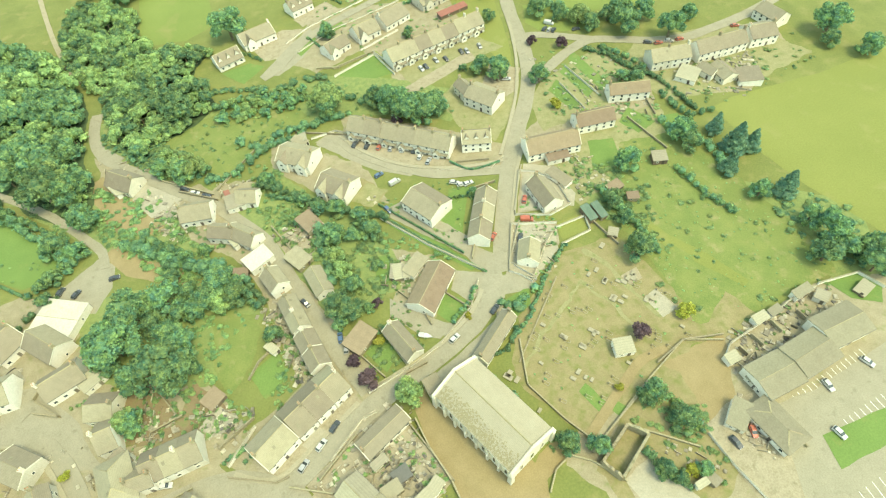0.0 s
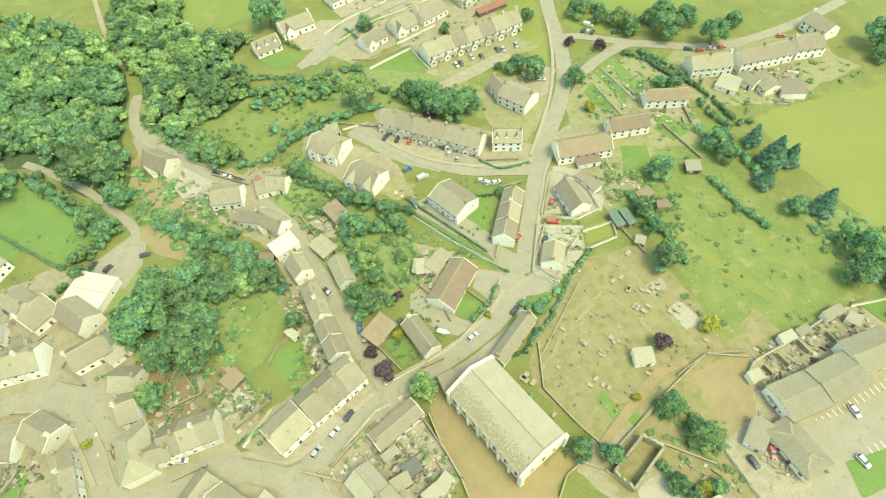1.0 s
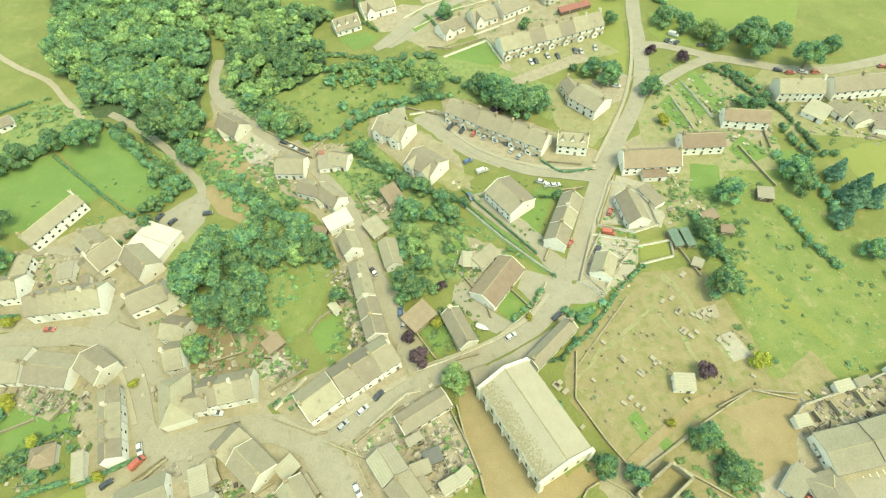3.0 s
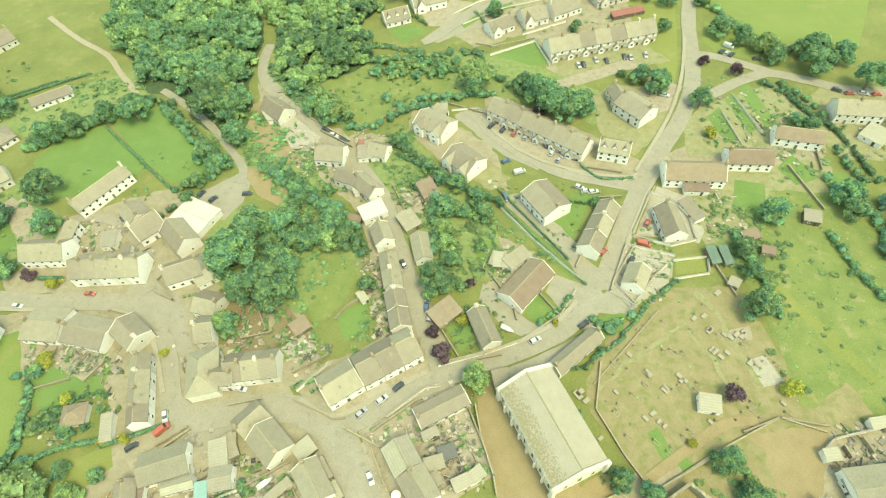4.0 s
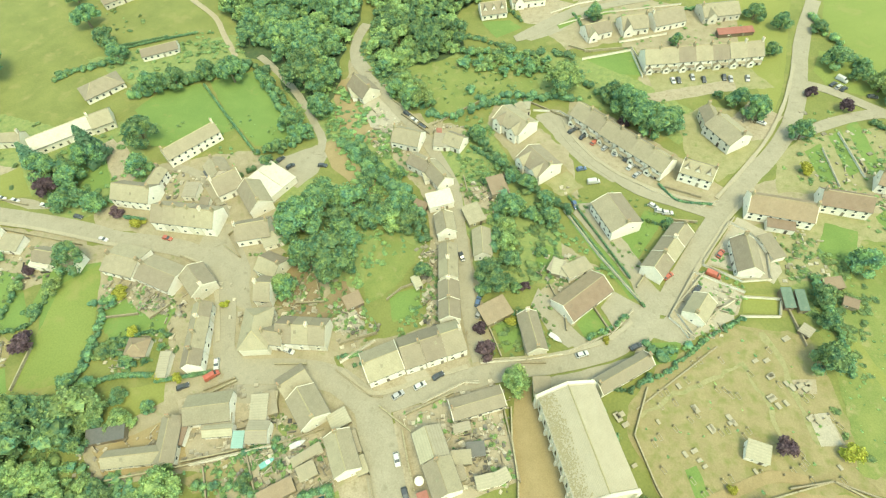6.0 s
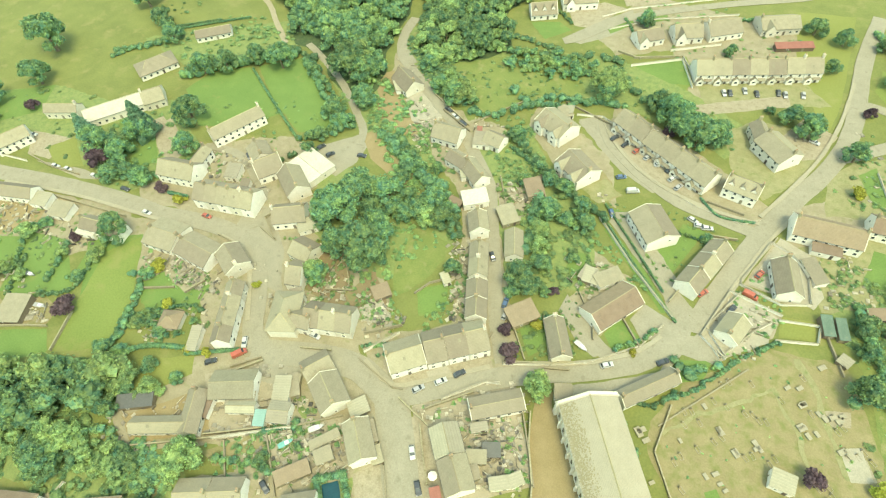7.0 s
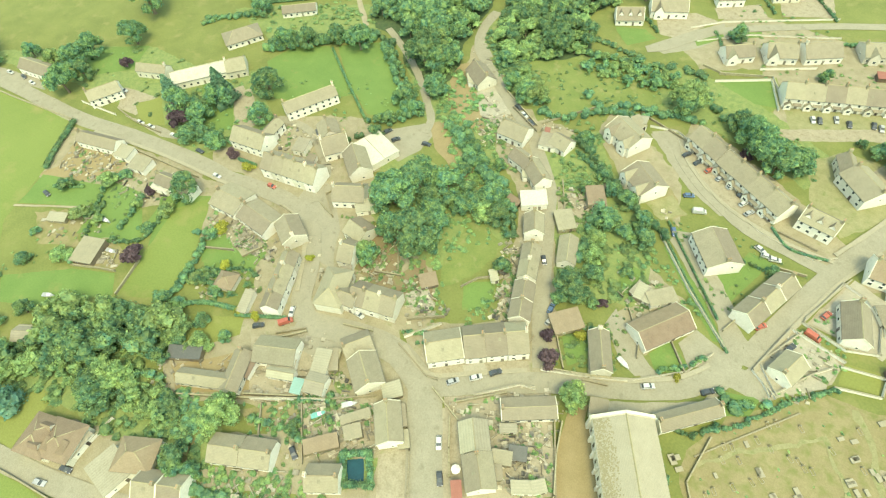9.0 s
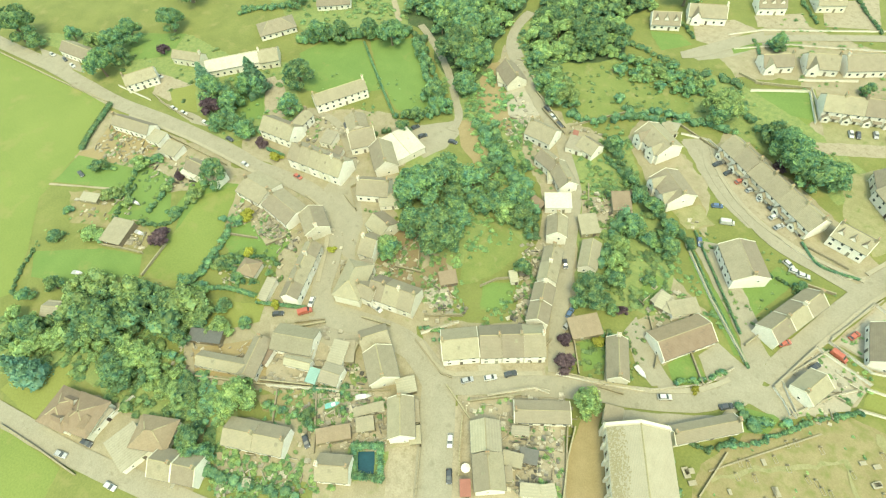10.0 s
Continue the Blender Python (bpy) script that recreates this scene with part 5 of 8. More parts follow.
patch('lawn', [(-49.4, 228.7), (-30.7, 245.0), (-20.3, 226.7), (-29.5, 223.6)], 'lawn', 2)
patch('grass', [(-86.4, 102.3), (-68.4, 97.0), (-70.5, 76.2), (-76.5, 67.2), (-83.6, 81.5)], 'rough', 1)
patch('grass', [(-113.7, 126.3), (-98.6, 122.0), (-98.6, 111.9), (-112.9, 118.5)], 'drygrass', 1)
patch('lawn', [(-70.3, 75.4), (-61.4, 83.3), (-57.0, 73.6), (-63.4, 66.3)], 'lawn', 2)
patch('lawn', [(100.0, 41.0), (121.4, 47.3), (125.9, 40.4), (101.0, 31.7)], 'lawn', 2)
patch('lawn', [(40.0, 125.7), (49.1, 128.7), (50.8, 121.6), (40.6, 117.6)], 'pasture', 2)
patch('grass', [(-95.3, -4.4), (-82.6, 9.9), (-78.9, 7.1), (-90.0, -6.9)], 'drygrass', 1)
patch('rough', [(-127.6, 191.3), (-84.1, 226.6), (-60.2, 200.2), (-81.8, 177.4), (-98.1, 159.1), (-112.4, 171.6)], 'rough', 1)
patch('lawn', [(-198.0, 30.9), (-178.8, 42.5), (-162.2, 19.9), (-159.2, 4.4), (-160.5, -3.8)], 'lawn', 1)
patch('undergrowth', [(-87.9, 149.5), (-74.1, 170.1), (-51.6, 147.8), (-67.7, 126.1)], 'under', 0.5)
patch('undergrowth', [(-76.7, 142.0), (-56.5, 147.4), (-30.7, 137.1), (-16.4, 106.2), (-40.8, 89.8)], 'under', 0.5)
patch('undergrowth', [(-191.0, -53.1), (-143.3, -9.6), (-116.6, -24.3), (-96.8, -10.9), (-84.8, -18.7), (-96.3, -29.6), (-148.4, -43.2), (-167.7, -61.2)], 'under', 0.5)
patch('lawn', [(-138.7, -2.4), (-141.7, 2.5), (-121.2, 16.3), (-117.1, 11.4), (-124.2, -0.0), (-131.9, -5.0)], 'pasture', 2)
patch('undergrowth', [(-381.3, 19.5), (-297.8, 85.8), (-231.0, 95.9), (-233.7, 55.2), (-301.7, 44.2)], 'under', 0.5)
patch('undergrowth', [(-288.0, 135.7), (-222.8, 186.0), (-201.8, 161.9), (-244.9, 127.7)], 'under', 0.5)
patch('undergrowth', [(-95.0, 34.4), (-57.3, 7.4), (-51.2, 13.2), (-47.7, 5.6), (-53.6, -0.0)], 'under', 0.5)
patch('undergrowth', [(-252.9, 89.9), (-229.5, 108.8), (-187.2, 84.2), (-206.9, 48.2), (-239.0, 61.4)], 'under', 0.5)
patch('undergrowth', [(-188.9, 165.8), (-160.0, 176.8), (-112.1, 138.0), (-125.1, 127.0), (-140.9, 132.8)], 'under', 0.5)
patch('undergrowth', [(-94.0, 99.7), (-83.3, 107.9), (-72.1, 102.0), (-74.2, 88.9), (-81.2, 73.3), (-90.3, 72.2)], 'under', 0.5)
patch('undergrowth', [(50.7, 152.2), (76.6, 155.1), (76.6, 109.5), (63.4, 121.5), (52.9, 131.0)], 'under', 0.5)
patch('undergrowth', [(-150.7, 196.9), (-128.9, 193.9), (-112.4, 177.3), (-138.4, 180.8)], 'under', 0.5)
patch('undergrowth', [(-167.1, 206.9), (-128.9, 193.9), (-98.3, 168.7), (-129.5, 166.2)], 'under', 0.5)
patch('undergrowth', [(-192.9, 171.1), (-127.0, 165.9), (-89.8, 121.0), (-104.5, 110.2), (-140.6, 146.1), (-190.1, 164.3)], 'under', 0.5)
patch('undergrowth', [(115.6, 137.5), (151.0, 121.5), (145.2, 92.1), (127.3, 89.5), (113.3, 120.8)], 'under', 0.5)
# litter patches below the woods, coloured dark as if shaded by the crowns
patch('woodland_floor', [(-207.4, 168.1), (-191.6, 168.8), (-174.8, 155.9), (-158.4, 147.4), (-146.0, 153.5), (-151.4, 169.2), (-159.6, 184.3), (-165.0, 200.6), (-168.8, 218.1), (-176.9, 234.1), (-194.1, 254.9), (-202.5, 268.4), (-221.8, 276.1), (-300.0, 292.0), (-275.0, 238.0), (-252.2, 203.5), (-227.5, 188.3)], 'shaded_litter', 2)
patch('woodland_floor', [(-158.8, 218.0), (-149.3, 198.4), (-140.3, 186.8), (-131.6, 181.4), (-129.3, 188.8), (-121.1, 195.9), (-110.9, 204.5), (-106.9, 217.7), (-115.5, 227.4), (-123.1, 244.0), (-116.8, 257.0), (-127.5, 258.2), (-145.6, 259.3), (-156.5, 264.1), (-167.5, 304.9), (-198.4, 313.9), (-195.7, 283.4), (-173.1, 244.9), (-165.9, 231.6)], 'shaded_litter', 2)
patch('woodland_floor', [(-181.1, -29.6), (-172.9, -17.2), (-159.8, -8.7), (-146.0, -1.1), (-139.4, -1.4), (-140.8, -11.0), (-151.0, -23.3), (-162.7, -32.9), (-174.2, -39.6)], 'shaded_litter', 2)
patch('forecourt', [(32.0, 157.9), (42.5, 155.2), (49.9, 139.5), (48.2, 133.3), (27.6, 133.0)], 'paving', 3)
patch('forecourt', [(24.6, 127.5), (39.7, 124.3), (37.8, 114.1), (28.6, 102.3), (20.1, 106.1)], 'paving', 3)
patch('garden', [(-161.3, -63.4), (-162.7, -55.2), (-153.9, -42.9), (-146.6, -43.0), (-141.8, -59.3)], 'pasture', 2)
patch('garden', [(-102.5, -26.1), (-103.8, -21.2), (-98.2, -18.4), (-92.7, -23.8), (-96.5, -27.5)], 'drygrass', 3)
patch('slab', [(41.7, 33.6), (50.3, 39.0), (60.9, 27.7), (45.5, 27.5)], 'paving', 4)
patch('forecourt', [(68.5, 46.3), (76.8, 52.3), (87.3, 55.7), (87.1, 53.1), (82.4, 47.5), (72.7, 41.0)], 'concrete', 4)
patch('apron', [(-131.3, 158.5), (-128.2, 168.9), (-109.7, 158.9), (-110.6, 147.6), (-120.3, 147.6)], 'paving', 4)
patch('yard', [(-137.7, 155.9), (-135.3, 163.1), (-120.3, 147.6), (-110.9, 145.9), (-115.1, 137.7), (-128.3, 143.3)], 'dirt', 3)
patch('yard', [(-135.1, 130.3), (-131.5, 135.7), (-112.6, 124.0), (-111.8, 116.1), (-123.1, 119.5)], 'dirt', 3)
patch('slab', [(-83.4, 58.8), (-79.9, 66.6), (-72.0, 61.4), (-77.1, 55.3)], 'paving', 4)
patch('pasture', [(118.0, 180.0), (128.0, 186.0), (172.0, 196.0), (200.0, 207.0), (330.0, 250.0), (300.0, 60.0), (165.0, 80.0), (150.0, 112.0), (137.0, 131.8), (125.5, 154.3)], 'pasture', 1)
patch('meadow', [(46.1, 339.0), (48.7, 297.1), (61.7, 279.0), (71.6, 265.9), (85.5, 261.1), (116.7, 262.5), (141.0, 362.6)], 'meadow', 1)
patch('garden', [(40.3, 194.3), (48.1, 209.2), (67.4, 222.4), (79.4, 231.7), (97.9, 208.7), (97.3, 198.8), (79.8, 190.1), (43.9, 175.6)], 'garden', 0.7)
patch('verge', [(7.4, 305.4), (32.6, 311.9), (37.8, 243.9), (36.5, 218.9), (27.2, 236.6), (15.1, 265.1)], 'pasture', 0.7)
patch('garden', [(-0.2, 204.1), (9.1, 214.7), (19.6, 217.8), (38.6, 215.7), (31.9, 190.0), (23.0, 172.2), (7.9, 184.3)], 'garden', 0.7)
patch('garden', [(35.5, 154.8), (50.6, 165.5), (64.1, 175.8), (96.6, 186.2), (95.4, 166.0), (68.3, 157.1), (63.1, 142.2), (50.7, 133.0)], 'garden', 0.6)
patch('garden', [(-20.7, 231.6), (20.5, 252.4), (34.3, 238.6), (4.1, 223.5), (-12.5, 216.6)], 'garden', 0.7)
patch('garden', [(100.4, 233.6), (149.5, 239.5), (175.7, 211.7), (139.4, 192.5), (100.0, 186.9), (85.4, 217.9)], 'garden', 0.6)
patch('lawn', [(124.4, 89.9), (136.1, 92.8), (141.0, 86.5), (137.9, 80.5), (129.2, 83.0)], 'lawn', 3)
patch('worn_grass', [(70.3, 121.1), (74.9, 121.2), (79.1, 115.3), (87.8, 107.8), (99.7, 93.5), (97.4, 91.1), (85.8, 101.8), (75.6, 111.1)], 'pasture', 2)
patch('worn_grass', [(78.6, 110.2), (81.5, 108.6), (87.4, 98.2), (88.2, 91.8), (84.9, 93.1), (81.1, 100.6)], 'rough', 2)
patch('worn_grass', [(90.6, 89.6), (93.7, 85.2), (96.9, 79.5), (90.3, 72.7), (84.6, 73.3), (77.8, 78.4), (83.3, 82.4)], 'drygrass', 2)
patch('drive', [(-23.8, 140.7), (-19.1, 143.3), (-12.1, 134.9), (0.3, 122.1), (8.8, 118.9), (7.0, 115.6), (-6.9, 124.4), (-19.3, 133.4)], 'asphalt', 3)
patch('drive', [(-55.9, 182.5), (-51.3, 187.1), (-40.4, 184.8), (-43.3, 179.4), (-35.1, 172.7), (-22.2, 166.9), (-9.1, 161.0), (-14.3, 156.7), (-29.7, 162.4), (-42.7, 171.5)], 'asphalt', 3.5)
patch('forecourt', [(-38.6, 145.9), (-32.7, 155.9), (-24.7, 150.3), (-29.7, 142.4)], 'garden', 3)
patch('drive', [(-229.7, 90.2), (-227.2, 95.7), (-214.2, 90.9), (-199.1, 84.0), (-199.1, 78.0), (-208.9, 76.8), (-218.6, 83.6)], 'concrete', 3)
patch('path', [(18.3, 69.8), (27.3, 81.3), (35.9, 90.9), (42.5, 99.4), (43.6, 98.6), (36.9, 90.0), (28.4, 80.4), (19.4, 69.0)], 'garden', 3)
patch('path', [(48.0, 114.0), (51.6, 108.9), (55.6, 103.3), (59.6, 95.9), (63.9, 89.1), (67.9, 82.7), (66.4, 81.7), (62.3, 88.1), (58.0, 95.0), (54.1, 102.3), (50.1, 107.8), (46.5, 113.0)], 'garden', 3)
patch('path', [(43.5, 99.5), (48.8, 93.6), (55.3, 85.3), (58.5, 79.2), (57.3, 78.5), (54.2, 84.6), (47.8, 92.7), (42.5, 98.5)], 'garden', 3)
patch('plot', [(63.0, 90.2), (68.0, 93.8), (72.0, 85.9), (67.2, 82.2)], 'paving', 3)
patch('yard', [(25.2, 127.0), (20.7, 110.3), (28.6, 103.0), (38.4, 113.8), (37.0, 126.7)], 'paving', 3)
patch('dirt_spot', [(-140.9, 11.7), (-139.8, 13.4), (-136.4, 12.7), (-136.4, 10.5), (-138.8, 10.1)], 'dirt', 3)
patch('forecourt', [(-50.4, 50.7), (-46.3, 56.1), (-42.3, 54.5), (-46.9, 48.7)], 'paving', 3)
lay_patches()

# buildings
house(-17.6, 178.2, -23.3, 47.3, 9.7, 5.0, 8.8, units=6, bays=1)
house(14.2, 171.4, -1.9, 12.2, 8.3, 5.0, 8.3, verge=1, dormers=3)
house(20.6, 198.0, -37.4, 14.6, 11.5, 5.0, 8.0)
house(12.6, 204.3, -62.5, 10.4, 6.2, 4.5, 7)
house(0.6, 245.1, 28.4, 53.6, 10.7, 5.0, 9.2, units=7, bays=1)
house(-105.0, 248.6, 33.8, 13.5, 10.1, 3.0, 7.0, dormers=3, verge=1)
house(-92.4, 265.4, 31.3, 17.8, 11.5, 4, 7.5, gable=1, verge=1)
house(-72.4, 290.9, 37.6, 13.0, 10.2, 4, 7.5, dormers=3)
house(-52.2, 310.3, 37.5, 12.8, 11.5, 4, 7.5, dormers=2)
house(-49.8, 249.3, 42.5, 13.0, 8.8, 3.5, 6.9, gable=1)
house(-34.7, 260.3, 31.7, 13.1, 10.4, 3.5, 7.6, gable=1)
house(-21.2, 270.9, 40.3, 16.1, 12.1, 3.5, 7.3)
house(1.0, 286.3, 31.3, 18.1, 11.5, 3.5, 6.5, gable=1)
house(-61.3, 171.1, -22.3, 15.5, 11.5, 5, 8, verge=1, gable=2)
house(-43.6, 152.5, -30.1, 14.1, 11.5, 5, 8, verge=1, gable=2)
house(-8.3, 138.5, -44.1, 15.3, 12.1, 5, 7.5, verge=1)
house(-8.8, 101.0, 63.3, 18.9, 10.0, 3, 6, roof='tile', verge=1)
house(-19.1, 81.0, -54.6, 14.3, 6.2, 3.5, 6, verge=1)
house(11.1, 79.7, 54.0, 19.6, 5.0, 3.5, 5.5, verge=1)
house(12.6, 130.6, 77.2, 25.5, 7.9, 3.5, 6.5, units=3, step=-0.8, wall='white', verge=1)
house(44.5, 164.7, 9.8, 22.4, 10.1, 4.5, 8.4, roof='tile', verge=1)
house(37.2, 138.3, -69.6, 14.4, 7.9, 4.0, 7.1, verge=1)
house(27.1, 111.6, -102.4, 9.4, 7.4, 3.5, 6.0, verge=1)
house(64.8, 177.0, 9.6, 16.6, 8.5, 4.5, 7.8, roof='tile')
house(83.8, 193.3, -0.2, 17.7, 7.6, 4.5, 7.5, roof='tile')
house(107.7, 213.8, 6.3, 18.7, 9.6, 5.0, 8.7, units=2)
house(132.3, 218.3, 14.3, 25.9, 9.7, 5.0, 8.8, units=2)
house(153.8, 224.6, 8.0, 13.2, 11.5, 5.0, 8.0)
house(165.9, 238.4, -64.0, 13.3, 9.9, 4.5, 7.5)
house(122.9, 202.6, -55.2, 8.0, 6.2, 3, 5)
house(128.8, 200.5, -70.4, 11.1, 8.2, 3, 5)
church(6.9, 53.2, -50.5, 31.0, 16.6, 8.6, 12.6)
house(-135.4, 167.0, -26.3, 13.5, 9.5, 3.5, 7.2)
house(-99.9, 145.7, 6.2, 12.3, 9.5, 3.8, 7.5)
house(-87.7, 134.2, -10.4, 9.7, 6.9, 4, 6.5)
house(-79.1, 131.6, -30.8, 13.4, 7.2, 3.6, 6.4, verge=1)
house(-64.4, 109.2, -54.8, 9.4, 6.9, 4.5, 7, verge=1)
house(-55.9, 94.4, 117.4, 14.6, 6.2, 4.5, 7, units=2)
house(-48.6, 80.1, 117.7, 15.5, 6.7, 4.5, 7, units=2, verge=1)
house(-48.7, 107.7, -62.6, 12.0, 6.2, 3, 5)
house(-80.6, 152.0, -5.1, 8.3, 7.6, 3.2, 6.2)
house(-58.3, 51.1, 48.3, 11.8, 10.3, 5, 8, verge=1)
house(-46.6, 63.0, 44.3, 20.6, 10.9, 5.0, 9.3, units=3)
house(-25.6, 52.0, 41.6, 16.5, 6.3, 3.5, 4.6, verge=1)
house(-32.7, 35.0, -45.1, 9.0, 8.2, 4.5, 7, roof='pale')
house(-25.5, 28.2, -43.3, 9.9, 8.2, 4.5, 7)
house(-54.9, 21.9, 137.9, 12.5, 7.6, 4, 6.5, verge=1)
house(-71.9, 29.0, 150.0, 11.6, 9.2, 4.0, 7.4, verge=1)
house(-80.6, 33.8, 62.0, 9.4, 8.0, 3.8, 6.6)
house(-100.2, 15.5, 32.1, 14.4, 9.1, 3.5, 5.6, roof='grey', chimney=False)
house(-93.2, 11.4, 29.2, 9.1, 3.3, 2.8, 3.8, roof='pale', chimney=False)
house(-81.5, 16.2, 25.6, 6.6, 6.2, 3.4, 4.6, roof='pale', chimney=False)
house(-105.1, 2.5, 120.9, 13.9, 5.8, 3.5, 5.5)
house(-110.7, -5.4, 31.8, 19.4, 4.8, 3.2, 5)
house(-109.8, 57.9, 21.1, 5.9, 10.1, 4.5, 8.4)
house(-102.6, 43.6, -62.3, 15.0, 9.6, 5.0, 8.6, hip=True)
house(-95.7, 44.0, 16.7, 7.4, 6.3, 5, 7.5)
house(-87.8, 49.6, 21.3, 17.0, 9.5, 5.0, 8.7, units=3)
house(-130.9, 78.0, 35.5, 12.9, 9.6, 4.0, 7.7)
house(-114.1, 67.1, -0.1, 9.0, 8.7, 4.5, 7)
house(-158.6, 72.2, 16.0, 26.6, 10.5, 5.5, 9.6, units=5)
house(-187.9, 73.1, 15.2, 17.2, 9.9, 5.0, 8.9, units=1, chimney=True)
house(-185.7, 80.6, 104.0, 13.9, 6.0, 4.5, 6.9)
house(-186.7, 105.5, 68.2, 24.8, 7.9, 5.0, 8.1)
house(-141.4, 102.2, -12.8, 16.4, 13.8, 3, 3.15, roof='whiteroof', wall='white', chimney=False)
house(-156.6, 93.3, 58.2, 11.2, 11.5, 4.0, 8.5, verge=1)
house(-140.9, 91.7, -30.8, 14.9, 9.4, 4.0, 7.7, verge=1)
house(-166.2, 98.1, -29.8, 9.8, 8.7, 3.5, 6)
house(-167.4, 46.5, 10.0, 13.9, 12.6, 3.5, 5.5)
house(-150.2, 47.5, 2.0, 16.1, 10.7, 4, 6)
house(-135.2, 50.8, 156.6, 11.6, 9.2, 4.5, 7, verge=1)
house(-119.9, 33.5, 121.0, 24.0, 6.1, 5.0, 7.4, units=4)
house(-244.6, 29.8, 20.8, 21.9, 6.8, 4.0, 6.6)
house(-192.2, 36.4, 14.2, 18.2, 6.5, 4.5, 7.5)
house(-275.2, 48.9, 69.1, 15.1, 8.7, 4.5, 7.5)
house(-321.1, 38.7, 15.2, 28.3, 8.6, 4, 7)
house(-271.7, 74.1, 27.5, 16.9, 6.2, 4, 6.5)
house(-249.4, 86.6, 57.4, 26.1, 10.4, 4.0, 7.0, roof='whiteroof')
house(-238.9, 101.6, 55.7, 9.6, 11.5, 4.0, 7.3)
house(-259.2, 120.1, 65.9, 19.1, 12.4, 3.0, 6.6, hip=True)
house(-252.5, 154.5, 45.5, 18.6, 7.2, 3.0, 5.2)
house(-315.2, 186.0, 62.5, 19.7, 11.3, 3.5, 7.9)
house(-128.5, -45.9, 25.9, 11.5, 11.4, 4, 7, hip=True, dormers=2, roof='tile')
house(-135.3, -49.7, 113.9, 11.8, 10.5, 4, 7, hip=True, dormers=2, roof='tile')
house(-106.3, -33.1, 35.0, 12.0, 9.6, 4.0, 7.4, hip=True, roof='tile')
house(-92.6, -33.2, 33.3, 15.4, 8.2, 4.0, 7.0, units=2, verge=1)
house(-82.6, -11.8, 32.9, 19.6, 8.1, 4.0, 6.2, units=2)
house(-58.4, -1.3, 39.2, 9.7, 7.2, 4, 6.5)
house(-137.2, 21.5, 25.0, 7.2, 6.4, 2.6, 5.0, roof='tile', hip=True)
house(-174.9, -36.5, 36.9, 9.4, 6.0, 3, 4.5, roof='pale')
house(92.4, 58.7, 20.9, 13.8, 11.1, 4.0, 5.3, roof='grey', chimney=False)
house(105.3, 64.3, 24.4, 14.5, 10.7, 4.4, 5.7, roof='grey', chimney=False)
house(118.2, 72.3, 19.9, 15.7, 10.8, 4.8, 6.1, roof='grey', chimney=False)
house(87.4, 44.5, -62.6, 14.8, 8.9, 3.2, 4.8, roof='grey', wall='white', chimney=False, hip=True)

# hedges
hedge([(-53.7, 1.5), (-59.8, 6.9)], 2.6, 2.2, 'hedge')
hedge([(-47.2, 6.1), (-53.7, 1.5)], 2.6, 2.2, 'hedge')
hedge([(-54.2, 12.3), (-47.2, 6.1)], 2.6, 2.2, 'hedge')
hedge([(-59.8, 6.9), (-54.2, 12.3)], 2.6, 2.2, 'hedge')
hedge([(-90.2, -4.4), (-82.4, -0.6), (-74.9, 3.3)], 3, 2.2, 'bush')
hedge([(-186.0, 63.1), (-177.5, 65.1)], 1.8, 1.8, 'hedge')
hedge([(-2.0, 87.6), (3.8, 95.1), (6.4, 100.6)], 2.0, 1.8, 'bush')
hedge([(52.2, 58.5), (60.0, 56.0), (64.7, 52.1), (67.0, 44.4)], 2.2, 2.2, 'bush')
hedge([(-52.7, 147.0), (-64.9, 149.9), (-73.9, 153.4)], 2.0, 2.4, 'bush')
hedge([(-130.1, 134.8), (-113.6, 128.5), (-100.0, 122.8), (-87.9, 118.8), (-76.2, 112.1)], 5, 4.5, 'bush')
hedge([(-124.2, 132.6), (-107.0, 123.4), (-91.2, 117.6)], 4, 3.5, 'bush')
hedge([(-76.6, 112.6), (-68.9, 102.3)], 3.5, 3, 'bush')
hedge([(43.3, 300.6), (58.6, 275.3), (68.9, 264.4), (77.8, 256.4)], 5, 3.5, 'bush')
hedge([(77.5, 254.3), (88.7, 252.1), (98.6, 246.1)], 6, 4.5, 'bush')
hedge([(74.5, 228.7), (84.0, 222.3), (91.8, 210.6)], 3, 2.4, 'bush')
hedge([(82.0, 230.1), (90.1, 220.4), (97.1, 210.4)], 3, 2.6, 'bush')
hedge([(-288.7, 116.0), (-284.2, 126.2), (-279.6, 133.0)], 3, 2.5, 'bush')
hedge([(-278.9, 150.8), (-269.6, 158.3), (-260.1, 167.0)], 1.4, 1.6, 'hedge')
hedge([(-19.8, 282.5), (-9.1, 288.1)], 2, 2, 'bush')
hedge([(-154.5, 11.7), (-151.8, 17.8), (-144.9, 22.4)], 2.4, 2, 'bush')
hedge([(-155.2, 1.5), (-149.8, 8.3), (-155.2, 17.6), (-160.1, 26.7)], 3, 2.4, 'bush')
hedge([(-272.4, 29.4), (-260.2, 13.7), (-253.2, 6.5)], 3.2, 2.2, 'hedge')
hedge([(-212.9, 142.3), (-184.5, 127.0), (-161.1, 114.9)], 1.2, 1.4, 'hedge')
hedge([(-239.5, 120.8), (-226.0, 136.5), (-213.4, 149.0), (-199.5, 160.1)], 5, 5, 'bush')
hedge([(-192.3, 159.3), (-171.9, 146.2), (-150.9, 131.4), (-145.7, 123.3)], 4, 4, 'bush')
hedge([(-157.9, 113.8), (-150.8, 124.7), (-148.2, 129.4)], 3, 3, 'bush')
hedge([(-223.5, 21.1), (-220.6, 16.8), (-212.4, 8.8), (-211.0, 2.9)], 2.4, 2.2, 'bush')
hedge([(-212.3, 12.0), (-207.1, 5.3), (-202.0, -2.3)], 2, 1.8, 'bush')
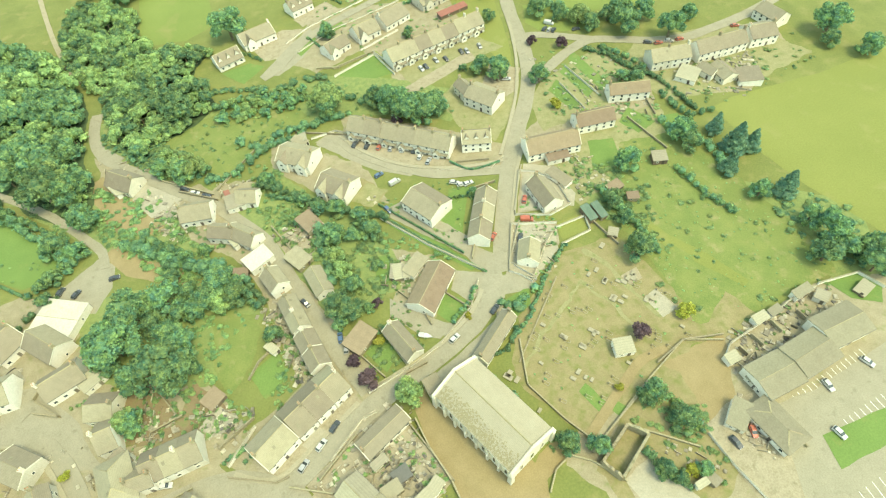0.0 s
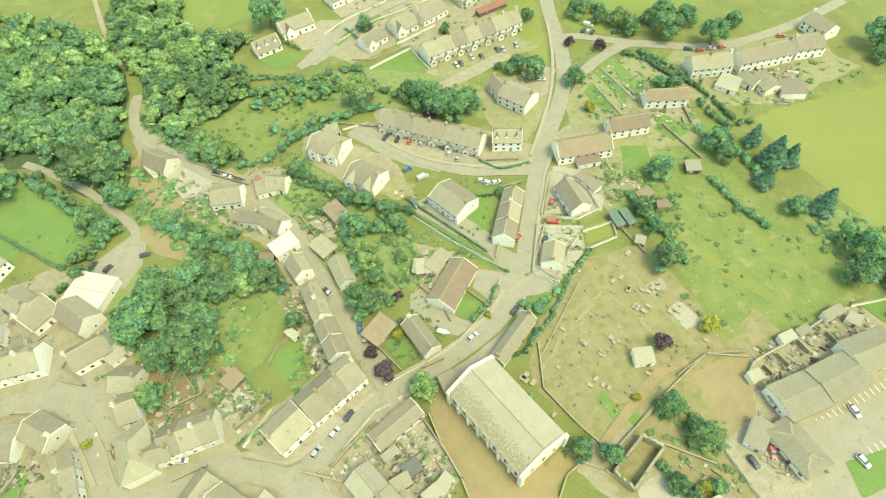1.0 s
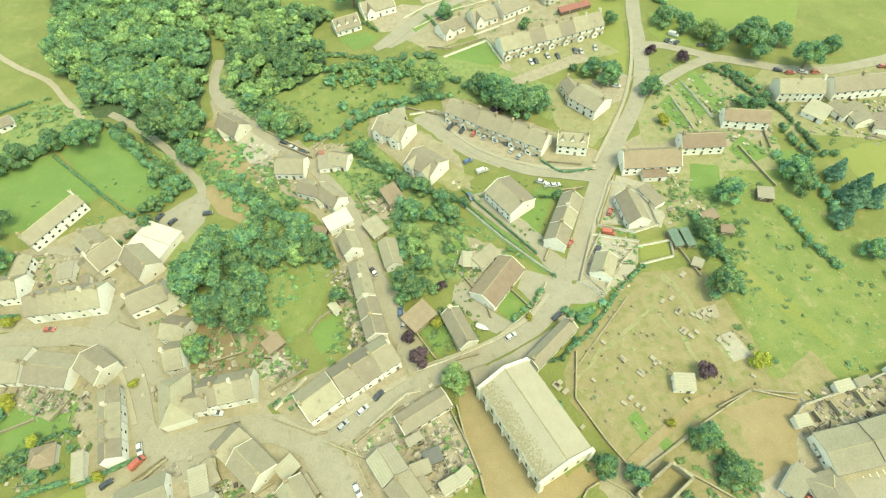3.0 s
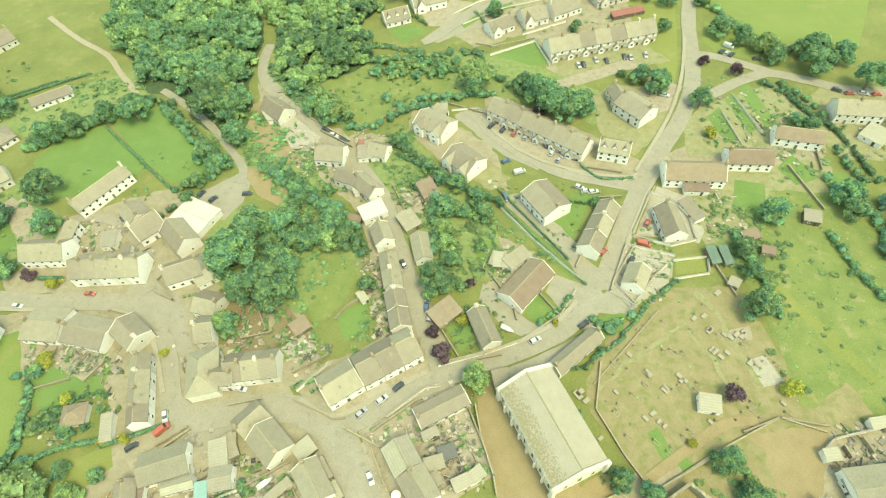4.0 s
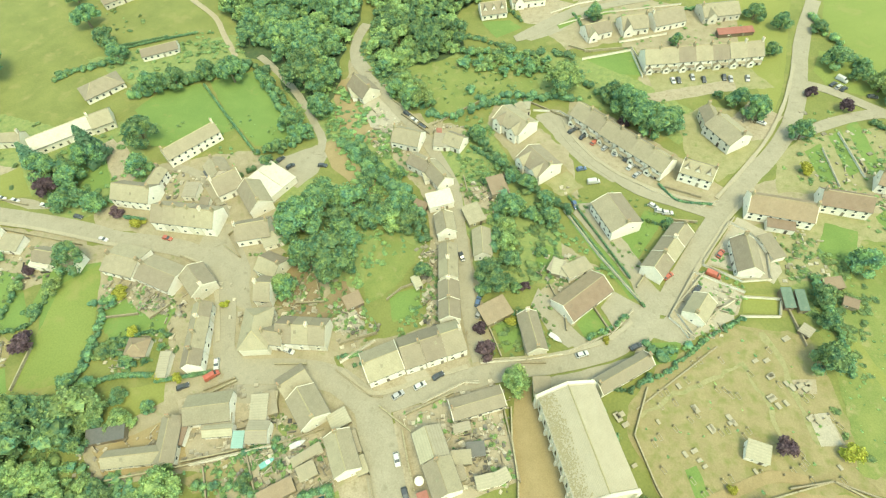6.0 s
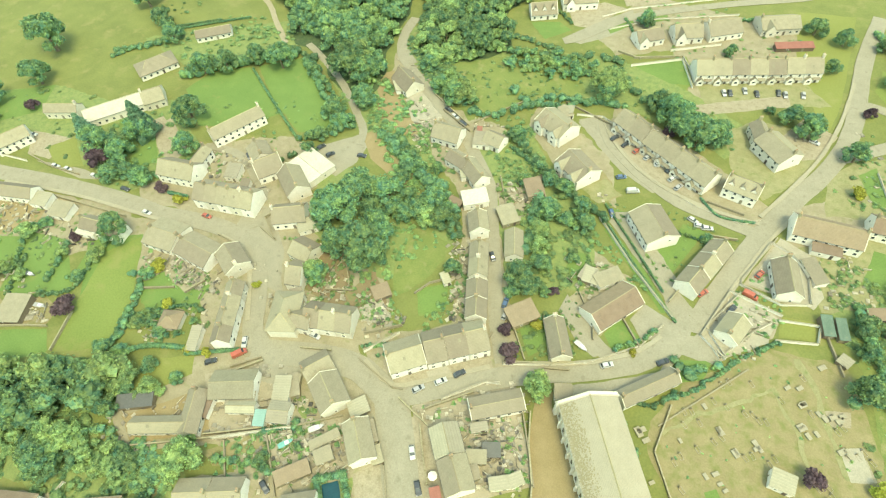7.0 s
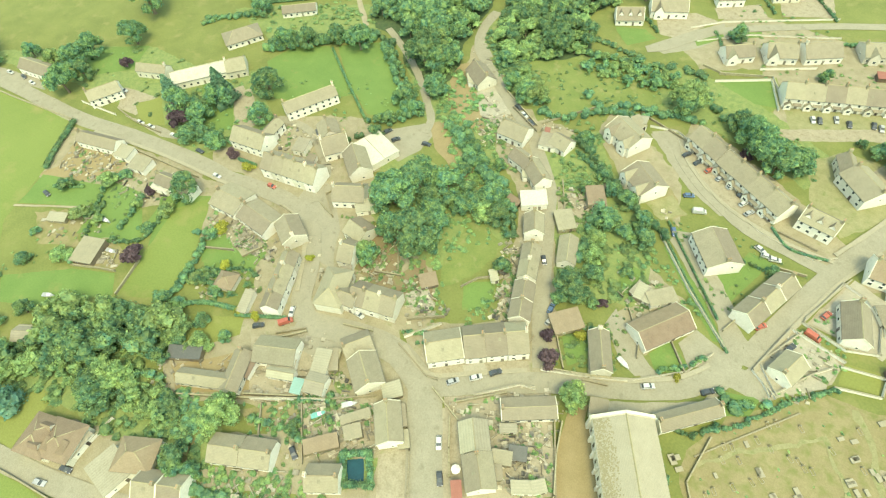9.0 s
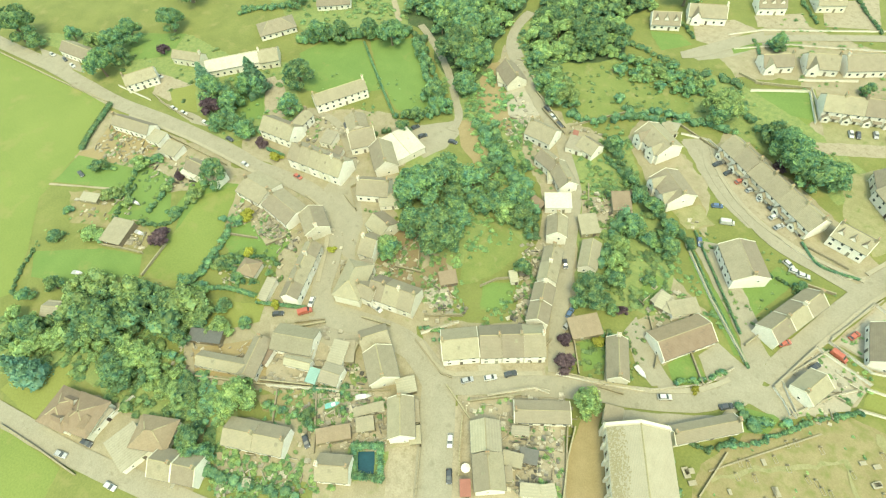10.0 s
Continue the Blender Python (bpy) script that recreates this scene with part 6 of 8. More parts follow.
hedge([(-201.4, 23.6), (-197.8, 17.1), (-194.3, 10.0)], 2.6, 2.6, 'bush')
hedge([(-188.1, 32.9), (-187.0, 26.8), (-185.1, 20.4), (-181.9, 13.4), (-185.1, 7.5), (-191.5, 3.4)], 2.2, 2.0, 'bush')
hedge([(-238.8, 3.9), (-232.7, 7.8), (-228.1, 10.9)], 2.2, 1.4, 'bush')
hedge([(-203.5, -14.1), (-199.9, -12.1), (-194.8, -11.4)], 2.6, 2.2, 'bush')
hedge([(-224.4, 22.8), (-216.8, 27.1)], 2, 1.8, 'bush')
hedge([(-187.1, 14.6), (-183.2, 16.0)], 3, 2.2, 'bush')
hedge([(-162.2, 27.7), (-156.8, 22.5), (-155.2, 15.7), (-152.3, 9.0), (-149.1, 3.5)], 2.0, 2.0, 'bush')
hedge([(-154.4, 14.0), (-147.8, 17.4), (-143.0, 22.4)], 2.2, 2, 'bush')
hedge([(-168.1, 27.5), (-160.2, 31.8)], 3, 2, 'bush')
hedge([(-212.1, -31.9), (-205.2, -40.0), (-197.1, -46.2)], 1.4, 1.4, 'bush')
hedge([(-144.9, 2.3), (-137.3, 10.8), (-122.3, 18.0)], 2, 2.2, 'hedge')
hedge([(-127.8, 133.5), (-111.7, 126.6), (-97.9, 121.3), (-85.0, 116.4)], 5, 4, 'bush')
hedge([(-120.6, 140.3), (-119.6, 131.8), (-108.4, 130.0)], 3, 3, 'bush')
hedge([(-99.6, 164.7), (-87.2, 168.0), (-78.4, 180.1), (-65.7, 186.0), (-55.2, 194.9)], 4, 3.5, 'bush')
hedge([(-105.7, 212.4), (-85.1, 218.0), (-67.6, 226.9), (-54.5, 227.4)], 5, 2.6, 'bush')
hedge([(-117.5, 220.3), (-104.5, 224.8), (-82.3, 223.0)], 5, 2.6, 'bush')
hedge([(-54.2, 221.4), (-40.3, 209.2), (-28.9, 205.5)], 5, 4, 'bush')
hedge([(-27.5, 142.8), (-10.8, 128.5), (3.8, 115.8)], 0.8, 1.2, 'hedge')
hedge([(-38.0, 187.0), (-28.6, 182.7), (-12.6, 177.3)], 0.8, 1.2, 'hedge')
hedge([(91.9, 146.7), (97.0, 135.5), (105.3, 123.2)], 3.5, 3.2, 'bush')
hedge([(80.1, 230.5), (87.3, 215.8), (101.5, 200.9), (109.9, 180.2)], 2.5, 2.4, 'bush')
hedge([(99.0, 192.9), (106.2, 176.7), (116.6, 178.8)], 3, 3, 'bush')
hedge([(95.1, 172.4), (107.0, 158.6), (111.3, 145.3)], 5, 4, 'bush')
hedge([(59.0, 140.1), (64.7, 127.9), (69.9, 116.5), (72.7, 108.5)], 4, 4, 'bush')
hedge([(4.3, 70.4), (9.9, 64.2), (16.0, 58.2)], 2.5, 2.5, 'bush')
hedge([(16.4, 79.3), (23.2, 87.0), (30.1, 99.7), (41.1, 115.6)], 2, 1.8, 'bush')
hedge([(50.2, 40.1), (53.5, 35.2), (58.2, 30.4)], 3, 3.5, 'bush')
hedge([(-71.7, 156.7), (-57.0, 148.7), (-38.5, 140.5), (-25.1, 136.0)], 4, 4.5, 'bush')
hedge([(-120.6, 135.3), (-108.2, 129.8), (-95.3, 120.4), (-79.0, 111.1), (-71.3, 100.9)], 4, 3.5, 'bush')
hedge([(-90.8, 186.9), (-77.4, 181.5), (-70.8, 189.6), (-40.5, 198.4)], 4, 3, 'bush')
hedge([(-43.5, 107.1), (-48.6, 122.6), (-51.5, 133.8)], 5, 4, 'bush')
hedge([(-23.2, 134.2), (-8.4, 121.6), (11.1, 106.7)], 0.9, 1.2, 'hedge')
hedge([(-33.1, 84.2), (-23.5, 87.5)], 2, 2, 'bush')
hedge([(-185.1, 155.9), (-167.8, 147.8), (-152.6, 137.5), (-145.1, 128.5), (-154.9, 119.3)], 4, 4, 'bush')
hedge([(-154.1, 105.1), (-157.8, 98.7), (-161.1, 96.9)], 3, 3, 'bush')
hedge([(-152.9, -9.0), (-142.7, -5.3), (-130.1, -4.2)], 6, 4, 'bush')
hedge([(-145.9, 16.8), (-140.5, 27.1), (-131.2, 30.4)], 2, 2, 'bush')
hedge([(-278.5, 147.1), (-260.0, 164.7), (-246.8, 176.0)], 1.2, 1.4, 'hedge')
hedge([(-243.0, 126.4), (-226.8, 139.7), (-208.7, 160.6), (-189.3, 161.7)], 5, 4.5, 'bush')
hedge([(-291.8, 119.2), (-278.4, 132.1), (-270.1, 139.1)], 4, 3, 'bush')
hedge([(-222.0, 54.5), (-210.5, 61.2), (-199.0, 68.0)], 4, 3, 'bush')
hedge([(-149.1, 13.3), (-140.4, 17.7), (-134.5, 16.4)], 2.5, 2.5, 'bush')
hedge([(-123.9, 15.3), (-109.1, 25.6)], 1.5, 1.5, 'hedge')
hedge([(-83.3, 8.6), (-75.4, 16.1), (-69.7, 11.4)], 3, 2.5, 'bush')
hedge([(-81.5, 0.5), (-72.1, 2.2)], 2.5, 2, 'bush')
hedge([(-86.9, -27.8), (-73.6, -21.6), (-61.5, -14.2)], 4, 2.2, 'bush')
hedge([(-117.2, -23.1), (-123.4, -15.5), (-132.5, -21.1), (-135.9, -29.8)], 4, 3, 'bush')
hedge([(-73.4, 47.8), (-64.2, 53.3), (-66.9, 48.0)], 1.8, 1.6, 'bush')
hedge([(18.1, 92.4), (22.4, 94.7), (27.5, 97.6)], 3, 1.6, 'bush')
hedge([(-63.0, 307.7), (-55.2, 299.6), (-49.0, 293.5)], 2, 1.6, 'bush')
hedge([(-42.2, 323.7), (-32.5, 312.4), (-23.4, 303.0)], 1.6, 1.6, 'bush')
hedge([(-103.7, 256.5), (-95.0, 252.2), (-88.0, 246.9)], 1.6, 1.8, 'bush')
hedge([(-65.6, 262.8), (-58.5, 254.2), (-54.7, 249.1)], 1.5, 1.4, 'bush')
hedge([(-6.4, 135.4), (-2.0, 142.5), (11.5, 142.5)], 1.5, 1.4, 'bush')
hedge([(2.5, 162.6), (10.7, 157.2), (22.5, 160.0)], 1.0, 1.1, 'hedge')
hedge([(15.2, 93.4), (20.6, 89.4)], 4, 2.5, 'bush')
hedge([(5.4, 73.0), (14.3, 76.0), (18.8, 83.5)], 2, 1.6, 'bush')
# garden walls
garden_wall([(26.1, 127.8), (20.1, 109.7), (28.5, 102.2)], 1.1, 'white')
garden_wall([(-75.8, 51.9), (-66.4, 60.5)], 1.6, 'stone')
garden_wall([(-120.4, 167.5), (-96.3, 156.8)], 1.0, 'stone')
garden_wall([(-95.2, 159.2), (-88.7, 170.7), (-82.0, 182.0)], 1.0, 'stone')
garden_wall([(-57.8, 184.8), (-47.2, 188.5), (-40.9, 186.1)], 1.0, 'white')
garden_wall([(5.0, 162.1), (18.4, 162.0)], 1.0, 'stone')
garden_wall([(25.0, 133.0), (31.2, 156.6)], 1.1, 'white')
garden_wall([(-30.7, 66.0), (-17.8, 73.3)], 1.1, 'white')
garden_wall([(-30.8, 66.1), (-19.1, 72.2), (-11.6, 76.8)], 1.4, 'stone')
garden_wall([(-18.6, 70.7), (-11.7, 73.9)], 1.2, 'stone')
garden_wall([(-16.0, 55.7), (-12.2, 47.0), (-6.3, 37.1), (-4.3, 32.2)], 1.8, 'stone')
garden_wall([(-41.4, 45.6), (-32.4, 57.3), (-28.1, 59.0)], 1.4, 'white')
garden_wall([(23.0, 126.8), (19.5, 105.9), (28.4, 101.5)], 1.2, 'white')
garden_wall([(23.0, 126.8), (39.8, 125.5)], 1.2, 'white')
garden_wall([(29.8, 153.8), (25.1, 131.2), (38.4, 129.6), (46.9, 134.2), (43.7, 146.4), (36.8, 152.3), (29.8, 153.8)], 1.2, 'white')
garden_wall([(39.4, 123.4), (50.9, 127.5), (51.5, 120.6), (40.0, 115.5)], 1.2, 'white')
garden_wall([(19.1, 79.0), (19.4, 63.4), (28.6, 52.0), (34.1, 46.5)], 1.0, 'stone')
garden_wall([(35.4, 101.7), (18.0, 71.3)], 0.5, 'stone')
garden_wall([(83.1, 72.6), (70.9, 73.8), (62.5, 66.9), (54.5, 60.2), (34.7, 41.7)], 0.8, 'stone')
garden_wall([(20.8, 32.1), (23.4, 37.9), (28.1, 41.4), (34.1, 39.3), (42.2, 33.3)], 1.0, 'stone')
garden_wall([(68.6, 44.2), (72.5, 35.3), (78.0, 25.8)], 1.2, 'white')
garden_wall([(120.9, 89.4), (135.5, 92.3), (141.2, 86.0)], 1.4, 'white')
garden_wall([(80.9, 65.8), (84.5, 70.8), (93.0, 75.1), (99.7, 78.5), (109.6, 84.4), (119.2, 88.2)], 1.8, 'white')
garden_wall([(91.9, 73.2), (94.2, 69.4)], 1.8, 'stone')
garden_wall([(86.8, 69.4), (88.4, 66.6)], 1.8, 'stone')
garden_wall([(99.9, 77.3), (101.7, 73.4)], 1.8, 'stone')
garden_wall([(109.4, 80.0), (111.0, 76.9)], 1.8, 'stone')
garden_wall([(-45.3, 185.2), (-40.1, 179.1), (-20.5, 164.5), (0.5, 158.4), (19.1, 157.5), (24.6, 163.3)], 0.5, 'white')
garden_wall([(61.2, 218.2), (72.1, 195.7)], 1.0, 'white')
garden_wall([(56.4, 206.5), (64.0, 187.5)], 0.8, 'white')
garden_wall([(-30.6, 244.5), (-18.0, 227.7)], 1.2, 'white')
garden_wall([(-50.2, 233.8), (-30.6, 244.5)], 1.2, 'stone')
garden_wall([(-58.8, 235.5), (-47.5, 234.5)], 1, 'stone')
garden_wall([(-62.5, 189.8), (-65.2, 189.9), (-47.7, 186.6), (-31.6, 183.6)], 1, 'stone')
garden_wall([(-27.0, 135.8), (-8.9, 120.8), (9.6, 107.7)], 1.2, 'white')
garden_wall([(-30.4, 65.4), (-16.9, 73.0), (-7.9, 79.0)], 1.3, 'white')
garden_wall([(-6.7, 80.4), (4.6, 93.3), (8.1, 103.9)], 0.8, 'white')
garden_wall([(-71.7, 43.5), (-57.1, 40.8), (-53.5, 42.2)], 1.0, 'stone')
garden_wall([(-151.4, 57.6), (-140.1, 57.6), (-131.3, 54.0)], 1.2, 'stone')
garden_wall([(-139.0, 68.4), (-129.8, 66.6), (-140.8, 72.9), (-139.0, 80.6)], 1.2, 'stone')
garden_wall([(-71.9, 46.4), (-65.5, 57.9)], 1.6, 'white')
garden_wall([(-69.7, 73.3), (-67.3, 79.5), (-62.5, 84.5)], 1.2, 'stone')
garden_wall([(-46.5, 21.7), (-36.5, 9.8)], 1.2, 'stone')
garden_wall([(-95.3, -0.3), (-76.3, 14.8)], 2, 'white')
garden_wall([(-365.7, 8.4), (-314.9, 19.7), (-275.6, 29.4)], 1.0, 'stone')
garden_wall([(-263.6, 47.7), (-246.9, 47.9), (-230.9, 51.0)], 1, 'stone')
garden_wall([(-283.5, 39.3), (-260.3, 44.5)], 1.2, 'white')
garden_wall([(-257.6, 28.3), (-228.4, 37.8), (-192.3, 45.5)], 1.2, 'stone')
garden_wall([(-148.3, -67.2), (-132.8, -62.1), (-115.2, -56.8)], 1, 'stone')
garden_wall([(-111.5, 160.1), (-94.1, 153.5)], 1.4, 'stone')
garden_wall([(-49.4, 227.6), (-30.2, 242.4), (-20.1, 224.9)], 1.3, 'white')
garden_wall([(-5.7, 37.2), (-18.2, 55.0)], 1.5, 'stone')
garden_wall([(-122.8, -45.8), (-124.5, -32.5)], 1.5, 'white')
garden_wall([(22.4, 105.0), (26.8, 101.0), (33.5, 115.4), (37.5, 121.4)], 1, 'white')
garden_wall([(-76.7, 259.6), (-66.3, 272.6), (-22.8, 305.3)], 0.8, 'white')
garden_wall([(-69.3, 251.0), (-51.1, 269.5), (-17.1, 290.1)], 0.8, 'white')
garden_wall([(-37.1, 246.9), (-17.9, 261.6)], 1.2, 'white')
garden_wall([(-91.4, 36.8), (-81.8, 41.3)], 1.2, 'stone')
garden_wall([(-76.7, 14.8), (-64.9, 25.9)], 1.2, 'stone')
garden_wall([(-82.0, 9.9), (-67.3, -2.6)], 1.2, 'stone')
garden_wall([(-91.4, 1.1), (-82.3, -7.5)], 1.2, 'stone')
garden_wall([(-142.8, 32.2), (-140.2, 39.6)], 1.2, 'stone')
garden_wall([(-159.4, 24.8), (-148.1, 31.8)], 1.2, 'stone')
garden_wall([(-192.4, -11.9), (-184.7, -7.2), (-176.6, -2.9)], 1.2, 'stone')
garden_wall([(-173.5, 5.7), (-166.8, -8.0)], 1.2, 'stone')
garden_wall([(-95.7, -0.3), (-115.5, -14.8)], 1.2, 'stone')
garden_wall([(-26.8, 87.4), (-17.5, 72.5)], 1.2, 'stone')
garden_wall([(-34.8, 80.0), (-25.3, 70.2)], 1.2, 'stone')
garden_wall([(-38.6, 63.1), (-38.9, 73.5)], 1.2, 'stone')
garden_wall([(-20.3, 101.7), (-11.8, 93.1), (-9.4, 87.6)], 1.2, 'stone')
garden_wall([(-7.4, 102.4), (4.0, 92.5)], 1.2, 'stone')
garden_wall([(10.6, 129.9), (6.9, 113.0)], 1.2, 'stone')
garden_wall([(19.3, 149.3), (9.5, 146.3)], 1.2, 'stone')
garden_wall([(-58.3, 26.6), (-56.0, 29.9), (-45.4, 20.4)], 1.2, 'stone')
garden_wall([(-52.9, 22.0), (-50.3, 25.0)], 1.2, 'stone')
garden_wall([(-42.8, 35.6), (-37.0, 28.4), (-31.8, 22.5)], 1.2, 'stone')
garden_wall([(-98.2, 58.9), (-89.5, 63.4)], 1.2, 'stone')
garden_wall([(-106.3, 79.7), (-92.0, 64.5)], 1.2, 'stone')
garden_wall([(-94.3, 52.7), (-82.7, 56.9)], 1.2, 'stone')
garden_wall([(80.4, 179.1), (91.2, 158.5)], 1.1, 'stone')
garden_wall([(90.6, 198.7), (92.6, 179.2)], 1.1, 'stone')
garden_wall([(60.0, 113.2), (53.4, 124.5)], 1.1, 'stone')
garden_wall([(60.7, 66.9), (70.8, 73.7), (83.6, 74.4)], 1.1, 'stone')
garden_wall([(40.9, 47.5), (51.7, 56.8)], 1.1, 'stone')
garden_wall([(89.5, 49.8), (94.1, 38.1)], 1.1, 'stone')
garden_wall([(50.6, 46.7), (64.9, 40.6)], 1.1, 'stone')
garden_wall([(-52.2, 140.2), (-51.0, 123.6)], 1.1, 'stone')
garden_wall([(-69.8, 136.7), (-54.7, 116.3)], 1.1, 'stone')
garden_wall([(-66.9, 112.7), (-55.0, 95.0)], 1.1, 'stone')
garden_wall([(-107.1, 19.7), (-100.4, 27.5)], 1.3, 'stone')
garden_wall([(-105.1, 19.1), (-99.3, 26.9)], 1.3, 'stone')
garden_wall([(-98.5, -0.8), (-83.4, 10.5)], 1.3, 'stone')
garden_wall([(-40.4, 36.5), (-53.0, 39.2)], 1.3, 'stone')
garden_wall([(-44.1, 40.6), (-34.1, 52.6)], 1.3, 'stone')
garden_wall([(-150.2, 112.9), (-133.7, 107.4)], 1.6, 'dark')

# woods
wood([(-178.1, -27.7), (-170.5, -15.3), (-157.2, -7.3), (-143.0, 0.8), (-134.2, -0.4), (-136.5, -10.6), (-147.2, -22.2), (-159.1, -31.3), (-170.3, -37.9)], 6.2, 4.6, 0.3)
wood([(-189.3, -50.8), (-170.1, -37.6), (-148.2, -26.5), (-126.0, -19.5), (-117.1, -21.8), (-121.9, -31.3), (-135.4, -35.6), (-157.5, -40.8), (-174.1, -56.0)], 4.6, 3.2, 0.6)
wood([(-127.6, -20.0), (-119.7, -14.9), (-109.0, -18.6), (-106.5, -26.1), (-96.6, -29.7), (-100.1, -32.9), (-112.7, -27.0)], 3.6, 2.1, 0.6)
wood([(-207.4, 170.1), (-191.6, 171.8), (-174.8, 158.9), (-158.4, 150.4), (-148.0, 155.5), (-153.4, 169.2), (-160.6, 184.3), (-166.0, 200.6), (-169.8, 218.1), (-176.9, 230.1), (-194.1, 252.9), (-202.5, 265.4), (-221.8, 272.1), (-300.0, 290.0), (-275.0, 240.0), (-252.2, 205.5), (-227.5, 190.3)], 6.4, 5.0, 0.3)
wood([(-159.8, 222.0), (-152.3, 200.4), (-140.3, 185.8), (-129.6, 178.4), (-129.3, 188.8), (-121.1, 194.9), (-108.9, 204.5), (-104.9, 217.7), (-115.5, 229.4), (-123.1, 246.0), (-114.8, 259.0), (-127.5, 260.2), (-145.6, 261.3), (-156.5, 266.1), (-167.5, 304.9), (-203.4, 316.9), (-202.7, 283.4), (-188.1, 252.9), (-170.9, 231.6)], 4.9, 3.5, 0.55)
wood([(-105.5, 211.8), (-91.6, 221.9), (-63.6, 220.3), (-60.2, 209.6), (-73.2, 204.8), (-88.0, 200.2), (-101.7, 201.0)], 4.2, 2.3, 0.5)
wood([(-200.9, 321.4), (-168.7, 318.8), (-194.7, 418.1), (-250.1, 436.3)], 9, 6, 0.4)
# single trees
tree(-138.0, 16.6, 3.0, 3.9, 'broad')
tree(-147.9, 15.1, 2.9, 3.8, 'light')
tree(-131.5, 6.1, 3.2, 4.1, 'broad')
tree(-119.8, 7.6, 2.3, 2.9, 'broad')
tree(-133.3, -5.3, 3.8, 5.0, 'light')
tree(-126.1, -3.1, 3.1, 4.1, 'light')
tree(-121.7, 1.5, 2.7, 3.5, 'light')
tree(-131.3, 25.5, 1.7, 2.2, 'broad')
tree(-143.9, 25.8, 2.2, 2.9, 'light')
tree(-213.2, 2.3, 4.6, 6.0, 'light')
tree(-234.2, 6.7, 4.3, 5.6, 'broad')
tree(-221.2, 19.7, 4.7, 6.2, 'light')
tree(-218.5, 26.1, 3.1, 4.0, 'broad')
tree(-220.3, -13.8, 2.5, 3.3, 'broad')
tree(-210.8, -23.3, 3.5, 4.6, 'broad')
tree(-199.1, -12.1, 4.4, 5.8, 'light')
tree(-184.7, 16.4, 2.8, 3.6, 'broad')
tree(-199.7, 20.3, 2.9, 3.7, 'light')
tree(-185.6, 26.7, 4.0, 5.2, 'light')
tree(-204.4, 5.7, 3.2, 4.1, 'light')
tree(-159.8, 35.9, 3.0, 4.0, 'yellow')
tree(-160.5, 31.1, 3.3, 4.3, 'broad')
tree(-178.6, 62.5, 2.8, 3.6, 'yellow')
tree(-19.5, 192.1, 2.8, 3.9, 'dark')
tree(-107.7, 170.2, 7.0, 12.3, 'light')
tree(-74.3, 159.2, 4.1, 7.2, 'broad')
tree(-248.9, 69.6, 4.9, 12.8, 'conifer')
tree(-232.3, 61.9, 5.0, 8.7, 'dark')
tree(51.0, 190.8, 2.8, 5.0, 'yellow')
tree(-27.2, 82.8, 2.1, 3.6, 'yellow')
tree(-121.5, 47.6, 1.7, 3.0, 'yellow')
tree(-143.5, 25.6, 2.2, 3.9, 'yellow')
tree(3.2, 89.3, 1.3, 2.3, 'yellow')
tree(-117.8, 19.4, 1.8, 3.2, 'yellow')
tree(-124.3, 16.8, 1.7, 2.9, 'yellow')
tree(-132.6, -1.2, 4.2, 7.4, 'light')
tree(-124.9, 0.8, 3.7, 6.5, 'light')
tree(-119.5, 7.6, 2.5, 4.3, 'broad')
tree(-130.6, 6.3, 2.5, 4.4, 'broad')
tree(-147.1, 15.0, 2.2, 3.9, 'broad')
tree(-138.5, 16.0, 2.2, 3.8, 'broad')
tree(-132.5, 19.4, 1.5, 2.6, 'broad')
tree(-143.4, 4.3, 3.1, 5.4, 'broad')
tree(-149.1, 2.1, 3.6, 6.2, 'broad')
tree(-97.1, -10.1, 7.2, 12.5, 'light')
tree(-94.3, -27.9, 4.2, 7.4, 'broad')
tree(-90.8, -25.5, 3.4, 6.0, 'broad')
tree(-290.2, 68.4, 3.4, 6.0, 'dark')
tree(-353.5, 25.3, 5.5, 9.7, 'broad')
tree(-173.3, -46.7, 5.8, 10.2, 'broad')
tree(-135.5, -22.5, 4.3, 7.5, 'light')
tree(-117.4, -24.2, 3.7, 6.4, 'light')
tree(-77.0, 3.0, 2.6, 4.5, 'broad')
tree(-100.6, -3.3, 2.3, 4.1, 'broad')
tree(-51.2, 203.3, 9.3, 16.2, 'light')
tree(-50.8, 201.2, 7.9, 13.9, 'broad')
tree(-98.5, 89.2, 6.7, 11.8, 'broad')
tree(-92.3, 100.4, 4.7, 8.2, 'broad')
tree(-117.5, 83.6, 5.7, 9.9, 'broad')
tree(-107.8, 102.7, 5.3, 9.3, 'broad')
tree(-96.2, 108.4, 4.0, 6.9, 'broad')
tree(-90.2, 77.5, 4.9, 8.5, 'broad')
tree(-210.9, 100.1, 9.0, 16.0, 'broad')
tree(-309.7, 158.5, 8.5, 14.9, 'broad')
tree(-286.6, 149.8, 6.6, 11.5, 'broad')
tree(-270.3, 141.9, 6.3, 11.0, 'broad')
tree(-338.4, 175.1, 7.5, 13.2, 'broad')
tree(-235.6, 133.4, 4.8, 8.4, 'broad')
tree(-228.4, 139.9, 4.7, 8.3, 'broad')
tree(-208.6, 157.2, 4.7, 8.2, 'broad')
tree(-227.9, 70.2, 7.0, 12.2, 'broad')
tree(-210.6, 62.1, 4.7, 8.2, 'broad')
tree(-215.8, 57.2, 5.0, 8.8, 'broad')
tree(-203.3, 63.4, 4.1, 7.1, 'broad')
tree(-227.4, 81.8, 5.9, 10.3, 'broad')
tree(56.2, 263.1, 6.3, 11.1, 'broad')
tree(74.5, 254.2, 5.6, 9.9, 'light')
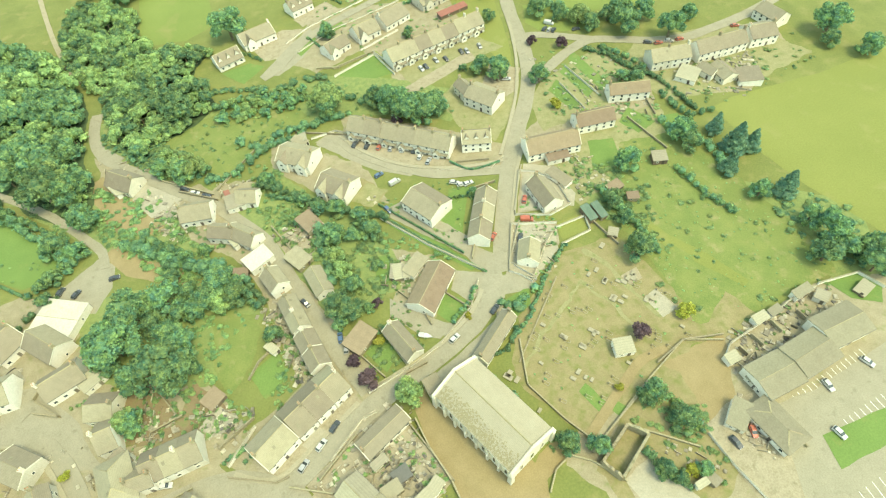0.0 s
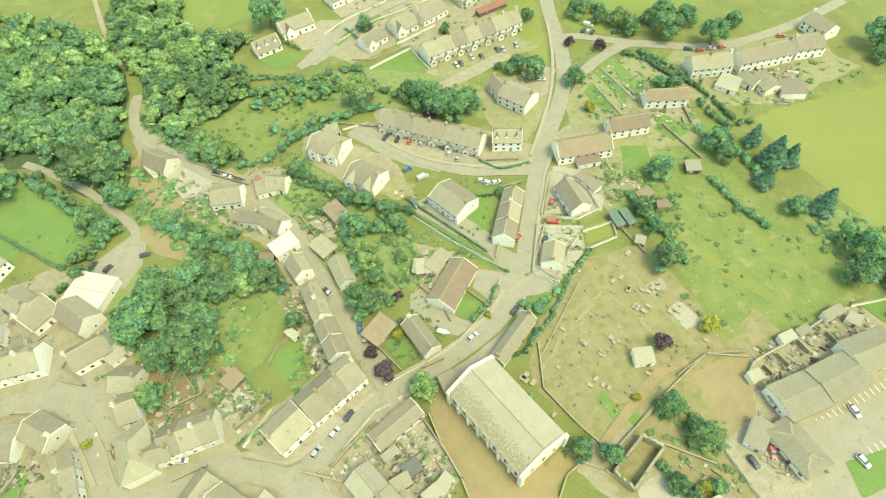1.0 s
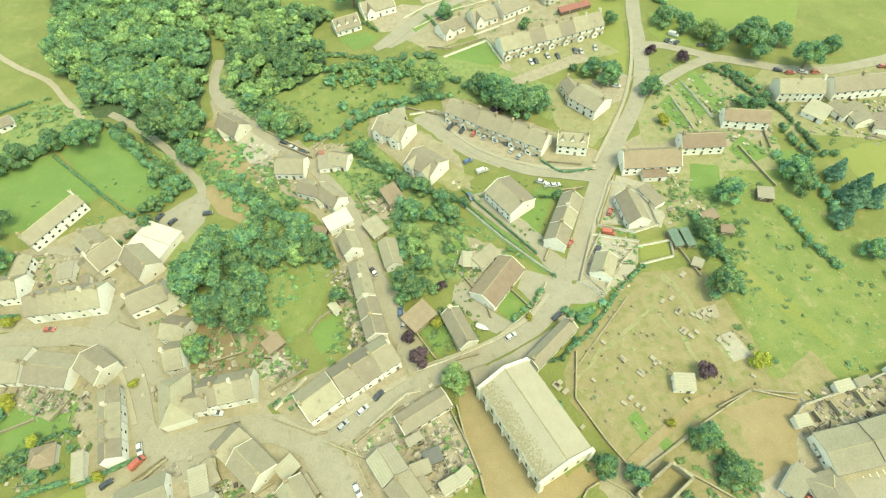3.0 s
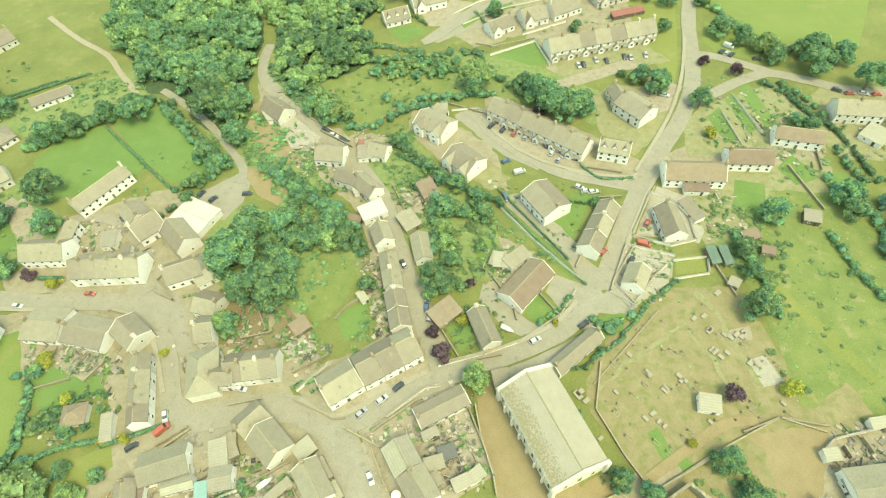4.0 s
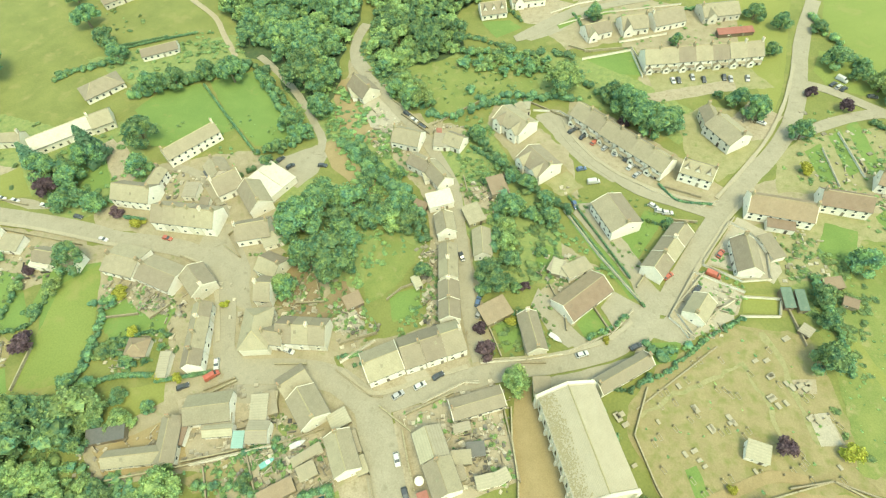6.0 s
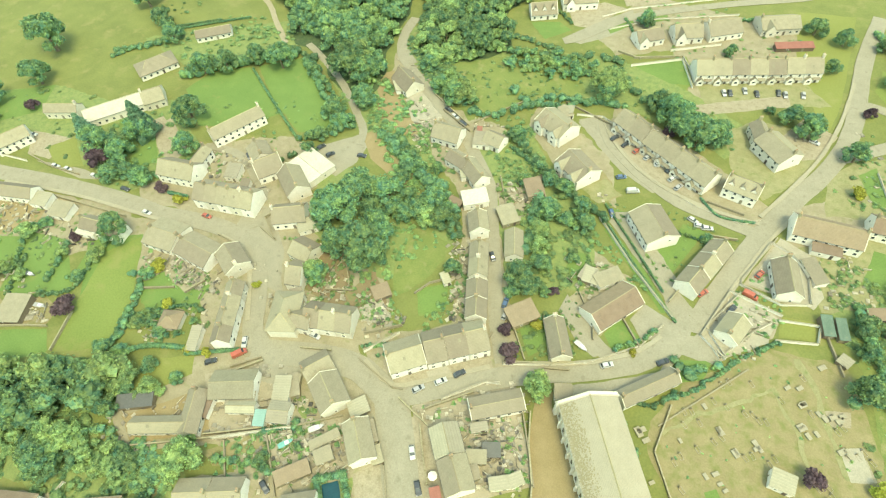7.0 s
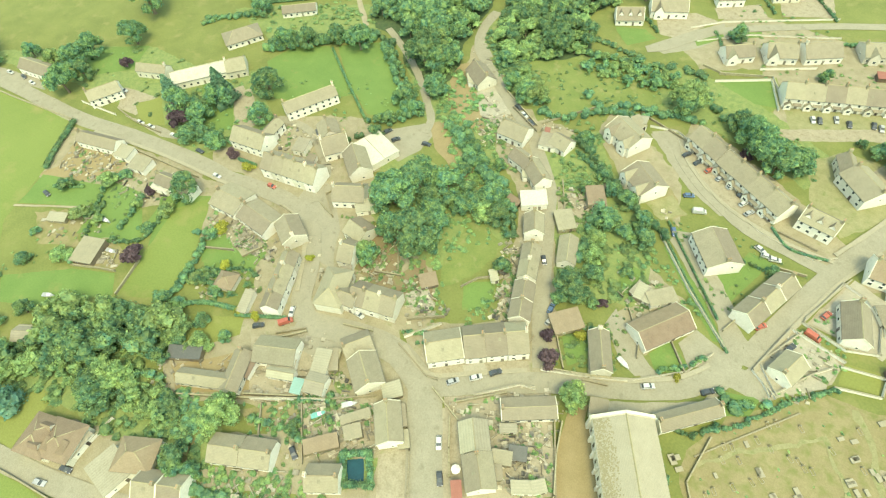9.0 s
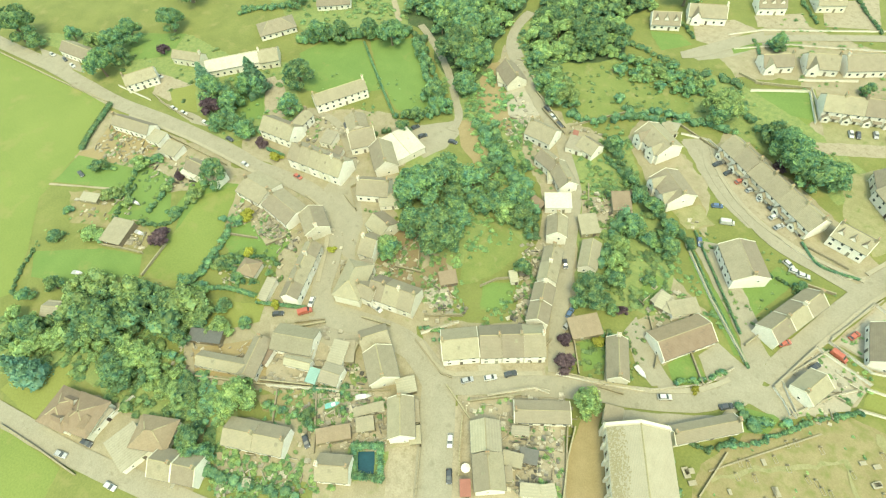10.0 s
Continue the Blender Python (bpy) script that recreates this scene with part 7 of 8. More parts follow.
tree(78.9, 246.4, 5.5, 9.7, 'broad')
tree(89.2, 252.1, 5.4, 9.4, 'broad')
tree(95.7, 254.4, 7.6, 13.4, 'broad')
tree(66.6, 264.8, 3.9, 6.7, 'broad')
tree(47.3, 288.0, 4.1, 7.1, 'broad')
tree(84.9, 204.3, 3.9, 6.8, 'broad')
tree(90.2, 201.8, 4.2, 7.3, 'broad')
tree(17.8, 288.6, 5.4, 9.4, 'broad')
tree(-115.1, 87.1, 10.5, 18.4, 'broad')
tree(-113.6, 99.7, 9.5, 16.7, 'broad')
tree(-95.6, 77.0, 11.0, 19.3, 'broad')
tree(-105.7, 75.7, 6.7, 11.8, 'broad')
tree(-93.4, 86.2, 6.4, 11.3, 'broad')
tree(-103.4, 105.8, 6.6, 11.6, 'broad')
tree(-97.3, 99.0, 4.3, 7.5, 'broad')
tree(-104.7, 95.1, 5.2, 9.1, 'broad')
tree(-88.6, 104.0, 6.1, 10.7, 'broad')
tree(-84.5, 110.7, 6.7, 11.7, 'broad')
tree(-77.6, 104.6, 5.5, 9.7, 'broad')
tree(-83.3, 102.7, 5.6, 9.7, 'light')
tree(-104.0, 115.9, 3.6, 6.4, 'broad')
tree(-51.2, 142.8, 3.8, 6.7, 'broad')
tree(-44.3, 141.1, 4.6, 8.1, 'broad')
tree(-45.0, 128.1, 5.3, 9.3, 'broad')
tree(-35.1, 136.1, 4.1, 7.2, 'broad')
tree(-30.3, 128.2, 4.6, 8.1, 'broad')
tree(-37.2, 127.7, 3.8, 6.7, 'broad')
tree(-43.8, 117.9, 4.1, 7.3, 'light')
tree(-40.3, 111.5, 4.3, 7.5, 'light')
tree(-39.4, 94.8, 7.1, 12.3, 'broad')
tree(-36.7, 104.8, 4.2, 7.3, 'broad')
tree(-40.0, 90.4, 3.5, 6.1, 'broad')
tree(-27.6, 97.5, 1.9, 3.4, 'dark')
tree(-27.8, 112.9, 2.4, 4.3, 'broad')
tree(-59.9, 138.0, 3.1, 5.5, 'broad')
tree(-57.4, 147.3, 3.2, 5.6, 'broad')
tree(-30.3, 95.6, 2.3, 4.1, 'broad')
tree(-133.6, 183.3, 4.8, 8.4, 'broad')
tree(-120.9, 172.4, 4.8, 8.5, 'broad')
tree(-112.0, 170.7, 6.6, 11.5, 'light')
tree(-102.3, 170.1, 3.1, 5.5, 'broad')
tree(-120.1, 180.6, 3.8, 6.7, 'light')
tree(-147.9, 128.1, 3.9, 6.7, 'broad')
tree(-150.1, 120.3, 3.8, 6.7, 'broad')
tree(-154.1, 117.2, 2.8, 4.9, 'broad')
tree(-13.8, 193.0, 8.0, 16.7, 'broad')
tree(-22.7, 200.4, 6.5, 13.6, 'broad')
tree(-6.6, 191.3, 6.6, 13.8, 'broad')
tree(-1.5, 195.5, 5.8, 12.2, 'broad')
tree(28.7, 216.0, 6.0, 12.6, 'broad')
tree(21.2, 219.9, 5.0, 10.4, 'broad')
tree(47.2, 208.7, 5.3, 11.1, 'broad')
tree(-73.7, 159.6, 3.7, 7.8, 'broad')
tree(-145.6, 146.7, 6.0, 12.6, 'broad')
tree(-165.1, 160.6, 10.6, 22.4, 'broad')
tree(-155.8, 161.0, 7.9, 16.5, 'broad')
tree(-153.0, 134.3, 5.3, 11.1, 'broad')
tree(-144.1, 131.4, 4.3, 9.0, 'broad')
tree(65.4, 108.0, 6.0, 12.6, 'broad')
tree(62.0, 132.4, 4.3, 9.0, 'broad')
tree(65.0, 123.0, 3.7, 7.9, 'broad')
tree(72.9, 150.6, 5.4, 11.3, 'broad')
tree(98.1, 164.1, 6.0, 12.6, 'broad')
tree(99.9, 157.6, 4.5, 9.5, 'broad')
tree(131.8, 107.8, 6.9, 14.6, 'broad')
tree(126.4, 98.8, 5.6, 11.8, 'broad')
tree(133.6, 101.0, 4.9, 10.3, 'broad')
tree(141.4, 99.1, 6.0, 12.5, 'broad')
tree(140.2, 92.8, 5.5, 11.5, 'broad')
tree(116.7, 129.4, 4.5, 9.5, 'broad')
tree(129.3, 115.8, 4.3, 9.1, 'broad')
tree(186.9, 224.7, 8.8, 18.5, 'broad')
tree(183.4, 214.5, 4.5, 9.4, 'broad')
tree(114.3, 233.0, 7.7, 16.1, 'broad')
tree(94.9, 240.9, 7.9, 16.6, 'broad')
tree(106.5, 250.9, 5.7, 11.9, 'broad')
tree(128.1, 246.9, 4.4, 9.3, 'broad')
tree(196.2, 206.3, 5.9, 12.3, 'broad')
tree(56.5, 56.5, 4.4, 9.2, 'broad')
tree(62.0, 47.6, 4.2, 8.9, 'broad')
tree(52.8, 35.0, 3.4, 7.2, 'broad')
tree(56.5, 32.8, 2.8, 5.8, 'broad')
tree(36.4, 42.9, 3.6, 7.5, 'broad')
tree(28.3, 44.3, 3.9, 8.2, 'broad')
tree(53.5, 55.6, 3.0, 6.3, 'broad')
tree(63.8, 34.6, 2.6, 5.5, 'broad')
tree(61.3, 51.3, 2.6, 5.5, 'broad')
tree(67.6, 30.6, 1.2, 2.5, 'broad')
tree(-103.9, 61.5, 4.5, 9.4, 'broad')
tree(-148.8, 110.0, 3.6, 7.5, 'broad')
tree(-106.5, 269.1, 10.7, 22.6, 'broad')
tree(-55.1, 262.2, 4.4, 9.2, 'broad')
tree(65.5, 256.5, 4.1, 8.6, 'broad')
tree(-365.8, 22.6, 12.7, 26.7, 'broad')
tree(-310.7, 52.9, 8.2, 17.1, 'broad')
tree(-341.7, 42.0, 4.9, 10.3, 'broad')
tree(-296.7, 38.9, 8.5, 17.8, 'broad')
tree(-299.3, 50.1, 5.2, 11.0, 'broad')
tree(-305.1, 83.1, 8.3, 17.5, 'broad')
tree(-313.2, 63.3, 7.6, 15.9, 'broad')
tree(-220.6, 67.6, 6.0, 12.2, 'broad')
tree(-234.2, 66.3, 7.7, 16.2, 'broad')
tree(-222.9, 81.0, 7.6, 16.1, 'broad')
tree(-197.9, 84.9, 5.6, 11.7, 'broad')
tree(-200.6, 61.7, 4.9, 10.2, 'broad')
tree(-186.5, 37.3, 6.6, 14.0, 'broad')
tree(-200.2, 150.4, 7.9, 16.6, 'broad')
tree(-215.0, 147.6, 5.6, 11.7, 'broad')
tree(-223.6, 136.0, 6.2, 13.1, 'broad')
tree(-232.9, 128.6, 6.3, 13.2, 'broad')
tree(-154.4, 132.5, 4.8, 10.1, 'broad')
tree(-148.2, 129.7, 3.7, 7.7, 'broad')
tree(-181.6, 153.3, 4.1, 8.5, 'broad')
tree(-147.4, 147.5, 5.4, 11.3, 'broad')
tree(-97.5, -26.0, 4.7, 9.9, 'broad')
tree(-132.9, -32.5, 5.2, 10.8, 'broad')
tree(-130.8, -10.6, 4.1, 8.6, 'broad')
tree(-110.0, 167.5, 5.6, 11.8, 'broad')
tree(-119.7, 207.3, 8.3, 17.4, 'broad')
tree(-74.8, 159.6, 3.2, 6.8, 'broad')
tree(-19.2, 196.4, 8.2, 17.2, 'broad')
tree(-7.3, 194.7, 7.1, 14.9, 'broad')
tree(-27.9, 203.6, 5.8, 12.1, 'broad')
tree(-8.0, 189.1, 5.4, 11.3, 'broad')
tree(-62.8, 87.8, 3.6, 7.6, 'broad')
tree(-164.1, 49.9, 1.5, 3.1, 'broad')
tree(-100.8, 124.6, 3.3, 6.9, 'broad')
tree(-110.7, 128.9, 3.4, 7.1, 'broad')
tree(-93.9, 127.1, 2.8, 5.8, 'broad')
tree(-12.3, 255.3, 3.2, 6.7, 'broad')
tree(-53.8, 260.7, 3.5, 7.4, 'broad')
tree(9.9, 144.0, 2.2, 4.6, 'broad')
tree(-190.0, -42.4, 3.2, 6.6, 'broad')
tree(-186.2, -32.9, 3.6, 7.7, 'broad')
tree(-17.8, 63.1, 5.0, 10.6, 'light')
tree(74.2, 251.5, 5.8, 12.1, 'light')
tree(-167.1, 168.6, 8.8, 18.4, 'light')
tree(-156.8, 161.4, 6.7, 14.2, 'light')
tree(-105.1, 61.9, 4.8, 10.0, 'light')
tree(-323.7, 45.7, 5.5, 11.5, 'light')
tree(-227.8, 60.3, 4.6, 8.6, 'dark')
tree(-30.3, 69.1, 3.6, 6.7, 'dark')
tree(-35.3, 75.8, 2.5, 4.8, 'dark')
tree(-201.3, 27.6, 2.1, 3.9, 'dark')
tree(-190.6, 62.8, 2.6, 5.0, 'dark')
tree(57.6, 77.1, 3.1, 6.4, 'dark')
tree(48.9, 238.7, 2.5, 5.3, 'dark')
tree(62.0, 233.6, 3.0, 6.4, 'dark')
tree(29.8, 218.5, 4.3, 9.1, 'broad')
tree(29.7, 262.3, 3.8, 7.9, 'broad')
tree(30.9, 285.0, 4.9, 10.2, 'broad')
tree(-323.2, 105.2, 13.0, 27.3, 'broad')
tree(19.3, 222.7, 2.7, 5.6, 'broad')
tree(13.0, 222.5, 2.3, 4.7, 'broad')
tree(60.4, 34.4, 2.0, 2.9, 'yellow')
tree(74.6, 82.8, 3.1, 5.3, 'yellow')
tree(46.8, 59.9, 1.5, 2.6, 'yellow')
tree(126.3, 129.4, 4.9, 12.5, 'conifer')
tree(122.6, 153.3, 4.4, 11.1, 'conifer')
tree(112.6, 165.2, 4.1, 10.4, 'conifer')
tree(116.1, 153.7, 5.8, 14.6, 'conifer')
tree(109.9, 142.7, 4.3, 10.9, 'conifer')
tree(-222.7, 83.2, 7.1, 19.4, 'conifer')
tree(-155.6, -52.9, 6.2, 16.8, 'conifer')
tree(-175.8, 5.2, 4.8, 6.3, 'dark')

# cars
car(59.9, 253.8, -27, 'white', 'van')
car(-40.3, 27.7, -50, 'white', 'car')
car(56.9, 249.5, 60, 'dark', 'car')
car(59.1, 248.4, 60, 'silver', 'car')
car(61.2, 247.7, 60, 'dark', 'car')
car(-33.5, 20.3, -46, 'dark', 'car')
car(-49.4, 44.8, 58, 'silver', 'car')
car(-44.6, 50.4, 54, 'white', 'car')
car(-40.8, 55.6, 57, 'dark', 'car')
car(-2.2, 81.4, 43, 'white', 'car')
car(12.3, 91.0, 52, 'dark', 'car')
car(-53.5, 100.3, -47, 'dark', 'car')
car(-40.4, 85.6, 101, 'blue', 'car')
car(-38.1, 81.5, 88, 'silver', 'car')
car(-109.4, 28.7, -57, 'white', 'car')
car(-114.5, 17.7, 50, 'dark', 'car')
car(-90.1, 42.7, 3, 'white', 'car')
car(-162.4, 61.9, 9, 'red', 'car')
car(-186.1, 51.0, 8, 'white', 'car')
car(-245.0, 49.0, 10, 'white', 'car')
car(-238.2, 50.5, 8, 'white', 'car')
car(-223.8, 53.8, 9, 'white', 'car')
car(-205.2, 55.3, 10, 'dark', 'car')
car(-339.4, 27.2, 12, 'white', 'car')
car(-329.2, 30.0, -1, 'dark', 'car')
car(-320.3, 30.4, 6, 'white', 'car')
car(-171.2, 95.4, -30, 'dark', 'car')
car(-273.6, 56.7, 17, 'white', 'car')
car(-124.2, -57.2, 26, 'silver', 'car')
car(-103.9, -50.6, 21, 'white', 'car')
car(-121.7, -50.1, 21, 'dark', 'car')
car(-71.7, -2.3, -21, 'dark', 'car')
car(-109.5, 161.4, -13, 'dark', 'car')
car(-104.6, 158.7, -13, 'white', 'car')
car(-99.4, 156.5, -10, 'dark', 'car')
car(3.1, 150.8, -15, 'white', 'car')
car(6.1, 149.4, 13, 'white', 'car')
car(8.7, 149.6, 23, 'white', 'car')
car(-27.6, 158.9, 36, 'blue', 'car')
car(-23.9, 139.8, -52, 'blue', 'car')
car(15.4, 121.7, 59, 'red', 'car')
car(25.4, 120.1, 73, 'dark', 'car')
car(29.7, 138.3, 73, 'red', 'car')
car(-6.9, 227.0, -61, 'white', 'car')
car(-4.6, 228.2, -62, 'dark', 'car')
car(0.5, 232.5, -65, 'silver', 'car')
car(104.6, 41.1, -61, 'white', 'car')
car(108.0, 55.0, -73, 'white', 'car')
car(122.8, 61.1, -53, 'white', 'car')
car(81.2, 43.7, -90, 'red', 'car')
car(75.3, 41.0, -62, 'dark', 'car')
car(5.5, 232.7, -64, 'dark', 'car')
car(13.4, 237.4, -70, 'dark', 'car')
car(16.2, 237.4, -70, 'silver', 'car')
car(22.9, 240.5, -77, 'silver', 'car')
car(103.6, 229.8, -15, 'dark', 'car')
car(108.5, 228.5, 10, 'red', 'car')
car(113.8, 229.3, -10, 'silver', 'car')
car(119.1, 229.8, 14, 'red', 'car')
car(148.3, 236.3, -1, 'red', 'car')
car(72.3, 246.6, 9, 'dark', 'car')
car(32.6, 212.9, -9, 'white', 'car')
car(-38.1, 178.2, 67, 'dark', 'car')
car(-32.7, 176.8, 67, 'dark', 'car')
car(-27.4, 175.4, 67, 'red', 'car')
car(-22.3, 174.0, 66, 'silver', 'car')
car(-17.3, 172.6, 66, 'white', 'car')
car(-12.4, 171.3, 66, 'dark', 'car')
car(-10.0, 167.3, 68, 'white', 'car')
car(-6.6, 164.1, 66, 'silver', 'car')
car(-237.8, -1.0, 0, 'dark', 'car')
car(-202.8, 7.6, 15, 'silver', 'boat')
car(-187.0, -24.7, 35, 'silver', 'boat')
car(-186.6, 1.0, 19, 'silver', 'boat')
outbuilding(-192.4, -4.7, 27, 9.6, 10.8, 2.2, 'slate', 'timber')
outbuilding(-219.3, -4.3, 32, 8.2, 3.8, 1.8, 'pale', 'timber')
parasol(-31.4, 25.0)
car(-146.4, 115.0, 74, 'dark', 'car')
car(-139.9, 113.3, 65, 'dark', 'car')
# car model standing in for a dark open trailer
car(-127.3, 119.1, 20, 'dark', 'car')
car(-21.0, 153.9, 31, 'white', 'van')
car(-107.9, 24.7, 60, 'red', 'van')
car(141.6, 198.1, 29, 'white', 'caravan')
car(-72.3, 300.4, 169, 'silver', 'van')
car(-20.1, 79.3, -55, 'white', 'boat')
car(-11.9, 83.5, -16, 'white', 'boat')
car(-74.7, 10.2, 60, 'teal', 'boat')
car(-69.6, 18.6, 51, 'white', 'boat')
car(29.1, 128.3, -7, 'red', 'van')
# outbuildings
outbuilding(-61.5, 183.9, -75, 5.0, 4.0, 2.3, 'pale', 'white')
outbuilding(78.2, 48.1, -34, 5.2, 8.6, 2.6, 'grey', 'white')
outbuilding(-85.7, 149.8, 18, 6.9, 6.8, 2.8, 'pale', 'white')
outbuilding(-89.6, 154.6, 118, 4.6, 1.8, 2.2, 'redsheet', 'white')
outbuilding(-72.1, 120.0, 41, 9.8, 6.5, 3.2, 'whiteroof', 'white')
outbuilding(-135.8, 162.4, 15, 4.0, 4.1, 2.4, 'pale', 'white')
outbuilding(-82.7, 130.0, 41, 3.5, 5.5, 2.6, 'pale', 'white')
outbuilding(82.8, 65.6, 20, 4.1, 3.1, 2.4, 'pale', 'white')
outbuilding(96.4, 78.1, 23, 5.2, 2.8, 2.4, 'pale', 'white')
outbuilding(102.0, 80.2, 27, 4.6, 2.4, 2.4, 'grey', 'white')
outbuilding(113.4, 86.3, 25, 7.2, 2.8, 2.5, 'grey', 'white')
outbuilding(118.9, 84.0, -40, 3.8, 3.6, 2.2, 'pale', 'white')
outbuilding(86.5, 57.5, -61, 5.0, 2.0, 2.2, 'pale', 'white')
outbuilding(-230.3, 33.1, 17, 8.2, 6.3, 2.6, 'pale', 'white')
outbuilding(-217.6, 33.7, 18, 9.0, 7.0, 2.6, 'slate', 'white')
outbuilding(-198.5, 33.7, 17, 8.3, 7.3, 2.8, 'whiteroof', 'white')
outbuilding(-103.8, 6.6, 19, 3.5, 8.3, 2.4, 'tile', 'white')
outbuilding(-95.5, 13.4, 31, 9.1, 3.8, 2.4, 'pale', 'white')
outbuilding(-61.6, 30.1, 56, 5.8, 4.6, 2.4, 'pale', 'stone')
outbuilding(-54.1, 25.9, 49, 3.4, 6.3, 2.2, 'slate', 'stone')
outbuilding(-48.7, 21.4, 49, 3.3, 4.8, 2.0, 'slate', 'stone')
outbuilding(-61.8, 13.3, 53, 5.1, 3.9, 2.6, 'slate', 'stone')
outbuilding(-64.5, 17.1, 58, 9.1, 2.4, 2.4, 'slate', 'cream')
outbuilding(-66.6, 4.8, 53, 10.1, 3.9, 2.5, 'tile', 'stone')
outbuilding(-83.8, 25.4, 43, 3.2, 7.0, 2.2, 'slate', 'timber')
outbuilding(-124.7, -4.7, 36, 11.5, 4.1, 2.4, 'gutter', 'timber')
outbuilding(-122.0, 77.5, 48, 7.3, 5.3, 2.6, 'pale', 'white')
outbuilding(-103.8, 50.6, 49, 4.1, 6.0, 3.2, 'slate', 'white')
outbuilding(-124.5, 20.6, 27, 3.4, 8.5, 2.2, 'pale', 'white')
outbuilding(-109.2, -40.8, 88, 9.4, 11.2, 3.0, 'pale', 'white')
outbuilding(-123.8, -43.7, 104, 9.2, 2.5, 2.8, 'pale', 'white')
outbuilding(-137.4, 163.6, 48, 5.2, 5.8, 2.5, 'pale', 'white')
outbuilding(-57.2, 118.9, 48, 6.6, 8.3, 2.5, 'slate', 'stone')
outbuilding(-54.5, 135.7, 41, 6.6, 8.4, 2.8, 'tile', 'stone')
outbuilding(-19.9, 108.7, 9, 3.9, 5.6, 2.3, 'pale', 'timber')
outbuilding(-13.9, 111.0, 53, 9.4, 4.9, 2.5, 'slate', 'white')
outbuilding(-33.3, 83.8, 54, 9.9, 7.0, 2.5, 'tile', 'timber')
outbuilding(-175.0, -36.8, 39, 7.7, 5.5, 2.4, 'pale', 'timber')
outbuilding(-62.1, 181.9, 61, 3.8, 6.7, 2.4, 'slate', 'white')
outbuilding(-74.4, -21.5, 35, 2.1, 1.9, 1.8, 'pale', 'timber')
outbuilding(-79.8, 67.5, 53, 6.0, 4.9, 2, 'tile', 'timber')
outbuilding(-62.9, 83.2, 52, 2.6, 4.2, 2.2, 'pale', 'white')
outbuilding(-78.0, 114.0, 92, 5.4, 5.0, 2.2, 'tile', 'timber')
outbuilding(-93.9, -38.4, 30, 8.0, 3.1, 2.5, 'slate', 'cream')
outbuilding(52.2, 127.5, 24, 3.1, 6.8, 2.2, 'felt', 'timber')
outbuilding(56.3, 128.3, 24, 2.8, 7.1, 2.2, 'felt', 'timber')
outbuilding(86.0, 152.5, -1, 5.6, 4.7, 2.4, 'pale', 'timber')
outbuilding(70.5, 133.9, 0, 4.3, 2.9, 2.0, 'tile', 'timber')
outbuilding(51.0, 72.5, 5, 6.0, 4.9, 2.6, 'pale', 'white')
outbuilding(-10.0, 65.2, 27, 5.0, 4.4, 4, 'slate', 'cream')
outbuilding(138.8, 196.5, -97, 10.0, 9.7, 2.5, 'slate', 'white')
outbuilding(113.6, 201.6, -36, 8.8, 8.9, 2.3, 'pale', 'white')
outbuilding(-20.7, 108.9, -6, 4.5, 5.3, 2.3, 'pale', 'timber')
outbuilding(-17.6, 108.6, 4, 2.6, 4.9, 2.3, 'pale', 'white')
outbuilding(61.7, 30.7, 24, 3.6, 1.6, 2.2, 'pale', 'white')
outbuilding(65.1, 31.5, -55, 3.2, 2.4, 2.2, 'slate', 'timber')
outbuilding(133.8, 85.8, -55, 3.7, 5.5, 1.2, 'pale', 'timber')
outbuilding(59.0, 117.8, -21, 3.4, 3.2, 1.8, 'pale', 'timber')
outbuilding(44.7, 147.2, -53, 10.5, 4.2, 2, 'slate', 'white')
# shed shape standing in for a pink awning, not a real outbuilding
outbuilding(-27.8, 21.0, 44, 2.7, 4.1, 2.2, 'redsheet', 'timber')
outbuilding(11.8, 272.9, 29, 16.9, 3.8, 2, 'redsheet', 'timber')
outbuilding(-168.4, 84.2, 21, 5.8, 6.8, 3, 'pale', 'white')
outbuilding(-159.2, 81.4, 21, 3.8, 4.4, 2.4, 'slate', 'white')
outbuilding(-85.8, 11.8, 26, 3.3, 4.5, 2.6, 'teal_sheet', 'white')
outbuilding(-85.9, 22.4, 29, 5.1, 7.9, 2.8, 'pale', 'white')
outbuilding(-83.8, 25.8, 27, 2.6, 6.4, 1.6, 'pale', 'stone')
outbuilding(-20.5, 39.7, 31, 5.0, 3.7, 2.2, 'gutter', 'timber')
outbuilding(-23.2, 35.7, 30, 5.5, 3.5, 3, 'slate', 'stone')
outbuilding(-22.2, 31.3, 43, 3.9, 3.7, 2.6, 'slate', 'stone')
outbuilding(-14.2, 33.0, 38, 5.8, 3.2, 2.4, 'pale', 'white')
outbuilding(-10.7, 36.1, 51, 3.8, 3.2, 2.6, 'pale', 'white')
outbuilding(-26.9, 43.7, 39, 4.9, 2.2, 2.2, 'pale', 'white')
outbuilding(46.1, 158.8, 11, 9.2, 5.5, 2.6, 'tile', 'white')
outbuilding(64.9, 139.5, 32, 6.2, 3.8, 2, 'tile', 'timber')
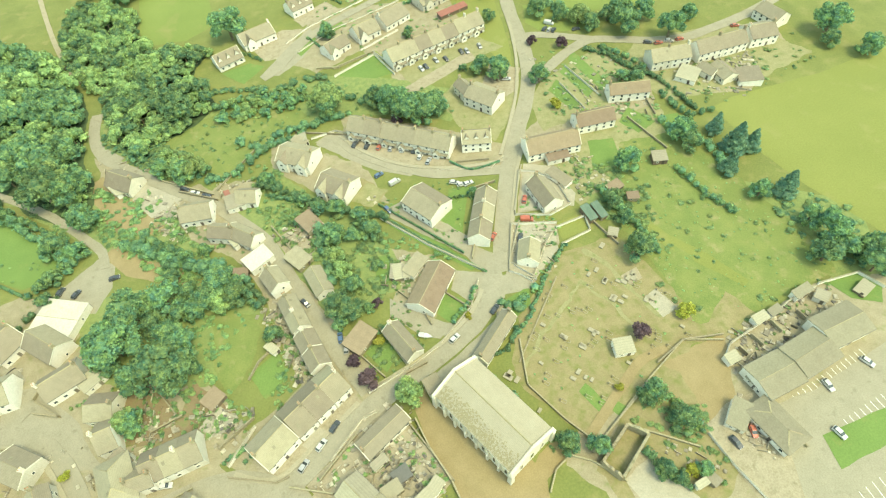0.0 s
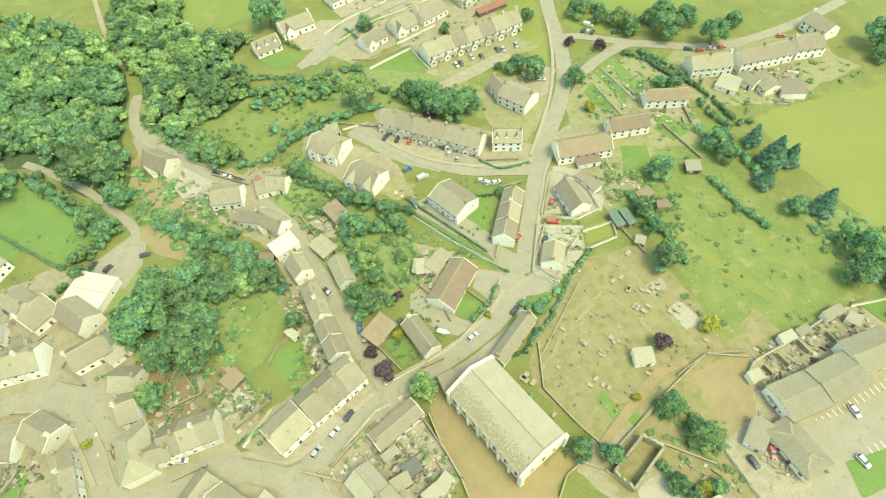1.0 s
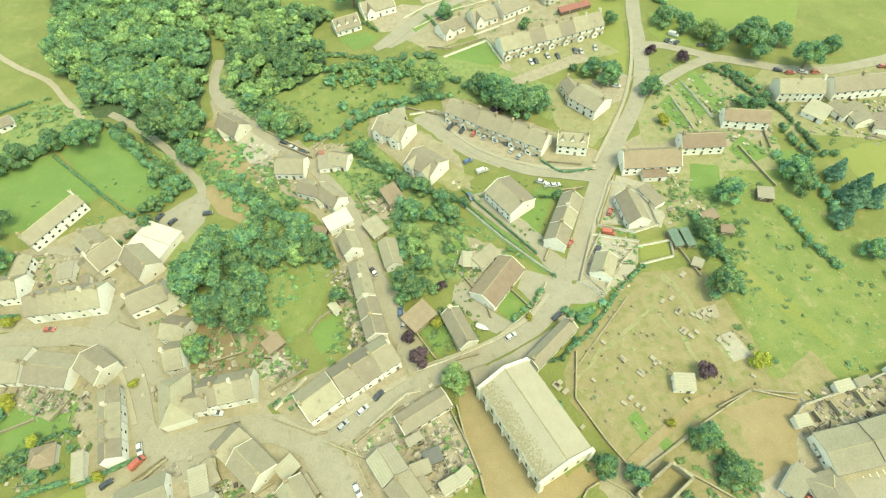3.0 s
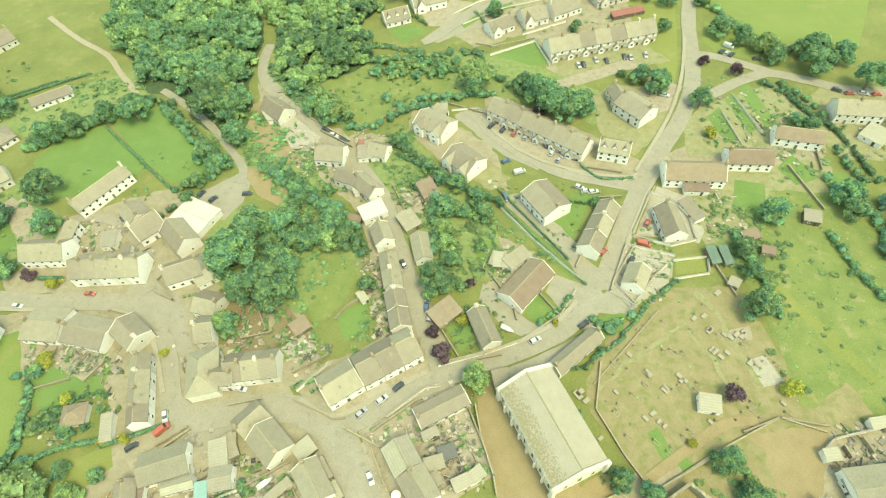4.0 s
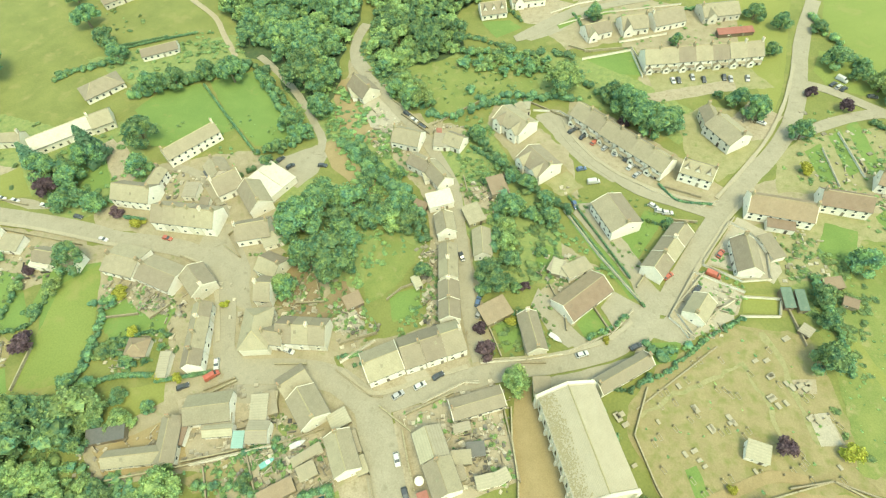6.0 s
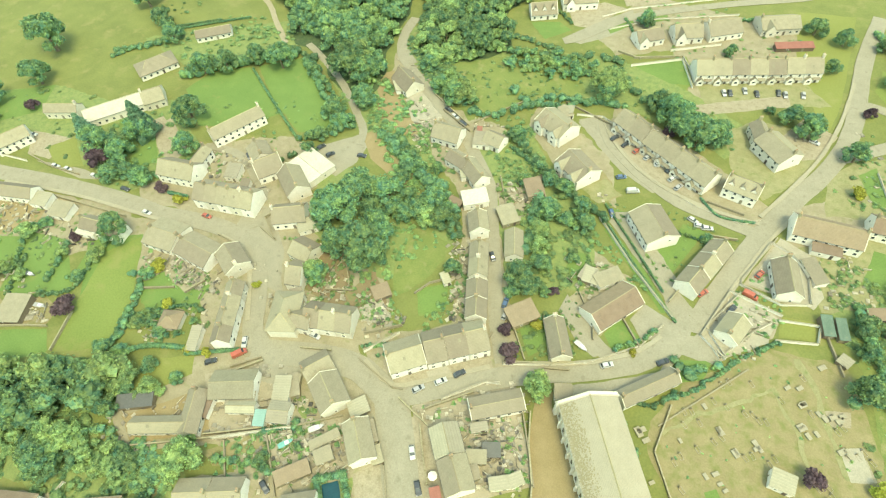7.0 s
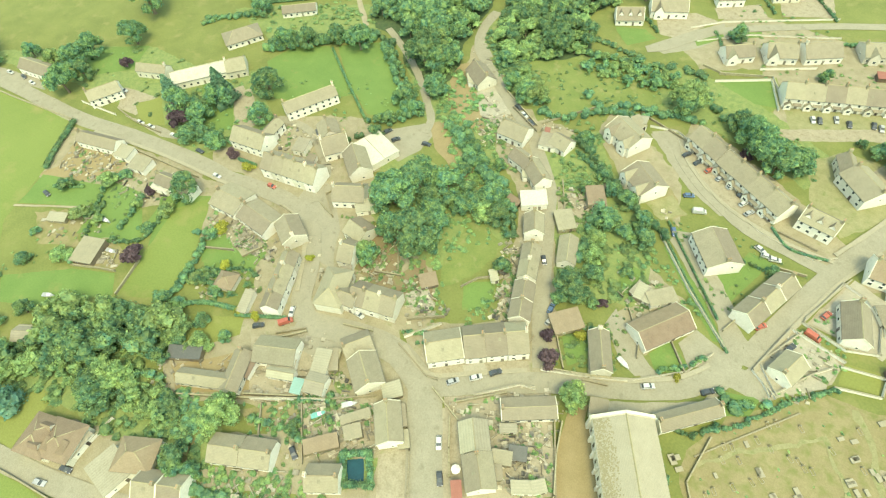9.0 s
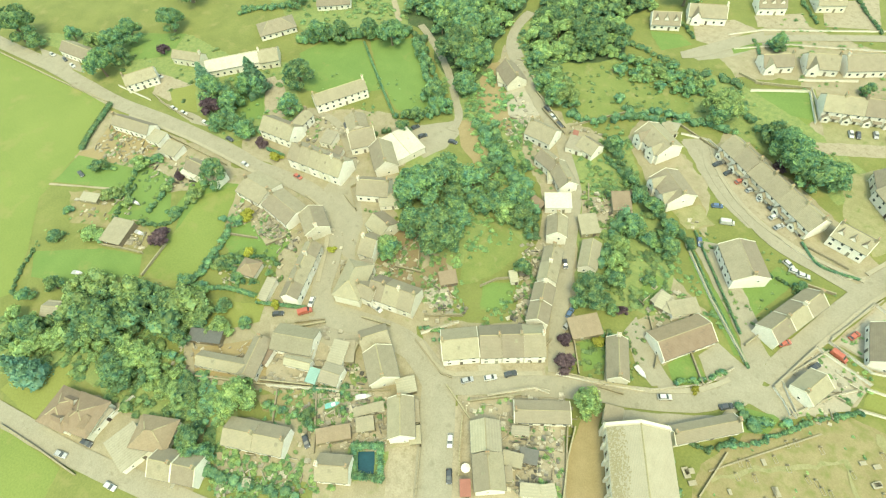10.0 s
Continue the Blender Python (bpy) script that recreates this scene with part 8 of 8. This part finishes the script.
# churchyard
gravestone(51.6, 98.1, -38, 1.00, True)
gravestone(53.0, 91.1, -38, 1.04, True)
gravestone(43.5, 78.8, -38, 0.80, True)
gravestone(38.8, 74.4, 52, 0.96, True)
gravestone(65.1, 90.1, 52, 1.04, True)
gravestone(59.7, 98.7, -38, 0.92, True)
gravestone(62.0, 100.4, -38, 0.88, True)
gravestone(33.5, 78.6, 52, 1.04, True)
gravestone(54.1, 113.2, -38, 1.00, True)
gravestone(49.8, 103.1, -38, 0.80, True)
gravestone(54.9, 89.6, 52, 0.80, True)
gravestone(14.1, 67.6, -38, 1.04, True)
ruin([(36.3, 38.3), (45.9, 48.1), (51.1, 44.7), (40.9, 33.7)], 4.2)
gravestone(51.6, 98.7, -38, 0.84, True)
gravestone(56.1, 97.7, 52, 0.72, True)
gravestone(52.4, 91.4, -38, 0.90, True)
gravestone(56.8, 91.4, 52, 0.72, True)
gravestone(42.9, 80.0, 52, 0.90, True)
gravestone(44.3, 79.1, 52, 0.78, True)
gravestone(38.9, 75.0, 52, 0.78, True)
gravestone(35.7, 66.2, -38, 0.78, True)
gravestone(33.6, 64.2, 52, 0.72, True)
gravestone(32.9, 78.7, 52, 0.66, True)
gravestone(27.5, 83.6, 52, 0.72, True)
gravestone(63.6, 89.7, -38, 0.96, True)
gravestone(61.7, 98.6, -38, 1.08, True)
gravestone(57.8, 97.2, 52, 0.90, True)
gravestone(37.5, 64.2, -38, 0.60, True)
gravestone(39.2, 63.2, -38, 0.60, True)
gravestone(24.6, 70.2, 52, 0.60, True)
gravestone(46.7, 101.5, -38, 0.72, True)
gravestone(51.8, 67.7, 52, 0.60, True)
gravestone(13.6, 66.6, 52, 1.20, True)
gravestone(16.3, 65.4, -38, 0.90, True)
gravestone(21.6, 55.1, -38, 0.66, True)
gravestone(72.1, 78.5, 52, 0.60, True)
grave_rows([(36.4, 106.7), (57.4, 114.3), (67.0, 100.9), (72.8, 87.7), (77.8, 77.6), (60.8, 69.3), (49.2, 59.2), (35.0, 50.0), (21.3, 63.7), (21.1, 79.3)])
# car park lines
bay_lines(96.7, 53.0, 122.7, 65.5, 15, 4.8, -68)
bay_lines(107.8, 44.9, 123.8, 51.9, 9, 4.8, -70)
bay_lines(102.6, 25.7, 116.5, 31.9, 7, 4.8, -75)
# garden growth and clutter
scrub([(-122.9, -17.4), (-109.9, -9.8), (-97.3, -19.2), (-108.4, -26.6)], 70, 0.8, 2.2, 'leaf', 5)
scrub([(-219.2, 6.2), (-225.0, 21.2), (-207.0, 25.4), (-182.5, 12.0), (-197.4, -3.0)], 40, 0.4, 1.1, 'shrub')
scrub([(-234.3, -8.9), (-217.7, 5.5), (-201.0, -6.2), (-215.7, -19.2)], 14, 0.4, 0.9, 'shrub')
scrub([(-153.8, 20.7), (-137.1, 35.6), (-124.4, 26.5), (-141.4, 8.0)], 30, 0.5, 1.3, 'shrub')
scrub([(-224.9, -27.4), (-205.4, -14.0), (-200.5, -20.9), (-211.9, -34.7)], 12, 0.4, 1.0, 'shrub')
scrub([(-92.7, 64.9), (-78.7, 74.2), (-66.1, 60.8), (-77.6, 50.4)], 40, 0.5, 1.2, 'shrub')
scrub([(-129.0, 68.6), (-107.9, 79.6), (-85.2, 75.0), (-84.1, 56.6), (-95.0, 53.0)], 60, 0.5, 1.4, 'shrub')
scrub([(-131.2, 140.9), (-103.3, 150.0), (-77.7, 125.1), (-75.2, 104.7), (-99.9, 109.8)], 60, 0.5, 2.2, 'shrub')
scrub([(-87.9, 149.5), (-74.1, 170.1), (-51.6, 147.8), (-67.7, 126.1)], 70, 0.6, 1.6, 'shrub')
scrub([(-76.7, 142.0), (-56.5, 147.4), (-30.7, 137.1), (-16.4, 106.2), (-40.8, 89.8)], 110, 0.8, 2.6, 'shrub')
scrub([(-191.0, -53.1), (-143.3, -9.6), (-116.6, -24.3), (-96.8, -10.9), (-84.8, -18.7), (-96.3, -29.6), (-148.4, -43.2), (-167.7, -61.2)], 230, 0.8, 2.6, 'shrub')
scrub([(-92.5, -25.9), (-72.2, -6.7), (-52.4, -1.0), (-59.5, -16.1), (-79.8, -33.5)], 120, 0.5, 1.5, 'shrub')
scrub([(-96.2, -2.7), (-65.3, 26.1), (-58.6, 20.0), (-84.2, -8.8)], 60, 0.5, 1.4, 'shrub')
scrub([(-41.3, 124.3), (-29.4, 134.9), (3.5, 113.3), (-21.8, 101.2)], 70, 0.5, 1.4, 'shrub')
scrub([(-61.9, 64.7), (-57.9, 106.1), (-52.0, 79.6), (-54.8, 59.7)], 40, 0.5, 1.2, 'shrub')
scrub([(-381.3, 19.5), (-297.8, 85.8), (-231.0, 95.9), (-233.7, 55.2), (-301.7, 44.2)], 60, 0.7, 2.0, 'shrub')
scrub([(-288.0, 135.7), (-222.8, 186.0), (-201.8, 161.9), (-244.9, 127.7)], 70, 0.7, 2.2, 'shrub')
scrub([(-47.1, 40.6), (-24.3, 61.9), (-5.8, 37.5), (-16.9, 26.8)], 40, 0.4, 1.0, 'shrub')
scrub([(-226.4, 99.6), (-182.1, 135.8), (-140.9, 125.5), (-164.2, 98.6), (-205.8, 105.1)], 40, 0.4, 1.0, 'shrub')
scrub([(-252.9, 89.9), (-229.5, 108.8), (-187.2, 84.2), (-206.9, 48.2), (-239.0, 61.4)], 60, 0.8, 2.2, 'shrub')
scrub([(-188.9, 165.8), (-160.0, 176.8), (-112.1, 138.0), (-125.1, 127.0), (-140.9, 132.8)], 44, 0.6, 2.2, 'shrub')
scrub([(-27.6, 143.3), (1.4, 165.6), (19.5, 150.3), (3.5, 113.3)], 60, 0.4, 1.0, 'shrub')
scrub([(11.4, 105.0), (34.1, 152.3), (44.0, 125.6), (29.7, 103.0)], 50, 0.4, 1.1, 'shrub')
scrub([(-50.6, 74.9), (-41.2, 72.2), (-25.4, 63.3), (-9.2, 78.4), (-16.0, 95.4), (-40.9, 83.8)], 60, 0.5, 1.3, 'shrub')
scrub([(-95.1, 229.2), (-57.1, 206.6), (-35.7, 203.4), (-20.1, 194.1), (-40.8, 198.3), (-66.4, 192.5), (-85.9, 184.2), (-100.2, 209.0)], 40, 0.4, 1.3, 'shrub')
scrub([(-58.7, 230.1), (-30.6, 219.1), (11.9, 208.3), (5.4, 191.5), (-35.8, 204.2)], 36, 0.4, 1.4, 'shrub')
scrub([(-94.0, 99.7), (-83.3, 107.9), (-72.1, 102.0), (-74.2, 88.9), (-81.2, 73.3), (-90.3, 72.2)], 70, 0.6, 1.5, 'shrub')
scrub([(47.6, 233.1), (80.7, 232.2), (97.9, 179.7), (75.5, 168.6), (42.8, 187.8)], 110, 0.5, 1.4, 'shrub')
scrub([(50.7, 152.2), (76.6, 155.1), (76.6, 109.5), (63.4, 121.5), (52.9, 131.0)], 100, 0.6, 1.8, 'shrub')
scrub([(76.4, 172.0), (131.5, 98.3), (107.5, 82.9), (72.0, 82.4), (61.4, 121.7)], 60, 0.4, 1.6, 'shrub')
scrub([(76.9, 165.0), (98.2, 165.4), (129.7, 98.5), (108.4, 85.0), (79.2, 81.6), (64.1, 124.1)], 260, 0.2, 0.55, 'shrub')
scrub([(-90.8, 167.7), (-69.7, 175.0), (-52.5, 141.2), (-70.2, 137.6)], 50, 0.5, 1.4, 'shrub')
scrub([(-129.8, 197.8), (-73.3, 209.0), (-74.7, 175.7), (-111.6, 173.8)], 90, 0.4, 1.2, 'shrub')
scrub([(-150.7, 196.9), (-128.9, 193.9), (-112.4, 177.3), (-138.4, 180.8)], 60, 0.8, 2, 'leaf')
scrub([(-167.1, 206.9), (-128.9, 193.9), (-98.3, 168.7), (-129.5, 166.2)], 150, 0.8, 2.4, 'leaf')
scrub([(49.2, 59.2), (72.4, 51.8), (68.0, 39.1), (53.2, 32.7), (46.1, 47.4)], 36, 0.4, 1.3, 'shrub')
scrub([(-67.3, 267.5), (-19.5, 230.5), (34.2, 260.0), (12.5, 285.7), (-63.5, 300.0)], 80, 0.5, 1.3, 'shrub')
scrub([(98.4, 207.1), (171.5, 226.0), (176.2, 207.2), (128.2, 182.6), (103.7, 182.5)], 60, 0.5, 1.4, 'shrub')
scrub([(-192.9, 171.1), (-127.0, 165.9), (-89.8, 121.0), (-104.5, 110.2), (-140.6, 146.1), (-190.1, 164.3)], 110, 0.8, 2.2, 'shrub')
scrub([(23.1, 105.8), (63.4, 121.5), (78.9, 75.5), (36.0, 46.6), (16.7, 62.3)], 34, 0.3, 0.7, 'shrub')
scrub([(0.0, 73.3), (15.9, 56.9), (27.5, 45.7), (23.6, 42.8), (3.3, 69.1)], 50, 0.5, 1.3, 'shrub')
scrub([(115.6, 137.5), (151.0, 121.5), (145.2, 92.1), (127.3, 96.5), (121.3, 112.8)], 60, 0.9, 2.4, 'leaf')
clutter([(-47.7, 40.0), (-24.3, 61.9), (-5.8, 37.5), (-19.2, 24.6)], 70, 'junk', 1.6)
clutter([(-82.6, 9.9), (-65.3, 26.1), (-52.4, 14.3), (-67.2, -2.0)], 90, 'junk', 1.6)
clutter([(-250.5, 8.7), (-260.8, 24.8), (-228.7, 34.5), (-225.0, 21.2), (-235.1, 12.5)], 80, 'junk', 1.6)
clutter([(-113.1, 13.5), (-94.0, 31.0), (-75.9, 16.2), (-93.5, -0.2)], 60, 'junk', 1.6)
clutter([(-122.3, 68.8), (-105.9, 77.7), (-89.2, 61.5), (-100.2, 54.9)], 40, 'junk', 1.6)
clutter([(-149.4, 14.2), (-137.1, 35.6), (-124.4, 26.5), (-141.9, 10.8)], 30, 'junk', 1.6)
clutter([(-193.2, -1.3), (-184.7, 3.5), (-178.1, -1.6), (-188.2, -6.3)], 36, 'junk', 1.6)
clutter([(-161.4, 40.3), (-151.3, 47.2), (-141.6, 38.8), (-145.8, 33.2)], 30, 'junk', 1.6)
clutter([(-228.0, -7.8), (-217.1, 3.9), (-201.0, -6.2), (-216.1, -11.7)], 14, 'junk', 1.6)
clutter([(-69.5, 132.2), (-54.9, 145.0), (-45.6, 130.9), (-56.4, 114.3)], 60, 'junk', 1.6)
clutter([(-71.7, 97.2), (-64.0, 100.7), (-43.8, 75.4), (-50.7, 69.1)], 60, 'junk', 1.6)
clutter([(-123.4, 147.4), (-109.6, 154.1), (-95.0, 143.5), (-107.6, 132.7)], 50, 'junk', 1.6)
clutter([(-145.3, 58.3), (-114.2, 56.0), (-108.8, 40.6)], 20, 'junk', 1.6)
clutter([(-91.8, -18.3), (-71.2, 1.1), (-57.2, -9.7), (-79.0, -26.4)], 50, 'junk', 1.6)
clutter([(-36.2, 146.3), (-24.4, 149.6), (-27.6, 143.3)], 6, 'junk', 1.6)
clutter([(-127.4, -18.3), (-109.7, 6.5), (-96.4, -0.3), (-115.5, -20.7)], 40, 'junk', 1.6)
clutter([(-84.1, 56.6), (-72.3, 67.3), (-67.5, 56.6), (-76.0, 48.9)], 24, 'junk', 1.6)
clutter([(85.1, 74.8), (114.6, 86.5), (114.5, 78.0), (81.5, 58.0)], 70, 'junk', 1.6)
clutter([(80.2, 54.6), (87.4, 55.7), (92.5, 37.0), (79.4, 39.7)], 30, 'junk', 1.6)
clutter([(100.7, 215.3), (151.2, 215.8), (141.8, 192.1), (108.3, 197.4)], 60, 'junk', 1.6)
clutter([(63.0, 200.4), (97.3, 203.2), (93.2, 180.4), (60.0, 174.4)], 40, 'junk', 1.6)
clutter([(22.3, 129.2), (41.3, 126.9), (36.5, 101.9), (21.1, 106.0)], 24, 'junk', 1.6)
clutter([(-32.7, 57.8), (-18.6, 63.7), (-9.7, 36.3), (-38.9, 38.7)], 60, 'junk', 1.6)
clutter([(44.2, 229.1), (90.2, 226.0), (80.9, 189.8), (55.8, 189.7)], 36, 'junk', 1.6)
clutter([(-154.3, 183.0), (-130.5, 179.8), (-107.5, 154.0), (-117.4, 146.2)], 40, 'junk', 1.6)
clutter([(-97.7, 165.3), (-75.6, 162.5), (-74.0, 149.8), (-90.1, 148.8)], 30, 'junk', 1.6)
clutter([(-34.0, 117.2), (-15.0, 117.6), (-17.4, 105.5), (-25.6, 101.6)], 14, 'junk', 1.6)
clutter([(-190.6, 89.4), (-173.6, 99.8), (-149.9, 85.4), (-149.5, 81.1), (-179.1, 75.8)], 46, 'junk', 1.8, 0)
clutter([(-190.6, 89.4), (-173.6, 99.8), (-149.9, 85.4), (-149.5, 81.1), (-179.1, 75.8)], 20, 'junk_dark', 1.4, 13)
clutter([(-162.0, 42.0), (-138.4, 47.7), (-131.5, 37.4), (-149.2, 33.4)], 50, 'junk', 1.8, 32)
clutter([(-162.0, 42.0), (-138.4, 47.7), (-131.5, 37.4), (-149.2, 33.4)], 24, 'junk_dark', 1.2, 30)
clutter([(-122.4, 66.9), (-117.1, 73.9), (-89.0, 59.0), (-99.8, 50.7)], 40, 'junk', 1.5, 33)
clutter([(-89.3, 63.5), (-76.1, 68.0), (-64.8, 62.9), (-75.4, 50.5)], 40, 'junk', 1.5, 29)
clutter([(-89.3, 63.5), (-76.1, 68.0), (-64.8, 62.9), (-75.4, 50.5)], 18, 'junk_dark', 1.3, 23)
clutter([(-72.2, 102.4), (-63.1, 105.4), (-47.1, 72.4), (-54.9, 68.6)], 50, 'junk', 1.5, 22)
clutter([(-72.2, 102.4), (-63.1, 105.4), (-47.1, 72.4), (-54.9, 68.6)], 26, 'junk_dark', 1.2, 18)
clutter([(-132.1, 164.5), (-110.0, 155.4), (-89.2, 140.1), (-110.1, 133.6)], 50, 'junk', 1.6, 19)
clutter([(-67.5, 137.0), (-55.4, 144.1), (-48.4, 124.5), (-56.8, 118.9)], 40, 'junk', 1.4, 20)
clutter([(-67.5, 137.0), (-55.4, 144.1), (-48.4, 124.5), (-56.8, 118.9)], 14, 'junk_dark', 1.2, 18)
clutter([(-32.8, 44.2), (-18.4, 54.9), (-7.7, 33.1), (-21.1, 28.1)], 70, 'junk', 1.3, 21)
clutter([(-32.8, 44.2), (-18.4, 54.9), (-7.7, 33.1), (-21.1, 28.1)], 50, 'junk_dark', 1.3, 14)
clutter([(-95.0, 23.6), (-84.8, 27.3), (-73.3, 15.4), (-78.6, 8.5), (-97.7, 1.4), (-103.9, 9.4)], 60, 'junk', 1.5, 12)
clutter([(-84.6, 23.7), (-68.7, 24.0), (-61.4, 11.6), (-74.6, 8.3)], 60, 'junk', 1.6, 34)
clutter([(-84.6, 23.7), (-68.7, 24.0), (-61.4, 11.6), (-74.6, 8.3)], 30, 'junk_dark', 1.4, 27)
clutter([(43.3, 157.3), (58.7, 162.3), (64.9, 140.3), (50.6, 135.4)], 36, 'junk', 1.4, 25)
clutter([(34.5, 127.5), (22.0, 120.8), (22.3, 106.6), (35.1, 106.4)], 16, 'junk', 1.0, 19)
clutter([(-13.0, 89.8), (-26.1, 107.1), (-17.6, 117.8), (-9.0, 116.8)], 26, 'junk', 1.5, 13)
clutter([(6.8, 206.1), (24.9, 193.1), (32.2, 209.9), (24.2, 219.2)], 18, 'junk', 1.4, 9)
clutter([(-256.9, 22.9), (-190.7, 43.9), (-192.3, 25.4), (-244.5, 11.4)], 80, 'junk', 1.7, 1)
clutter([(-256.9, 22.9), (-190.7, 43.9), (-192.3, 25.4), (-244.5, 11.4)], 40, 'junk_dark', 1.4, 95)
clutter([(-226.7, -4.6), (-208.2, 7.4), (-176.8, 3.8), (-190.8, -8.6)], 36, 'junk', 1.5, 1)
clutter([(-174.6, 44.9), (-147.5, 48.6), (-142.6, 34.2), (-166.8, 31.6)], 40, 'junk', 1.5, 93)
clutter([(-86.6, -22.6), (-65.7, -11.5), (-61.9, -14.3), (-78.7, -30.4)], 50, 'junk', 1.3, 91)
clutter([(-92.3, 3.5), (-64.0, 27.3), (-53.6, 13.1), (-71.0, -3.4)], 70, 'junk', 1.6, 89)
clutter([(-92.3, 3.5), (-64.0, 27.3), (-53.6, 13.1), (-71.0, -3.4)], 36, 'junk_dark', 1.4, 82)
clutter([(-131.7, -13.8), (-109.6, 6.5), (-102.2, -3.1), (-121.2, -15.4)], 30, 'junk', 1.4, 80)
clutter([(85.0, 74.8), (98.7, 79.6), (121.9, 90.2), (127.8, 82.9), (86.1, 61.2)], 60, 'junk', 1.4, 79)
clutter([(85.0, 74.8), (98.7, 79.6), (121.9, 90.2), (127.8, 82.9), (86.1, 61.2)], 40, 'junk_dark', 1.3, 85)
clutter([(119.7, 216.6), (149.6, 211.7), (136.5, 185.2), (108.3, 189.5)], 50, 'junk', 1.8, 96)
clutter([(119.7, 216.6), (149.6, 211.7), (136.5, 185.2), (108.3, 189.5)], 20, 'junk_dark', 1.4, 94)
clutter([(82.1, 50.9), (92.5, 37.0), (86.1, 32.9), (74.9, 44.9)], 14, 'junk', 1.2, 0)
clutter([(57.4, 46.4), (72.5, 34.1), (67.3, 28.6), (53.9, 40.3)], 24, 'junk', 1.2, 86)
scrub([(-190.6, 89.4), (-173.6, 99.8), (-149.9, 85.4), (-149.5, 81.1), (-179.1, 75.8)], 26, 0.4, 1.0, 'shrub', 0)
scrub([(-162.2, 40.7), (-138.4, 47.7), (-131.5, 37.4), (-151.2, 32.7)], 34, 0.4, 1.1, 'shrub', 25)
scrub([(-125.3, 71.1), (-113.7, 72.4), (-89.0, 59.0), (-101.6, 50.0)], 30, 0.4, 1.1, 'shrub', 35)
scrub([(-89.3, 63.5), (-76.1, 68.0), (-62.1, 61.6), (-75.4, 50.5)], 30, 0.4, 1.1, 'shrub', 44)
scrub([(-72.2, 102.4), (-63.1, 105.4), (-47.1, 72.4), (-56.7, 67.9)], 40, 0.4, 1.0, 'shrub', 50)
scrub([(-120.6, 148.3), (-103.5, 153.6), (-81.8, 129.2), (-107.0, 127.7)], 50, 0.5, 1.5, 'shrub', 58)
scrub([(-76.8, 147.5), (-56.4, 147.1), (-47.5, 121.9), (-59.9, 117.8)], 36, 0.4, 1.2, 'shrub', 71)
scrub([(-33.4, 45.8), (-17.3, 57.2), (-7.7, 33.1), (-21.1, 28.1)], 36, 0.3, 0.9, 'shrub', 81)
scrub([(-88.2, 26.1), (-67.0, 24.6), (-61.4, 11.6), (-80.9, 6.0)], 50, 0.4, 1.2, 'shrub', 86)
scrub([(41.3, 156.7), (58.7, 162.3), (64.9, 140.3), (50.6, 135.4)], 50, 0.4, 1.3, 'shrub', 2)
scrub([(-28.3, 114.3), (-9.9, 120.4), (-13.9, 89.5), (-23.6, 95.5)], 26, 0.3, 0.9, 'shrub', 7)
scrub([(-256.9, 22.9), (-190.7, 43.9), (-189.4, 23.7), (-240.9, 9.8)], 70, 0.4, 1.2, 'shrub', 13)
scrub([(-176.5, 43.3), (-147.5, 48.6), (-140.4, 32.6), (-166.0, 28.4)], 40, 0.4, 1.1, 'shrub', 22)
scrub([(-91.4, -22.6), (-63.2, -9.2), (-61.7, -14.5), (-80.9, -32.9)], 60, 0.4, 1.2, 'shrub', 32)
scrub([(-95.0, 0.9), (-64.0, 27.3), (-53.6, 13.1), (-71.0, -3.4)], 60, 0.4, 1.2, 'shrub', 41)
scrub([(55.9, 58.6), (69.2, 52.1), (72.5, 34.1), (55.9, 41.7)], 40, 0.4, 1.4, 'shrub', 46)
scrub([(119.7, 216.6), (149.6, 211.7), (136.5, 185.2), (108.3, 189.5)], 30, 0.4, 1.1, 'shrub', 48)
scrub([(85.0, 74.8), (99.5, 81.6), (122.9, 92.3), (125.3, 85.3), (87.5, 64.8)], 24, 0.4, 1.0, 'shrub', 58)
scrub([(62.0, 221.7), (85.9, 209.2), (84.2, 174.5), (50.2, 186.8)], 50, 0.4, 1.3, 'shrub', 76)
scrub([(-356.4, 186.1), (-293.9, 179.9), (-259.4, 163.4), (-295.0, 143.3)], 24, 0.6, 1.6, 'shrub', 82)
scrub([(-260.2, 173.3), (-229.7, 187.0), (-214.5, 166.6), (-237.5, 150.7)], 40, 0.6, 1.8, 'shrub', 7)
scrub([(-173.6, 156.3), (-147.6, 159.9), (-122.8, 136.6), (-144.0, 133.7)], 60, 0.6, 2.0, 'shrub', 20)
